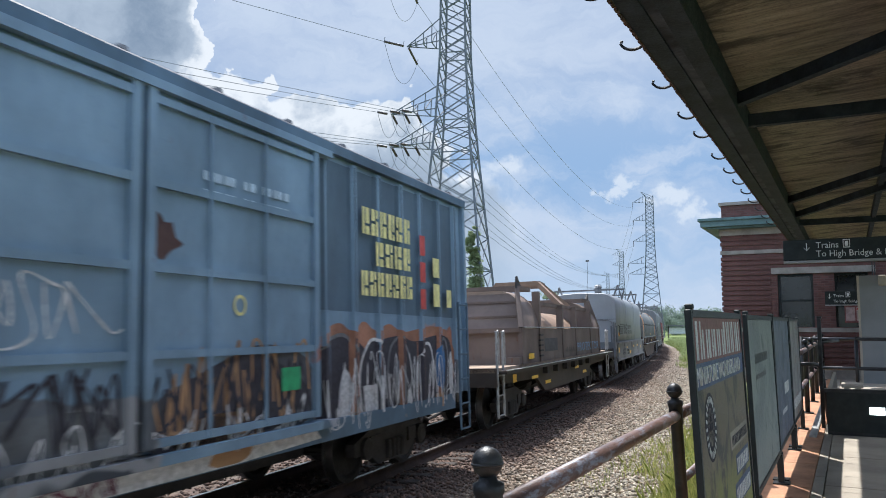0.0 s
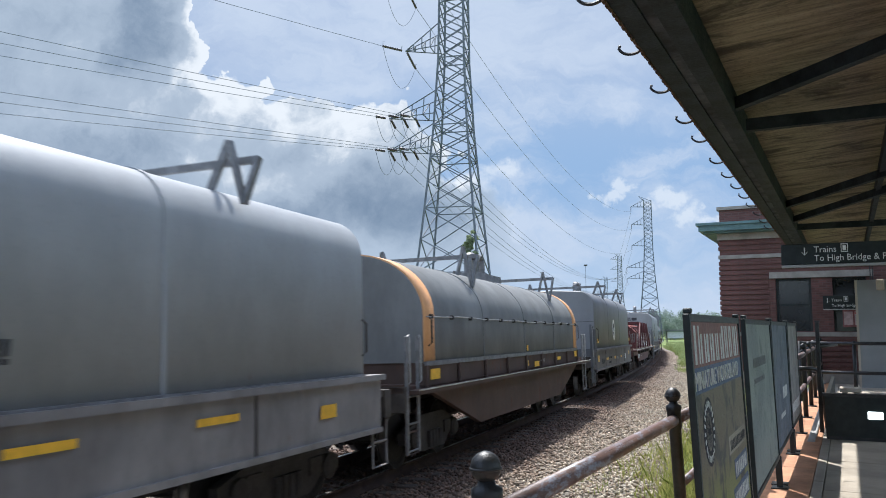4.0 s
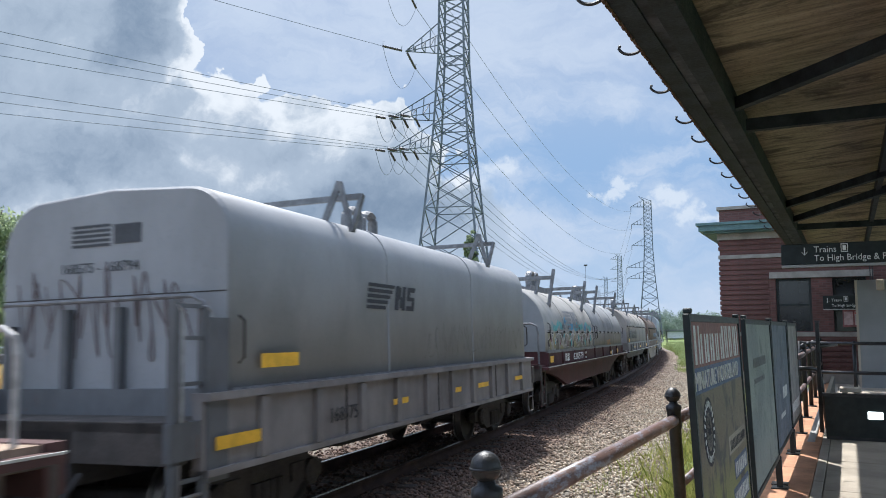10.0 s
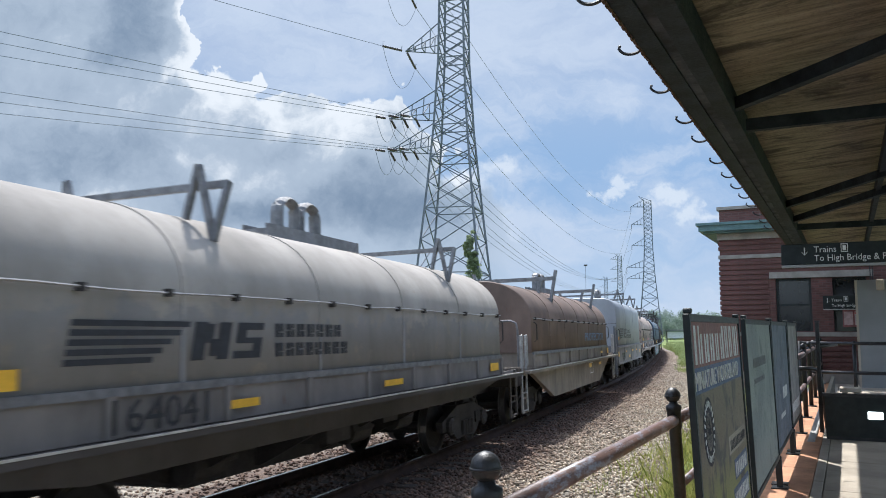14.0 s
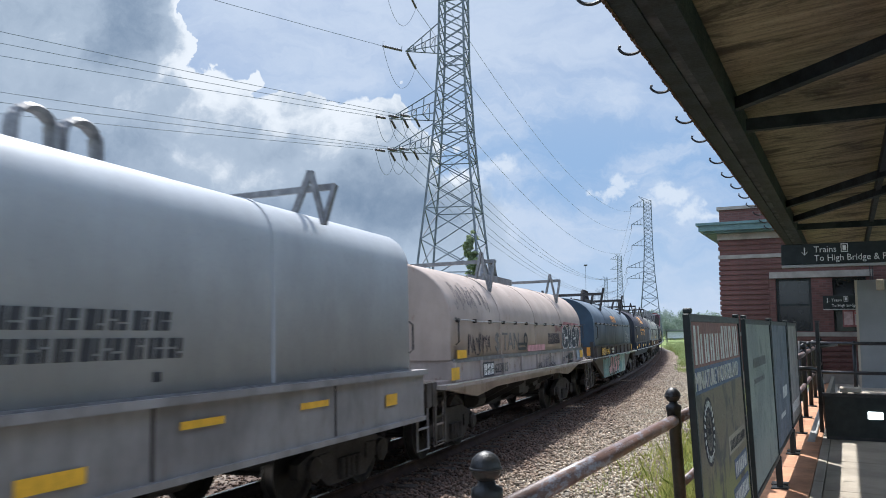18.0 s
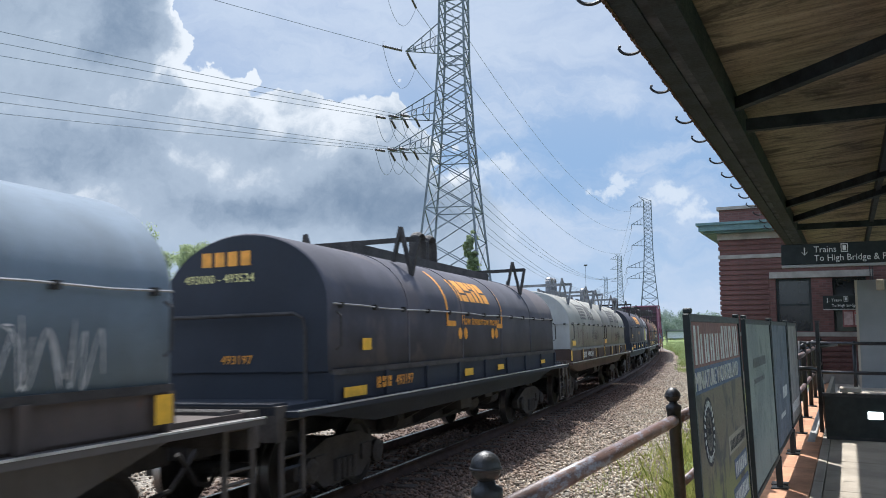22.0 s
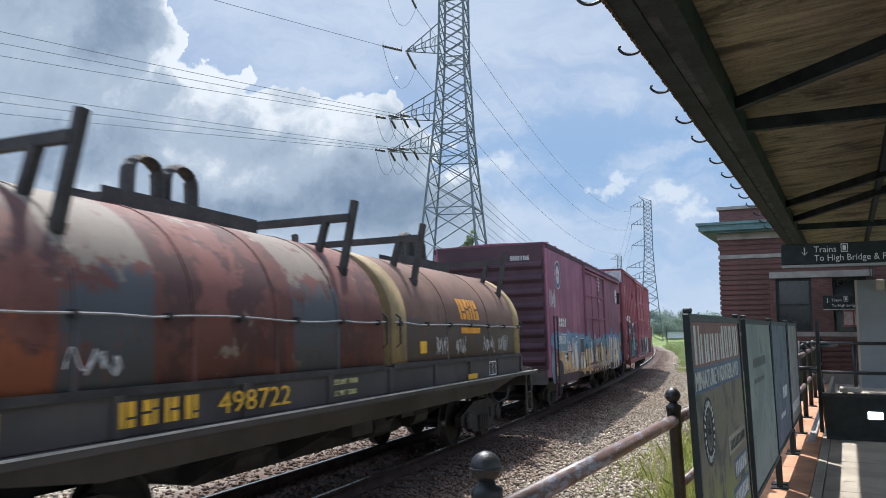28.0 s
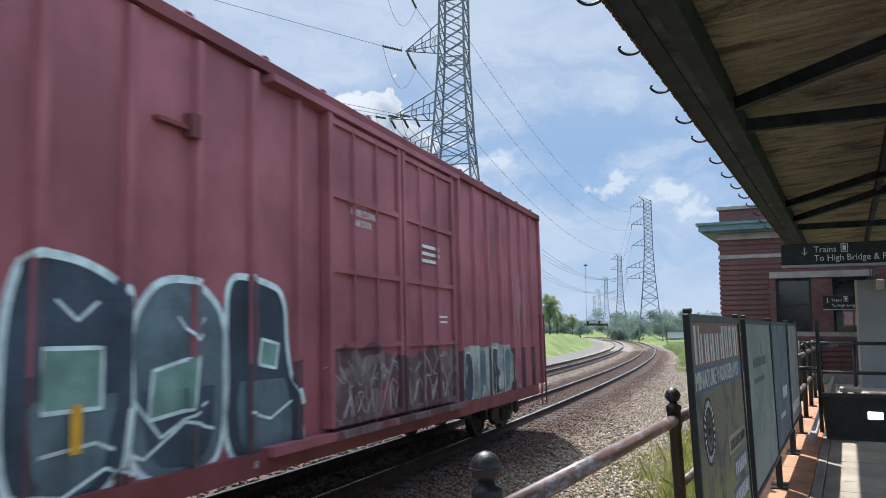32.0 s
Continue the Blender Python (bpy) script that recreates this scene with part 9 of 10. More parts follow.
    blocks(root, M_WHITE, plain(1.5075), -4.25, -3.62, 1.3, 1.5, 3, 0.75)
    side_text(root, "623815", M_BLACK, 1.501, -3.55, 1.31, 0.25, 1.25)
    side_text(root, "$ TAN", surface("thin grey spray", (0.17, 0.16, 0.155), 0.8), 1.452, -3.35, 1.72, 0.52, 1.25)
    decal(root, "emblem", M_BLACK, plain(1.456), [(-1.6, -0.9, 1.7, 1.76), (-1.6, -0.9, 1.8, 1.86)])
    ring_mark(root, M_BLACK, 1.456, -0.95, 1.92, 0.16, 0.09)
    blocks(root, M_INK, plain(1.456), 1.3, 2.68, 1.8, 2.06, 10, 0.72)
    fl = plain(1.453)
    faint_red = surface("faded red spray", (0.30, 0.13, 0.13), 0.8, 0, 0.4, 3)
    slate_ink = surface("dark slate spray", (0.035, 0.045, 0.058), 0.75, 0, 0.3, 3)
    line_shape(root, "sprayed_line", faint_red, [(2.9, 1.68), (2.86, 1.95), (2.98, 2.22), (3.3, 2.33), (4.2, 2.32), (5.35, 2.3), (5.62, 2.08), (5.45, 1.72)], fl, 0.085, 0.003, False)
    for poly in ([(2.98, 1.66), (2.95, 2.0), (3.08, 2.2), (3.35, 2.29), (3.62, 2.22), (3.77, 2.02), (3.76, 1.66)], [(3.76, 1.66), (3.73, 2.25), (4.26, 2.25), (4.28, 1.66)],
                 [(4.3, 1.66), (4.27, 2.05), (4.42, 2.22), (4.66, 2.26), (4.86, 2.15), (4.9, 1.9), (4.86, 1.66)], [(4.84, 2.22), (4.96, 1.66), (5.22, 1.66), (5.52, 2.06), (5.34, 2.24)]):
        p = rounded(poly, 1)
        fill_shape(root, "sprayed_fill", slate_ink, p, fl, 0.006)
        line_shape(root, "sprayed_outline", M_CHALK, p, fl, 0.024, 0.011)
    for slit in ([(3.34, 1.93), (3.78, 1.95)], [(4.0, 2.25), (3.99, 2.03)], [(4.02, 1.86), (4.02, 1.66)], [(4.52, 1.9), (4.86, 1.93)], [(5.1, 2.23), (5.12, 1.92)]):
        line_shape(root, "sprayed_line", M_CHALK, slit, fl, 0.06, 0.0125, False)
    line_shape(root, "sprayed_line", M_CHALK, [(3.2, 1.84), (3.22, 2.02), (3.33, 2.03), (3.36, 1.86), (3.28, 1.78)], fl, 0.05, 0.0135)
    fill_shape(root, "sprayed_fill", faint_red, rounded([(3.25, 1.84), (3.25, 1.97), (3.31, 1.97), (3.31, 1.84)], 1), fl, 0.015)
    line_shape(root, "sprayed_line", M_CHALK, [(4.46, 2.02), (4.5, 2.09), (4.58, 2.07), (4.56, 1.98)], fl, 0.03, 0.0135)
    scrawl(root, M_CHALK, plain(1.466), 3.02, 3.28, 2.05, 2.2, 2, 71, 0.014)
    scrawl(root, faint_red, fl, 2.1, 2.85, 2.1, 2.26, 3, 33, 0.04)
    part("service_panel", boxes((1.5005, 1.504, 3.62, 3.86, 1.36, 1.53)), M_BLACK, root)
    part("service_panel", boxes((1.5005, 1.504, 3.89, 4.12, 1.36, 1.53)), M_BLACK, root)
    part("service_panel", boxes((1.5005, 1.504, 3.62, 4.12, 1.27, 1.33)), M_BLACK, root)
    part("pale_patch", boxes((1.5005, 1.503, 4.75, 5.18, 1.3, 1.58)), surface("pale blue touch-up paint", (0.27, 0.31, 0.35), 0.8, 0, 0.3, 3), root)
    part("service_label", boxes((1.5005, 1.503, 3.17, 3.4, 1.4, 1.46)), M_INK, root)
    scrawl(root, M_INK, plain(1.504), 0.55, 1.6, 1.22, 1.54, 5, 72, 0.02)
    side_text(root, "GBSR", M_BLACK, 1.501, -0.05, 1.26, 0.17)
    blocks(root, M_INK, plain(1.5015), 1.3, 1.85, 1.24, 1.34, 7, 0.7)
    scrawl(root, M_INK, surf_round(1.45, 2.3, 3.32), -5.4, -3.5, 2.5, 2.95, 7, 2, 0.02)
    scrawl(root, M_INK, plain(1.456), -5.0, -3.7, 1.7, 2.05, 5, 5, 0.035)
    decal(root, "pink_patch", surface("washed pink paint", (0.48, 0.24, 0.25), 0.8), plain(1.454), [(-0.8, 0.9, 1.66, 1.8)])
    side_text(root, "F51", M_BLACK, 1.501, 2.8, 1.32, 0.15)
    yellow_marks(root, [(-5.7, -5.2, 1.64, 1.78), (-6.0, -5.6, 1.3, 1.5), (5.2, 5.65, 1.36, 1.56)], 1.502)
    # 13: blue
    b13 = car_paint("faded blue hood paint", (0.15, 0.188, 0.228), 0.08, 0.2, 0.16, gloss=0.78)
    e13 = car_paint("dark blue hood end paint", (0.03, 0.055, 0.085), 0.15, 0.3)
    teal = car_paint("teal and pink painted belly plate", (0.10, 0.09, 0.085), 0.2, 0.3, 0.2, zones=((-3.6, 3.4, 0.3, 1.25, (0.33, 0.52, 0.55), (0.42, 0.60, 0.58), (0.16, 0.38, 0.42), 0.7),))
    root = begin("faded blue round-hooded coil car with painted belly plate", 31.96, 43.26)
    add_deck(root, -6.9, 6.9, "deep", car_paint("sooty brown sill paint", (0.085, 0.066, 0.058), 0.35, 0.3), teal, None, 4.7, span=(-5.65, 5.65))
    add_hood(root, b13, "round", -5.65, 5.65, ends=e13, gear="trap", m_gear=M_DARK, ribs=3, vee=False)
    salmon = surface("pink graffiti paint", (0.66, 0.40, 0.45), 0.7, 0, 0.35, 3)
    fb = plain(1.4)
    for poly in ([(-1.9, 0.6), (-1.85, 0.75), (-1.55, 0.78), (-1.45, 1.18), (-1.2, 1.18), (-1.3, 0.7), (-1.55, 0.52)], [(-1.25, 0.55), (-0.95, 1.18), (-0.7, 1.18), (-0.55, 0.55), (-0.75, 0.55), (-0.8, 0.72), (-0.98, 0.72), (-1.05, 0.55)], [(-0.45, 0.56), (-0.45, 0.7), (-0.2, 0.74), (-0.42, 0.95), (-0.3, 1.16), (0.05, 1.16), (0.08, 1.02), (-0.15, 1.0), (0.08, 0.8), (0.0, 0.58)], [(0.2, 0.56), (0.3, 1.17), (0.85, 1.17), (0.85, 1.02), (0.5, 1.02), (0.5, 0.92), (0.75, 0.9), (0.75, 0.78), (0.48, 0.78), (0.42, 0.56)]):
        big = [(-1.95 + (y + 1.9) * 1.22, 0.52 + (z - 0.52) * 1.06) for y, z in poly]
        fill_shape(root, "sprayed_shadow", M_INK, rounded([(y - 0.09, z - 0.05) for y, z in big], 2), fb, 0.004)
        line_shape(root, "sprayed_shadow", M_INK, rounded(big, 2), fb, 0.16, 0.0045)
        bubble(root, big, fb, salmon, M_CHALK, 0.03)
    for k in range(40):
        ring_mark(root, teal8, 1.402, -3.5 + 0.17 * (k % 10) + 0.08 * (k // 10 % 2), 0.58 + 0.16 * (k // 10), 0.028, 0)
    blocks(root, M_ORANGE, sf, -0.85, 0.5, 2.5, 2.75, 3, 0.86, skew=-0.05)
    decal(root, "underline", M_ORANGE, plain(1.456), [(-0.8, 0.6, 2.36, 2.39)])
    side_text(root, "496456", M_YELLOW, 1.501, -3.4, 1.31, 0.28, 1.35)
    part("ridge_rail", boxes((0.17, 0.33, -2.6, 3.7, 3.31, 3.4)), M_DARK, root)
    blocks(root, M_YELLOW, plain(1.5015), -4.4, -3.72, 1.31, 1.55, 4, 0.74)
    side_text(root, "LD LMT  225700", M_WHITE, 1.501, -1.75, 1.44, 0.1)
    side_text(root, "LT WT  60300", M_WHITE, 1.501, -1.75, 1.33, 0.1)
    end_text(root, "496456", M_YELLOW, 0.45, -5.616, 1.4, 0.19)
    part("end_lettering", boxes(*[(-0.12 + 0.13 * k, -0.03 + 0.13 * k, -5.626, -5.616, 1.41, 1.54) for k in range(4)]), M_YELLOW, root)
    part("end_lettering", boxes(*[(-0.13 + 0.19 * k, 0.01 + 0.19 * k, -5.66, -5.652, 2.87, 3.06) for k in range(4)]), M_YELLOW, root)
    end_text(root, "FOR USE ON         496274", M_YELLOW, -0.55, -5.65, 2.67, 0.125)
    part("end_lettering", boxes(*[(0.28 + 0.07 * k, 0.33 + 0.07 * k, -5.66, -5.652, 2.67, 2.755) for k in range(4)]), M_YELLOW, root)
    end_text(root, "THRU 496485", M_YELLOW, -0.2, -5.65, 2.48, 0.125)
    part("end_rod", tubes([[(-1.3, -5.7, 2.36), (1.15, -5.7, 2.36)]], 0.0115), M_DARK, root, "steel rod across the hood end")
    part("corner_post", boxes((1.36, 1.46, -6.15, -6.05, 1.3, 1.78)), M_DARK, root)
    part("corner_post", boxes((1.0, 1.1, -6.15, -6.05, 1.3, 1.74)), M_DARK, root)
    part("end_reflector", boxes((1.16, 1.3, -5.63, -5.615, 1.32, 1.6)), M_ORANGE, root)
    yellow_marks(root, [(-3.65, -3.55, 1.28, 1.56), (5.4, 5.6, 1.32, 1.56), (-1.4, -1.3, 1.32, 1.52)], 1.502)
    scrawl(root, M_CHALK, plain(1.456), 3.6, 4.8, 1.7, 2.15, 4, 14, 0.02)
    # 14, 16: black
    for n, (f, r, num) in enumerate(((45.89, 57.59, "493197"), (75.47, 87.07, "493047"))):
        blk = car_paint("dusty black hood paint", (0.078, 0.077, 0.092), 0.1, 0.1, 0.2, gloss=0.78, patches=(((0.105, 0.094, 0.10), 0.42, 0.3),), zones=() if n == 0 else ((3.0, 5.9, 1.62, 2.4, (0.30, 0.22, 0.33), (0.40, 0.36, 0.14), (0.5, 0.48, 0.55), 0.9),))
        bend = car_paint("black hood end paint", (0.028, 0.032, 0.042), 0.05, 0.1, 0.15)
        root = begin("black round-hooded coil car with orange lettering" if n == 0 else "black round-hooded coil car with lilac graffiti at one end", f, r)
        h = (r - f) / 2
        add_deck(root, -h - 1.1, h + 1.1, "slim", bend, bend, None, 4.8, span=(-h, h))
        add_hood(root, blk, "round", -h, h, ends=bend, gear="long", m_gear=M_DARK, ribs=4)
        if n == 0:
            blocks(root, M_ORANGE, sf, -1.2, 0.6, 2.62, 3.0, 3, 0.88, skew=-0.1)
            side_text(root, "How tomorrow moves", M_ORANGE, 1.452, -1.2, 2.21, 0.24, 0.98)
            decal(root, "bracket_mark", M_ORANGE, sf, [(-1.95, -1.86, 2.44, 3.1), (1.15, 1.24, 2.44, 3.0)])
            decal(root, "bracket_foot", M_ORANGE, plain(1.456), [(-1.95, -1.86, 2.2, 2.42), (-1.95, -1.5, 2.18, 2.27), (1.15, 1.24, 2.2, 2.42), (0.85, 1.24, 2.16, 2.25)])
            for y in (-1.3, -1.02, 0.58, 0.82):
                ring_mark(root, M_ORANGE, 1.456, y, 2.06, 0.1, 0, 1.0)
        else:
            blocks(root, M_ORANGE, sf, -1.7, 0.6, 2.55, 2.95, 3, 0.88, skew=-0.1)
            ring_mark(root, M_ORANGE, 1.456, -0.6, 2.1, 0.07, 0)
            ring_mark(root, M_ORANGE, 1.456, -0.2, 2.1, 0.07, 0)
            ring_mark(root, M_CREAM, 1.458, 4.2, 1.95, 0.3, 0.2)
            ring_mark(root, M_CHALK, 1.458, 5.0, 1.9, 0.38, 0.3)
            scrawl(root, M_CHALK, sf, 3.6, 5.6, 2.5, 2.9, 5, 31, 0.03)
        side_text(root, num, M_ORANGE, 1.501, -4.1, 1.36, 0.2)
        blocks(root, M_ORANGE, plain(1.5015), -4.7, -4.2, 1.36, 1.5, 3, 0.7)
        end_text(root, num, M_ORANGE, -0.05, -h, 1.72, 0.15)
        end_text(root, "493000 - 493524", M_CREAM, -0.6, -h, 2.72, 0.15)
        part("end_lettering", boxes(*[(-0.34 + 0.19 * k, -0.2 + 0.19 * k, -h - 0.008, -h - 0.002, 2.92, 3.1) for k in range(4)]), M_ORANGE, root)
        yellow_marks(root, [(-1.25, -0.8, 1.34, 1.46), (0.7, 1.1, 1.36, 1.46), (-5.1, -4.85, 1.85, 2.0), (-5.6, -5.0, 1.3, 1.42), (4.2, 4.6, 1.36, 1.44)], 1.502)
        arch_rail(root, -h - 0.12, -1.25, 1.2, 2.3, M_DARK)
    # 15: two pale hoods on a dark frame
    w15 = car_paint("pale chalk-white hood paint", (0.31, 0.303, 0.27), 0.05, 0.12, 0.1, gloss=0.8)
    g15 = car_paint("grey end of pale hood", (0.36, 0.36, 0.345), 0.1, 0.2, 0.1)
    d15 = car_paint("brown-black sill paint", (0.095, 0.062, 0.05), 0.4, 0.4)
    tag15 = surface("thin brown-purple spray", (0.11, 0.055, 0.075), 0.8)
    m15 = surface("faded dark grey emblem paint", (0.10, 0.095, 0.09), 0.8, 0, 0.3, 6)
    root = begin("dark coil car with two chalky white round hoods", 59.84, 72.93)
    add_deck(root, -7.4, 7.5, "slim", d15, d15, None, 5.0, span=(-6.54, 6.54))
    for k, (a, b) in enumerate(((-6.54, -0.12), (0.1, 6.54))):
        add_hood(root, w15, "round", a, b, zs=2.36, ends=g15, m_gear=M_GREYBAR, ribs=2)
        horse_mark(root, m15, surf_round(1.45, 2.36, 3.32), *((-4.6, -1.9) if k == 0 else (2.08, 4.8)), 2.5, 2.97)
        scrawl(root, tag15, plain(1.456), *((-5.6, -3.3) if k == 0 else (3.2, 4.0)), *((1.74, 2.26) if k == 0 else (1.8, 2.08)), 5, 40 + k, 0.03)
        scrawl(root, M_INK, plain(1.456), *((-2.6, -1.3) if k == 0 else (4.05, 4.75)), 1.8, 2.16, 5, 50 + k, 0.022)
        yellow_marks(root, [((-6.3, -5.75, 1.71, 1.85) if k == 0 else (0.3, 0.85, 1.71, 1.85))], 1.456)
    side_text(root, "496711", M_WHITE, 1.501, -3.9, 1.33, 0.24, 1.55)
    blocks(root, M_WHITE, plain(1.5015), -4.72, -4.15, 1.33, 1.5, 3, 0.7)
    yellow_marks(root, [(-6.85, -6.65, 1.3, 1.58), (-4.85, -4.75, 1.28, 1.58), (-2.3, -2.2, 1.28, 1.58), (-0.24, -0.12, 1.26, 1.59), (1.85, 1.97, 1.26, 1.58), (4.08, 4.18, 1.26, 1.58), (6.25, 6.35, 1.26, 1.58)], 1.502)
    scrawl(root, M_INK, plain(1.456), 5.6, 6.4, 1.84, 2.0, 6, 47, 0.014)
    decal(root, "panel_outline", M_WHITE, plain(1.502), [(4.38, 4.86, 1.28, 1.3), (4.38, 4.86, 1.5, 1.52), (4.38, 4.4, 1.3, 1.5), (4.84, 4.86, 1.3, 1.5)])
    scrawl(root, M_CHALK, None, -0.8, 0.4, 1.32, 1.58, 4, 44, 0.018, -6.515)
    part("end_rod", tubes([[(-0.95, -6.57, 2.33), (1.4, -6.57, 2.33)]], 0.0115), M_CHROME, root, "bare steel rod across the hood end")
    for x in (-0.9, -0.25, 0.45, 1.3):
        part("rod_clip", boxes((x - 0.028, x + 0.028, -6.6, -6.53, 2.3, 2.36)), M_DARK, root)
    part("end_label", boxes((0.0, 0.24, -6.548, -6.541, 1.68, 1.82)), M_WHITE, root, "small white printed label")
    # 17: rusty patched hoods
    p17 = car_paint("patched rust and grey hood paint", (0.15, 0.062, 0.05), 0.5, 0.25, 0.25, (0.10, 0.036, 0.025), patches=(((0.25, 0.20, 0.165), 0.37, 1.2), ((0.085, 0.042, 0.038), 0.46, 1.9), ((0.28, 0.11, 0.07), 0.31, 2.2)),
                    bands=((-5.5, -4.5, 1.0, 2.5, (0.075, 0.08, 0.087)), (-2.4, -1.35, 1.0, 2.6, (0.08, 0.084, 0.09)), (-5.5, -4.45, 2.52, 4.5, (0.19, 0.158, 0.128)), (-2.4, -1.3, 2.62, 4.5, (0.19, 0.155, 0.125)), (-6.6, -5.5, 1.0, 2.1, (0.26, 0.085, 0.045))))
    # lower band: darker paint, with the hood side's shade mixed into its colour
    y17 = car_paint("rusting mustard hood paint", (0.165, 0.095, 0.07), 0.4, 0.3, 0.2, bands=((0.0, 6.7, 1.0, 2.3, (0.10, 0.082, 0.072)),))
    k17 = car_paint("charcoal hood end paint", (0.078, 0.068, 0.063), 0.2, 0.25, patches=(((0.16, 0.062, 0.035), 0.26, 0.8),))
    must = surface("mustard yellow band", (0.27, 0.19, 0.085), 0.7, 0, 0.3, 3, 0.2)
    root = begin("rust-patched coil car with two round hoods and yellow lettering", 89.62, 102.92)
    add_deck(root, -7.5, 7.6, "slim", k17, k17, None, 5.1, span=(-6.65, 6.65))
    add_hood(root, p17, "round", -6.65, -0.1, zs=2.22, ends=k17, m_gear=M_DARK, ribs=4, vee=False)
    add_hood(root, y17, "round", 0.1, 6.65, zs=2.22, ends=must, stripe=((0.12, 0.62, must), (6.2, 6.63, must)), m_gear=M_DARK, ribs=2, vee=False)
    side_text(root, "498722", M_YELLOW, 1.501, -3.75, 1.33, 0.28, 1.45)
    blocks(root, M_YELLOW, plain(1.5015), -4.95, -3.95, 1.33, 1.53, 4, 0.66)
    end_text(root, "498722", M_YELLOW, -0.05, -6.65, 1.72, 0.15)
    part("end_lettering", boxes(*[(-0.34 + 0.19 * k, -0.2 + 0.19 * k, -6.66, -6.652, 2.9, 3.08) for k in range(4)]), M_CHALK, root)
    sf = surf_round(1.45, 2.22, 3.32)
    blocks(root, M_ORANGE, sf, 2.95, 4.0, 2.3, 2.66, 3, 0.86, skew=-0.04)
    decal(root, "underline", M_ORANGE, plain(1.457), [(2.95, 3.95, 2.06, 2.16)])
    side_text(root, "LD LMT  19100", M_CREAM, 1.501, -1.6, 1.46, 0.09)
    side_text(root, "LT WT  72000", M_CREAM, 1.501, -1.6, 1.33, 0.09)
    part("end_patch", boxes((-0.1, 0.22, -6.657, -6.652, 2.2, 2.45)), surface("orange repair paint", (0.36, 0.10, 0.035), 0.85, 0, 0.45, 1.6), root)
    yellow_marks(root, [(1.1, 1.36, 1.76, 1.94)], 1.457)
    for k, (a, b) in enumerate(((1.75, 2.25), (2.65, 3.15), (4.1, 4.75), (5.05, 5.7))):
        scrawl(root, M_CHALK, plain(1.458), a, b, 1.74, 2.0, 4, 17 + 20 * k, 0.013 if k == 0 else 0.018)
    scrawl(root, M_CHALK, plain(1.458), -5.4, -4.9, 1.75, 1.95, 2, 18, 0.02)
    decal(root, "panel_outline", M_WHITE, plain(1.502), [(4.3, 4.72, 1.28, 1.3), (4.3, 4.72, 1.52, 1.54), (4.3, 4.32, 1.3, 1.52), (4.7, 4.72, 1.3, 1.52), (4.5, 4.52, 1.3, 1.52)])
    yellow_marks(root, [(3.1, 3.6, 1.27, 1.36), (-6.5, -6.0, 1.32, 1.54)], 1.502)
    brake_stand(root, -7.1, k17)
    # 18: plum boxcar
    slate_b = surface("grey-blue sprayed fill", (0.20, 0.25, 0.30), 0.7, 0, 0.3, 2)
    plum = car_paint("plum boxcar paint", (0.275, 0.112, 0.158), 0.05, 0.10, 0.2, zones=((-7.2, 7.2, 0.5, 1.72, (0.55, 0.33, 0.14), (0.48, 0.44, 0.40), (0.08, 0.06, 0.07), 0.85), (-6.4, 7.2, 1.62, 1.98, (0.09, 0.22, 0.36), (0.16, 0.34, 0.42), (0.3, 0.4, 0.5), 0.7), (3.0, 7.2, 0.8, 1.75, (0.56, 0.52, 0.38), (0.08, 0.20, 0.45), (0.03, 0.03, 0.03), 0.95)))
    pend = car_paint("dark plum end paint", (0.062, 0.033, 0.043), 0.2, 0.2)
    root = boxcar("plum boxcar with painted lower side and round emblem", 105.66, 120.01, 4.30, plum, pend, plum, [], [(-1.9, 2.25)], True, 0.98)
    ring_mark(root, surface("worn navy emblem paint", (0.06, 0.07, 0.13), 0.7, 0, 0.3, 4), 1.506, -5.98, 3.6, 0.36, 0.24)
    ring_mark(root, M_WHITE, 1.5075, -5.98, 3.6, 0.375, 0.355)
    ring_mark(root, surface("chalky emblem paint", (0.55, 0.52, 0.54), 0.7, 0, 0.3, 4), 1.5045, -5.98, 3.6, 0.24, 0)
    for k in range(8):
        q = math.pi * k / 4
        line_shape(root, "emblem_spoke", M_RED, [(-5.98, 3.6), (-5.98 + 0.22 * math.cos(q), 3.6 + 0.22 * math.sin(q))], plain(1.512), 0.018, 0.004, False)
    ring_mark(root, M_WHITE, 1.506, 5.82, 3.55, 0.28, 0)
    decal(root, "stencil_line", M_INK, plain(1.515), [(5.64, 6.0, 3.53, 3.56)])
    blocks(root, M_WHITE, plain(1.506), -6.05, -5.0, 2.24, 2.46, 4, 0.7, skew=0.03)
    side_text(root, "500106", M_WHITE, 1.5, -6.1, 1.78, 0.32)
    end_text(root, "500106", M_WHITE, 0.55, -7.2, 3.92, 0.17)
    for k, text in enumerate(("CLOSE AND LOCK", "BULKHEADS AND", "DOORS BEFORE", "MOVING CAR")):
        side_text(root, text, M_WHITE, 1.526, 0.62 + 0.03 * k, 3.92 - 0.13 * k, 0.11, 0.8)
    decal(root, "bracket_mark", M_WHITE, plain(1.529), [(0.62, 0.65, 3.1, 3.32), (1.2, 1.23, 3.1, 3.32), (0.8, 1.05, 3.16, 3.26)])
    part("handle_plate", boxes((1.516, 1.56, -0.55, 0.05, 2.14, 2.44)), plum, root)
    part("side_box", boxes((1.5, 1.6, 6.22, 6.42, 3.26, 3.72)), pend, root)
    seam = finish("panel_seam", boxes((1.5, 1.504, -0.035, 0.035, 1.0, 4.15)), plum)
    rivet = bmesh.new()
    for k in range(34):
        lathe(rivet, [(0.012, 1.503), (0.007, 1.511)], 5, (0, 0, 1.05 + 0.092 * k), "x")
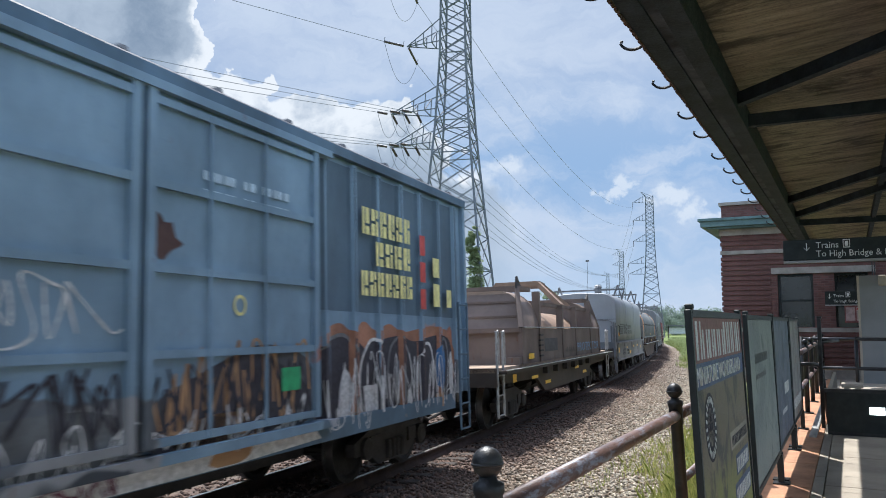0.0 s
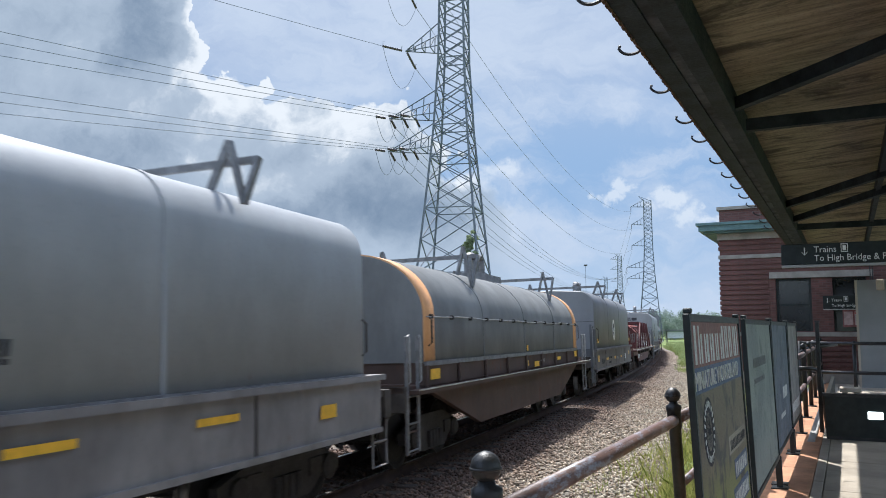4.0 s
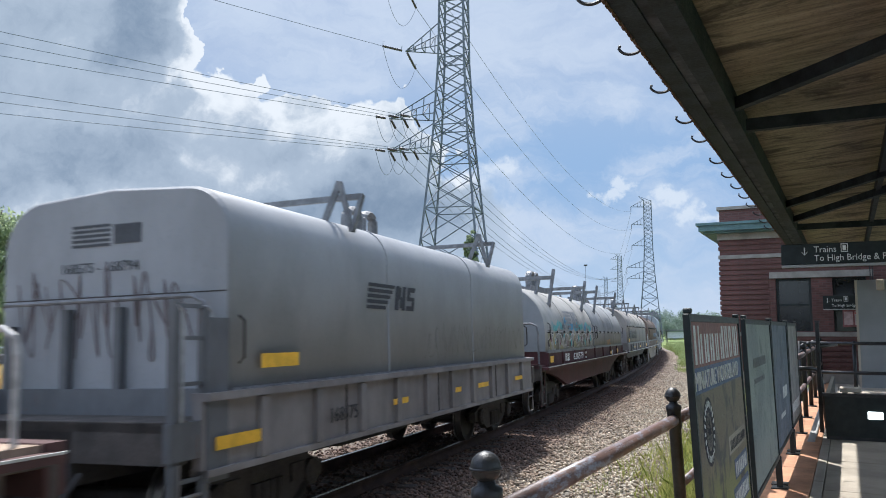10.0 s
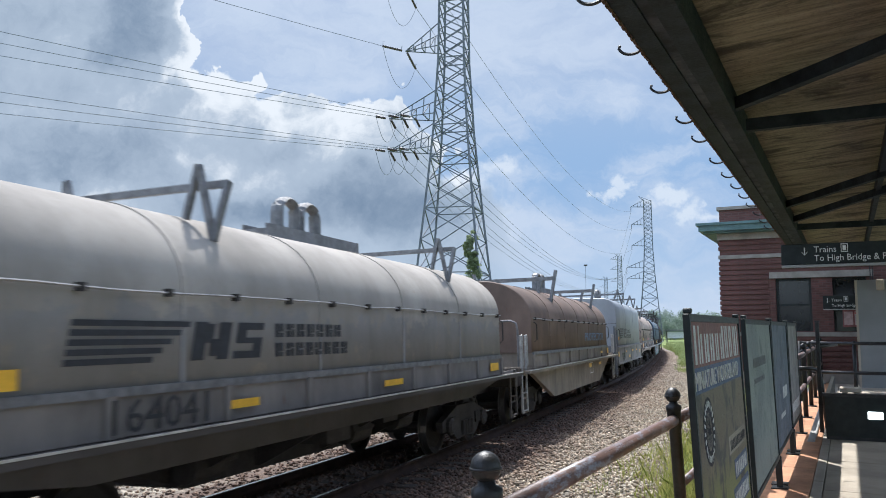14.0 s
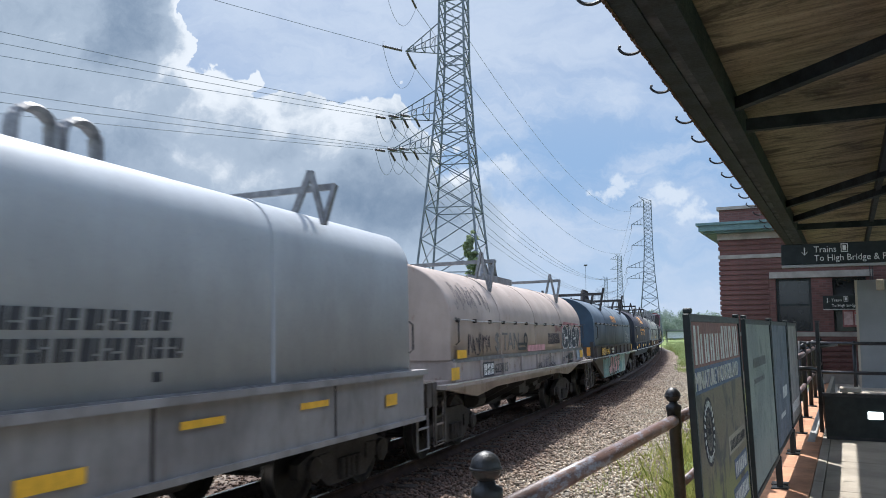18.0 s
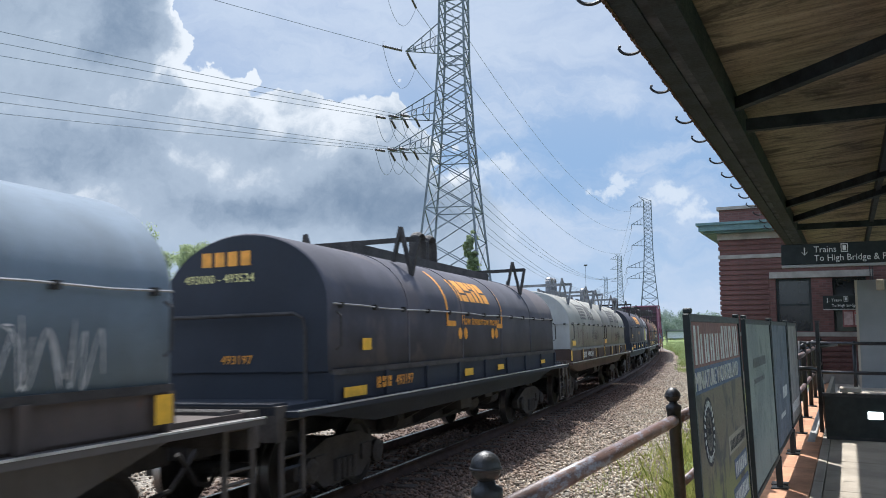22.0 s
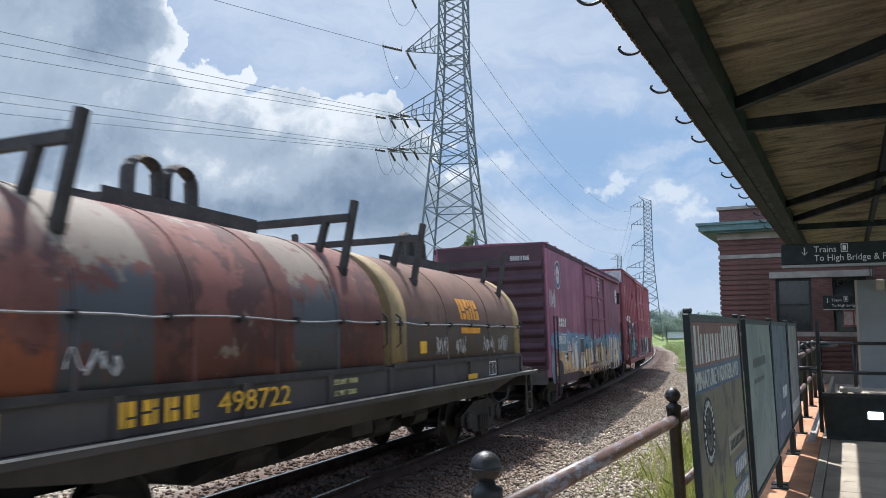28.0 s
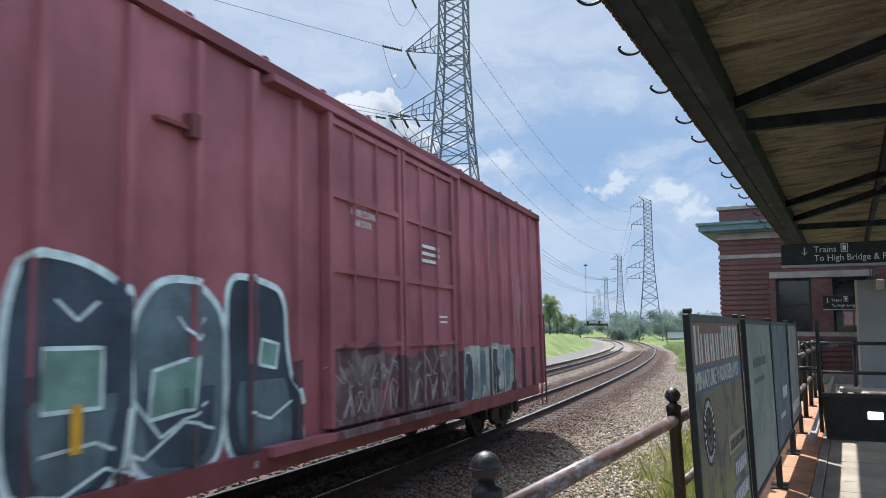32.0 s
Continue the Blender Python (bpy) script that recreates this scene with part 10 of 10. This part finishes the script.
    rivets = finish("rivet_row", rivet, plum)
    for y in (-6.6, -5.75, -4.9, -4.05, -3.2, 2.72, 3.59, 4.44, 5.32, 6.17):
        sm = part("panel_seam", seam, None, root, m=Matrix.Translation((0, y, 0)))
        part("rivet_row", rivets, None, sm)
    scrawl(root, M_CHALK, plain(1.506), -7.1, -6.4, 2.75, 3.15, 4, 61, 0.035)
    grey_s = surface("grey sprayed fill", (0.36, 0.345, 0.34), 0.7, 0, 0.3, 2)
    tan3, rose = surface("beige sprayed fill", (0.60, 0.51, 0.38), 0.7, 0, 0.25, 2), surface("dusty rose sprayed fill", (0.54, 0.38, 0.35), 0.7, 0, 0.25, 2)
    cream, sky_b, tan2 = surface("cream sprayed fill", (0.74, 0.69, 0.55), 0.7, 0, 0.25, 2), surface("bright blue sprayed fill", (0.10, 0.25, 0.52), 0.7, 0, 0.25, 2), surface("tan sprayed fill", (0.58, 0.36, 0.17), 0.7, 0, 0.25, 2)
    flat = plain(1.5)
    fill_shape(root, "sprayed_fill", sky_b, rounded([(2.6, 0.72), (2.6, 2.1), (3.0, 1.98), (3.9, 2.02), (4.05, 2.28), (4.3, 2.26), (4.45, 2.0), (5.0, 2.02), (5.1, 2.16), (5.55, 2.14), (5.62, 1.95), (6.2, 1.9), (6.7, 1.3), (6.9, 0.72)], 2), flat, 0.0055)
    for k, poly in enumerate(([(2.5, 1.95), (2.86, 1.94), (2.82, 1.64), (2.7, 1.4), (2.5, 1.5)], [(3.27, 1.96), (3.66, 1.96), (3.55, 1.33), (3.36, 0.8), (3.08, 0.8), (3.24, 1.37)], [(3.7, 1.94), (4.15, 1.92), (3.95, 1.37), (3.86, 0.79), (3.54, 0.8), (3.65, 1.32)], [(2.92, 1.37), (3.2, 1.35), (3.32, 1.04), (3.28, 0.82), (2.8, 0.82)],
                              [(4.91, 1.95), (5.46, 1.92), (5.72, 1.02), (5.77, 1.93), (6.05, 1.93), (6.04, 0.87), (5.69, 0.72), (5.34, 1.12), (5.28, 0.74), (5.08, 0.74)], [(4.49, 1.97), (4.95, 1.97), (4.85, 1.53), (5.17, 1.35), (5.17, 0.78), (4.92, 0.74), (4.68, 1.1), (4.55, 0.74), (4.27, 0.74), (4.36, 1.33)])):
        fill_shape(root, "sprayed_fill", M_INK, rounded([(y * 1.0 + (0.05 if y > 4 else -0.05), z - 0.03) for y, z in poly], 1), flat, 0.0068)
        p = rounded(poly, 1)
        fill_shape(root, "sprayed_fill", (cream, tan3, cream, rose, cream, tan3)[k], p, flat, 0.008 + 0.0006 * k)
        line_shape(root, "sprayed_outline", M_CHALK if k % 2 else M_INK, p, flat, 0.03, 0.0125 + 0.0004 * k)
    for k, (y, wd, top) in enumerate(((-1.75, 0.42, 1.62), (-1.22, 0.36, 1.7), (-0.7, 0.3, 1.58), (-0.25, 0.55, 1.66), (0.45, 0.48, 1.6), (1.05, 0.4, 1.68), (1.6, 0.45, 1.64))):
        p = rounded([(y, 0.84), (y + 0.04, top), (y + wd, top - 0.06), (y + wd - 0.06, 1.3), (y + wd + 0.02, 0.86)], 1)
        fill_shape(root, "sprayed_fill", M_INK if k % 3 == 1 else tan2, [(a + 0.07, b - 0.05) for a, b in p], plain(1.53), 0.006)
        fill_shape(root, "sprayed_fill", (tan3, cream, rose, tan3, tan2, cream, rose)[k], p, plain(1.53), 0.009)
        line_shape(root, "sprayed_outline", M_INK if k % 2 else M_CHALK, p, plain(1.53), 0.022, 0.013)
    part("service_panel", boxes((1.516, 1.52, 4.7, 5.16, 1.18, 1.48)), M_WHITE, root)
    decal(root, "panel_square", M_BLACK, plain(1.517), [(4.73, 4.9, 1.35, 1.45), (4.94, 5.12, 1.35, 1.45), (4.73, 4.9, 1.22, 1.32), (4.94, 5.12, 1.26, 1.32)])
    decal(root, "reflector", M_YELLOW, plain(1.515), [(6.06, 6.16, 1.05, 1.85), (4.0, 4.16, 1.1, 1.5)], "yellow reflective strip")
    rngp = random.Random(9)
    fill_shape(root, "sprayed_fill", tan2, rounded([(-6.7, 0.8), (-6.6, 1.35), (-4.5, 1.5), (-3.0, 1.3), (-2.2, 1.45), (-2.1, 0.8)], 2), flat, 0.003)
    fill_shape(root, "sprayed_fill", slate_b, rounded([(-7.1, 0.8), (-7.1, 1.6), (-6.6, 1.7), (-6.4, 0.8)], 2), flat, 0.0035)
    fill_shape(root, "sprayed_fill", surface("dull blue sprayed fill", (0.14, 0.24, 0.36), 0.7, 0, 0.25, 2), rounded([(-7.1, 1.6), (-7.1, 2.08), (-5.9, 2.12), (-5.3, 2.05), (-4.7, 2.13), (-4.2, 2.05), (-3.6, 2.12), (-2.9, 2.02), (-2.0, 2.06), (-2.0, 1.5)], 2), flat, 0.0025)
    for n, (mt, line, poly) in enumerate(((slate_b, M_CHALK, [(-5.85, 1.58), (-5.85, 2.04), (-5.0, 2.03), (-4.99, 1.55)]), (M_CHALK, M_PURPLE, [(-4.97, 1.58), (-4.74, 1.95), (-4.27, 1.54)]), (plum, None, [(-4.85, 1.61), (-4.72, 1.83), (-4.45, 1.59)]),
                                          (grey_s, M_INK, [(-4.28, 1.99), (-3.89, 1.96), (-3.99, 1.36), (-4.36, 1.11), (-4.44, 1.17)]), (M_CHALK, rose, [(-4.02, 1.74), (-3.57, 1.82), (-3.37, 1.07), (-3.74, 1.02)]), (M_CHALK, rose, [(-4.43, 1.47), (-4.12, 1.59), (-4.05, 1.05), (-4.4, 1.06)]),
                                          (M_BLACK, M_CHALK, [(-2.96, 1.91), (-2.32, 1.91), (-2.32, 1.46), (-2.96, 1.49)]), (tan3, M_INK, [(-2.99, 1.45), (-2.62, 1.43), (-2.62, 0.8), (-2.99, 0.82)]), (M_INK, None, [(-5.22, 1.54), (-4.92, 1.56), (-4.91, 1.31), (-5.22, 1.32)]), (M_INK, None, [(-6.3, 1.1), (-6.2, 1.4), (-5.7, 1.3), (-5.6, 0.95), (-6.1, 0.9)]),
                                          (M_YELLOW, None, [(-4.53, 1.44), (-4.45, 1.45), (-4.44, 1.0), (-4.52, 1.0)]), (slate_b, M_INK, [(-3.3, 1.6), (-3.05, 1.75), (-3.02, 0.95), (-3.28, 0.9)]), (cream, M_INK, [(-2.55, 1.4), (-2.2, 1.45), (-2.15, 0.85), (-2.5, 0.8)]))):
        p = poly if n in (0, 6) else rounded(poly, 1)
        fill_shape(root, "sprayed_fill", mt, p, flat, 0.0062 + 0.0005 * n)
        if line:
            line_shape(root, "sprayed_outline", line, p, flat, 0.022, 0.0135 + 0.0003 * n)
    part("service_panel", boxes((1.516, 1.519, -3.66, -3.45, 1.78, 1.98)), M_WHITE, root)
    decal(root, "panel_square", M_INK, plain(1.516), [(-3.63, -3.48, 1.82, 1.94)])
    side_text(root, "180100", M_WHITE, 1.512, -5.47, 1.41, 0.11)
    side_text(root, "82900", M_WHITE, 1.512, -5.45, 1.29, 0.11)
    line_shape(root, "sprayed_line", M_INK, [(-3.38, 0.8), (-3.29, 1.13), (-3.2, 1.17), (-3.14, 1.13), (-3.11, 0.78)], flat, 0.03, 0.019, False)
    scrawl(root, M_INK, plain(1.51), -6.8, -4.6, 0.85, 1.15, 7, 88, 0.025)
    y = -2.0
    k = 0
    while y < 2.6:
        w, h, ln = rngp.uniform(0.35, 0.95), rngp.uniform(0.45, 0.95), rngp.uniform(-0.18, 0.18)
        z0 = 0.84 + rngp.random() * 0.15
        poly = [(y, z0), (y + ln, z0 + h), (y + ln + w * rngp.uniform(0.3, 0.5), z0 + h * rngp.uniform(0.9, 1.1)), (y + w * 0.6, z0 + h * rngp.uniform(0.3, 0.6)), (y + w + ln, z0 + h * rngp.uniform(0.7, 1.05)), (y + w, z0 + h * 0.2), (y + w * 0.85, z0)]
        fl2 = flat if not -2.1 < y < 2.3 else plain(1.518)
        p = rounded(poly, 1)
        fill_shape(root, "sprayed_fill", (cream, tan2, M_CHALK, slate_b, M_INK, tan2, cream)[k % 7], p, fl2, 0.006 + 0.0006 * (k % 5))
        if k % 2:
            line_shape(root, "sprayed_outline", M_INK if k % 3 else M_CHALK, p, fl2, 0.025, 0.011)
        y += w * rngp.uniform(0.55, 0.95)
        k += 1
    # 19: red boxcar
    red = car_paint("red boxcar paint", (0.34, 0.122, 0.14), 0.14, 0.16, 0.2, zones=((-1.9, 2.5, 0.6, 1.85, (0.13, 0.075, 0.085), (0.19, 0.14, 0.15), (0.25, 0.2, 0.21), 1.5), (-8.3, -6.1, 0.7, 1.7, (0.22, 0.06, 0.05), (0.13, 0.22, 0.25), (0.3, 0.2, 0.2), 0.9)))
    rend = car_paint("red boxcar end paint", (0.20, 0.062, 0.065), 0.2, 0.3)
    root = boxcar("tall red ribbed boxcar with dark teal graffiti", 121.9, 138.86, 4.88, red, rend, rend, [-7.6, -6.75, -5.9, -5.05, -4.2, -3.35, -2.5, 2.75, 3.55, 4.35, 5.15, 5.95, 6.75, 7.6], [(-1.95, 0.1), (0.18, 2.25)], False, 0.9)
    part("end_banner", boxes((-1.42, 1.42, -8.6, -8.49, 4.34, 4.86)), surface("pale grey end panel", (0.42, 0.42, 0.42), 0.7), root)
    end_text(root, "737232", M_BLACK, 0.35, -8.6, 4.48, 0.2)
    for z, w, text in ((3.52, -0.08, "SPRG"), (3.37, -0.35, "7 OC D5   1 IC D5"), (2.72, -0.36, "36 INCH WHEELS"), (2.58, -0.45, "NO 24 BRAKE BEAMS"), (1.88, -0.5, "15 INCH CUSHION UNIT")):
        end_text(root, text, M_CHALK, w, -8.575, z, 0.1)
    scrawl(root, M_CHALK, plain(1.506), -8.35, -7.9, 3.8, 4.5, 2, 71, 0.02)
    scrawl(root, M_CHALK, plain(1.506), -8.35, -7.9, 2.0, 2.5, 3, 72, 0.02)
    side_text(root, "737", M_WHITE, 1.5, -7.75, 2.06, 0.32)
    side_text(root, "232", M_WHITE, 1.5, -6.9, 2.06, 0.32)
    blocks(root, M_WHITE, plain(1.506), -7.72, -7.2, 2.6, 2.86, 2, 0.8)
    blocks(root, M_WHITE, plain(1.506), -6.9, -6.4, 2.6, 2.86, 2, 0.8)
    yellow_marks(root, [(-7.85, -7.72, 1.05, 1.95), (-7.75, -7.2, 0.92, 1.08), (-5.6, -5.5, 1.2, 1.55)], 1.507)
    decal(root, "stencil_line", M_WHITE, plain(1.535), [(0.9, 1.6, 3.35, 3.4), (0.9, 1.6, 3.24, 3.29), (0.9, 1.5, 3.13, 3.18), (1.5, 1.9, 2.3, 2.33), (1.5, 1.9, 2.22, 2.25)])
    for k, text in enumerate(("CLOSE THIS DOOR", "BEFORE CLOSING", "MAIN DOOR")):
        side_text(root, text, M_WHITE, 1.518, -1.42 + 0.06 * k, 3.66 - 0.13 * k, 0.125, 0.72)
    side_text(root, "LD LMT", M_WHITE, 1.43, -7.42, 1.62, 0.1)
    side_text(root, "LT WT", M_WHITE, 1.43, -7.42, 1.46, 0.1)
    side_text(root, "77800", M_WHITE, 1.43, -6.55, 1.50, 0.09)
    part("tack_board", boxes((1.43, 1.50, -4.75, -4.3, 3.86, 3.9), (1.43, 1.53, -4.36, -4.24, 3.8, 4.02)), rend, root)
    part("end_placard", boxes((0.2, 0.85, -8.6, -8.565, 1.35, 1.7)), M_GREYBAR, root, "grey placard board on the end")
    scrawl(root, M_CHALK, plain(1.506), -8.38, -7.75, 2.55, 2.85, 4, 75, 0.022)
    scrawl(root, M_CHALK, plain(1.506), -8.38, -7.9, 0.95, 1.2, 3, 76, 0.028)
    teal_line = surface("pale teal outline paint", (0.68, 0.84, 0.86), 0.8)
    navy, slate, mint = surface("blue-black sprayed fill", (0.045, 0.07, 0.10), 0.7, 0, 0.5, 1.2), surface("slate sprayed fill", (0.12, 0.18, 0.21), 0.7, 0, 0.4, 2), surface("mint sprayed fill", (0.20, 0.36, 0.31), 0.7, 0, 0.3, 2)
    rl = ribs_at([-7.6, -6.75, -5.9, -5.05, -4.2, -3.35, -2.5, 2.75, 3.55, 4.35, 5.15, 5.95, 6.75, 7.6], 1.43, 1.5)
    for k, poly in enumerate(([(-6.15, 0.75), (-6.12, 2.62), (-5.5, 2.62), (-4.95, 2.4), (-4.98, 1.6), (-5.1, 0.8)], [(-5.0, 0.85), (-5.0, 2.1), (-4.7, 2.5), (-4.2, 2.55), (-3.75, 2.25), (-3.7, 1.5), (-3.85, 0.8)], [(-3.75, 0.85), (-3.74, 2.0), (-3.72, 2.62), (-3.2, 2.6), (-2.72, 2.5), (-2.68, 1.8), (-2.4, 1.2), (-2.35, 0.8), (-3.0, 0.75)])):
        bubble(root, poly, rl, navy if k != 1 else slate, teal_line, 0.07, slate if k != 1 else navy)
    for poly in ([(-5.85, 1.5), (-5.8, 1.95), (-5.25, 1.95), (-5.25, 1.5)], [(-4.75, 1.35), (-4.7, 1.75), (-4.2, 1.85), (-4.25, 1.4)], [(-3.2, 1.75), (-3.15, 2.0), (-2.85, 1.95), (-2.9, 1.7)]):
        fill_shape(root, "sprayed_fill", mint, poly, rl, 0.012)
        line_shape(root, "sprayed_outline", teal_line, poly, rl, 0.035, 0.014)
    for pts in ([(-6.1, 1.0), (-5.6, 0.9), (-5.2, 1.05), (-4.9, 0.95)], [(-5.9, 1.2), (-5.3, 1.25), (-4.8, 1.05), (-4.3, 1.3), (-3.9, 1.2)], [(-5.0, 1.6), (-4.6, 1.2), (-4.0, 1.45)], [(-3.4, 1.3), (-3.0, 1.2), (-2.6, 1.35)], [(-5.7, 2.3), (-5.5, 2.15), (-5.3, 2.3)], [(-4.4, 2.2), (-4.2, 2.0), (-4.05, 2.2)]):
        line_shape(root, "sprayed_line", teal_line, pts, rl, 0.03, 0.015, False)
    wash = surface("washed-out mint spray", (0.36, 0.42, 0.38), 0.8, 0, 0.45, 2.2)
    fill_shape(root, "sprayed_fill", wash, rounded([(2.72, 0.8), (2.74, 1.78), (3.4, 1.86), (4.1, 1.78), (4.7, 1.9), (5.3, 1.8), (5.9, 1.86), (6.0, 0.8)], 2), rl, 0.006)
    for k, poly in enumerate(([(2.9, 0.86), (2.95, 1.74), (3.35, 1.7), (3.42, 1.2), (3.3, 0.86)], [(3.6, 0.86), (3.65, 1.76), (4.2, 1.74), (4.1, 1.4), (4.25, 0.9), (4.0, 1.15), (3.85, 0.86)], [(4.5, 0.88), (4.5, 1.8), (5.05, 1.76), (4.8, 1.5), (5.1, 1.3), (4.85, 1.1), (5.12, 0.9)], [(5.3, 0.88), (5.35, 1.74), (5.8, 1.76), (5.75, 1.1)])):
        p = rounded(poly, 1)
        fill_shape(root, "sprayed_fill", slate if k % 2 else navy, [(y + 0.03, z) for y, z in p], rl, 0.009)
        line_shape(root, "sprayed_outline", wash if k % 2 else M_CHALK, p, rl, 0.035, 0.014)
    for k in range(5):
        scrawl(root, M_CHALK, plain(1.436), -7.12, -6.92, 3.1 + 0.27 * k, 3.28 + 0.27 * k, 1, 90 + k, 0.018)
    drip = random.Random(81)
    for k in range(26):
        y, z = drip.uniform(-1.85, 6.6), drip.uniform(1.0, 1.7)
        line_shape(root, "paint_drip", M_CHALK if k % 3 else wash, [(y, z), (y + drip.uniform(-0.06, 0.06), z - drip.uniform(0.12, 0.4))], rl, drip.uniform(0.014, 0.03), 0.018, False)
    scrawl(root, wash, plain(1.51), -1.9, 2.3, 1.45, 1.75, 7, 83, 0.022)
    scrawl(root, M_CHALK, plain(1.51), 6.0, 6.9, 1.9, 3.4, 2, 84, 0.016)
    scrawl(root, M_CHALK, plain(1.51), -8.3, -7.95, 1.3, 1.6, 2, 74, 0.02)
    scrawl(root, M_CHALK, plain(1.51), -1.8, 2.1, 0.98, 1.45, 9, 73, 0.022)


build_train()


# ---- what moves ----
def motions():
    for car in TRAIN:
        walk(car["ob"], [(t, car_pose(car["s"] - gone(t), car["half"])) for t in range(33)])
        for w in car["wheels"]:
            at = w.matrix_basis.translation.copy()
            walk(w, [(t, Matrix.Translation(at) @ Matrix.Rotation(gone(t) / WHEEL_R, 4, "X")) for t in (k / 15 for k in range(481))])
    # the clouds drift slowly over and to the left
    walk(SKY, [(0.0, pose(31, 116, 0)), (32.0, pose(-18, -67, 0))])


motions()
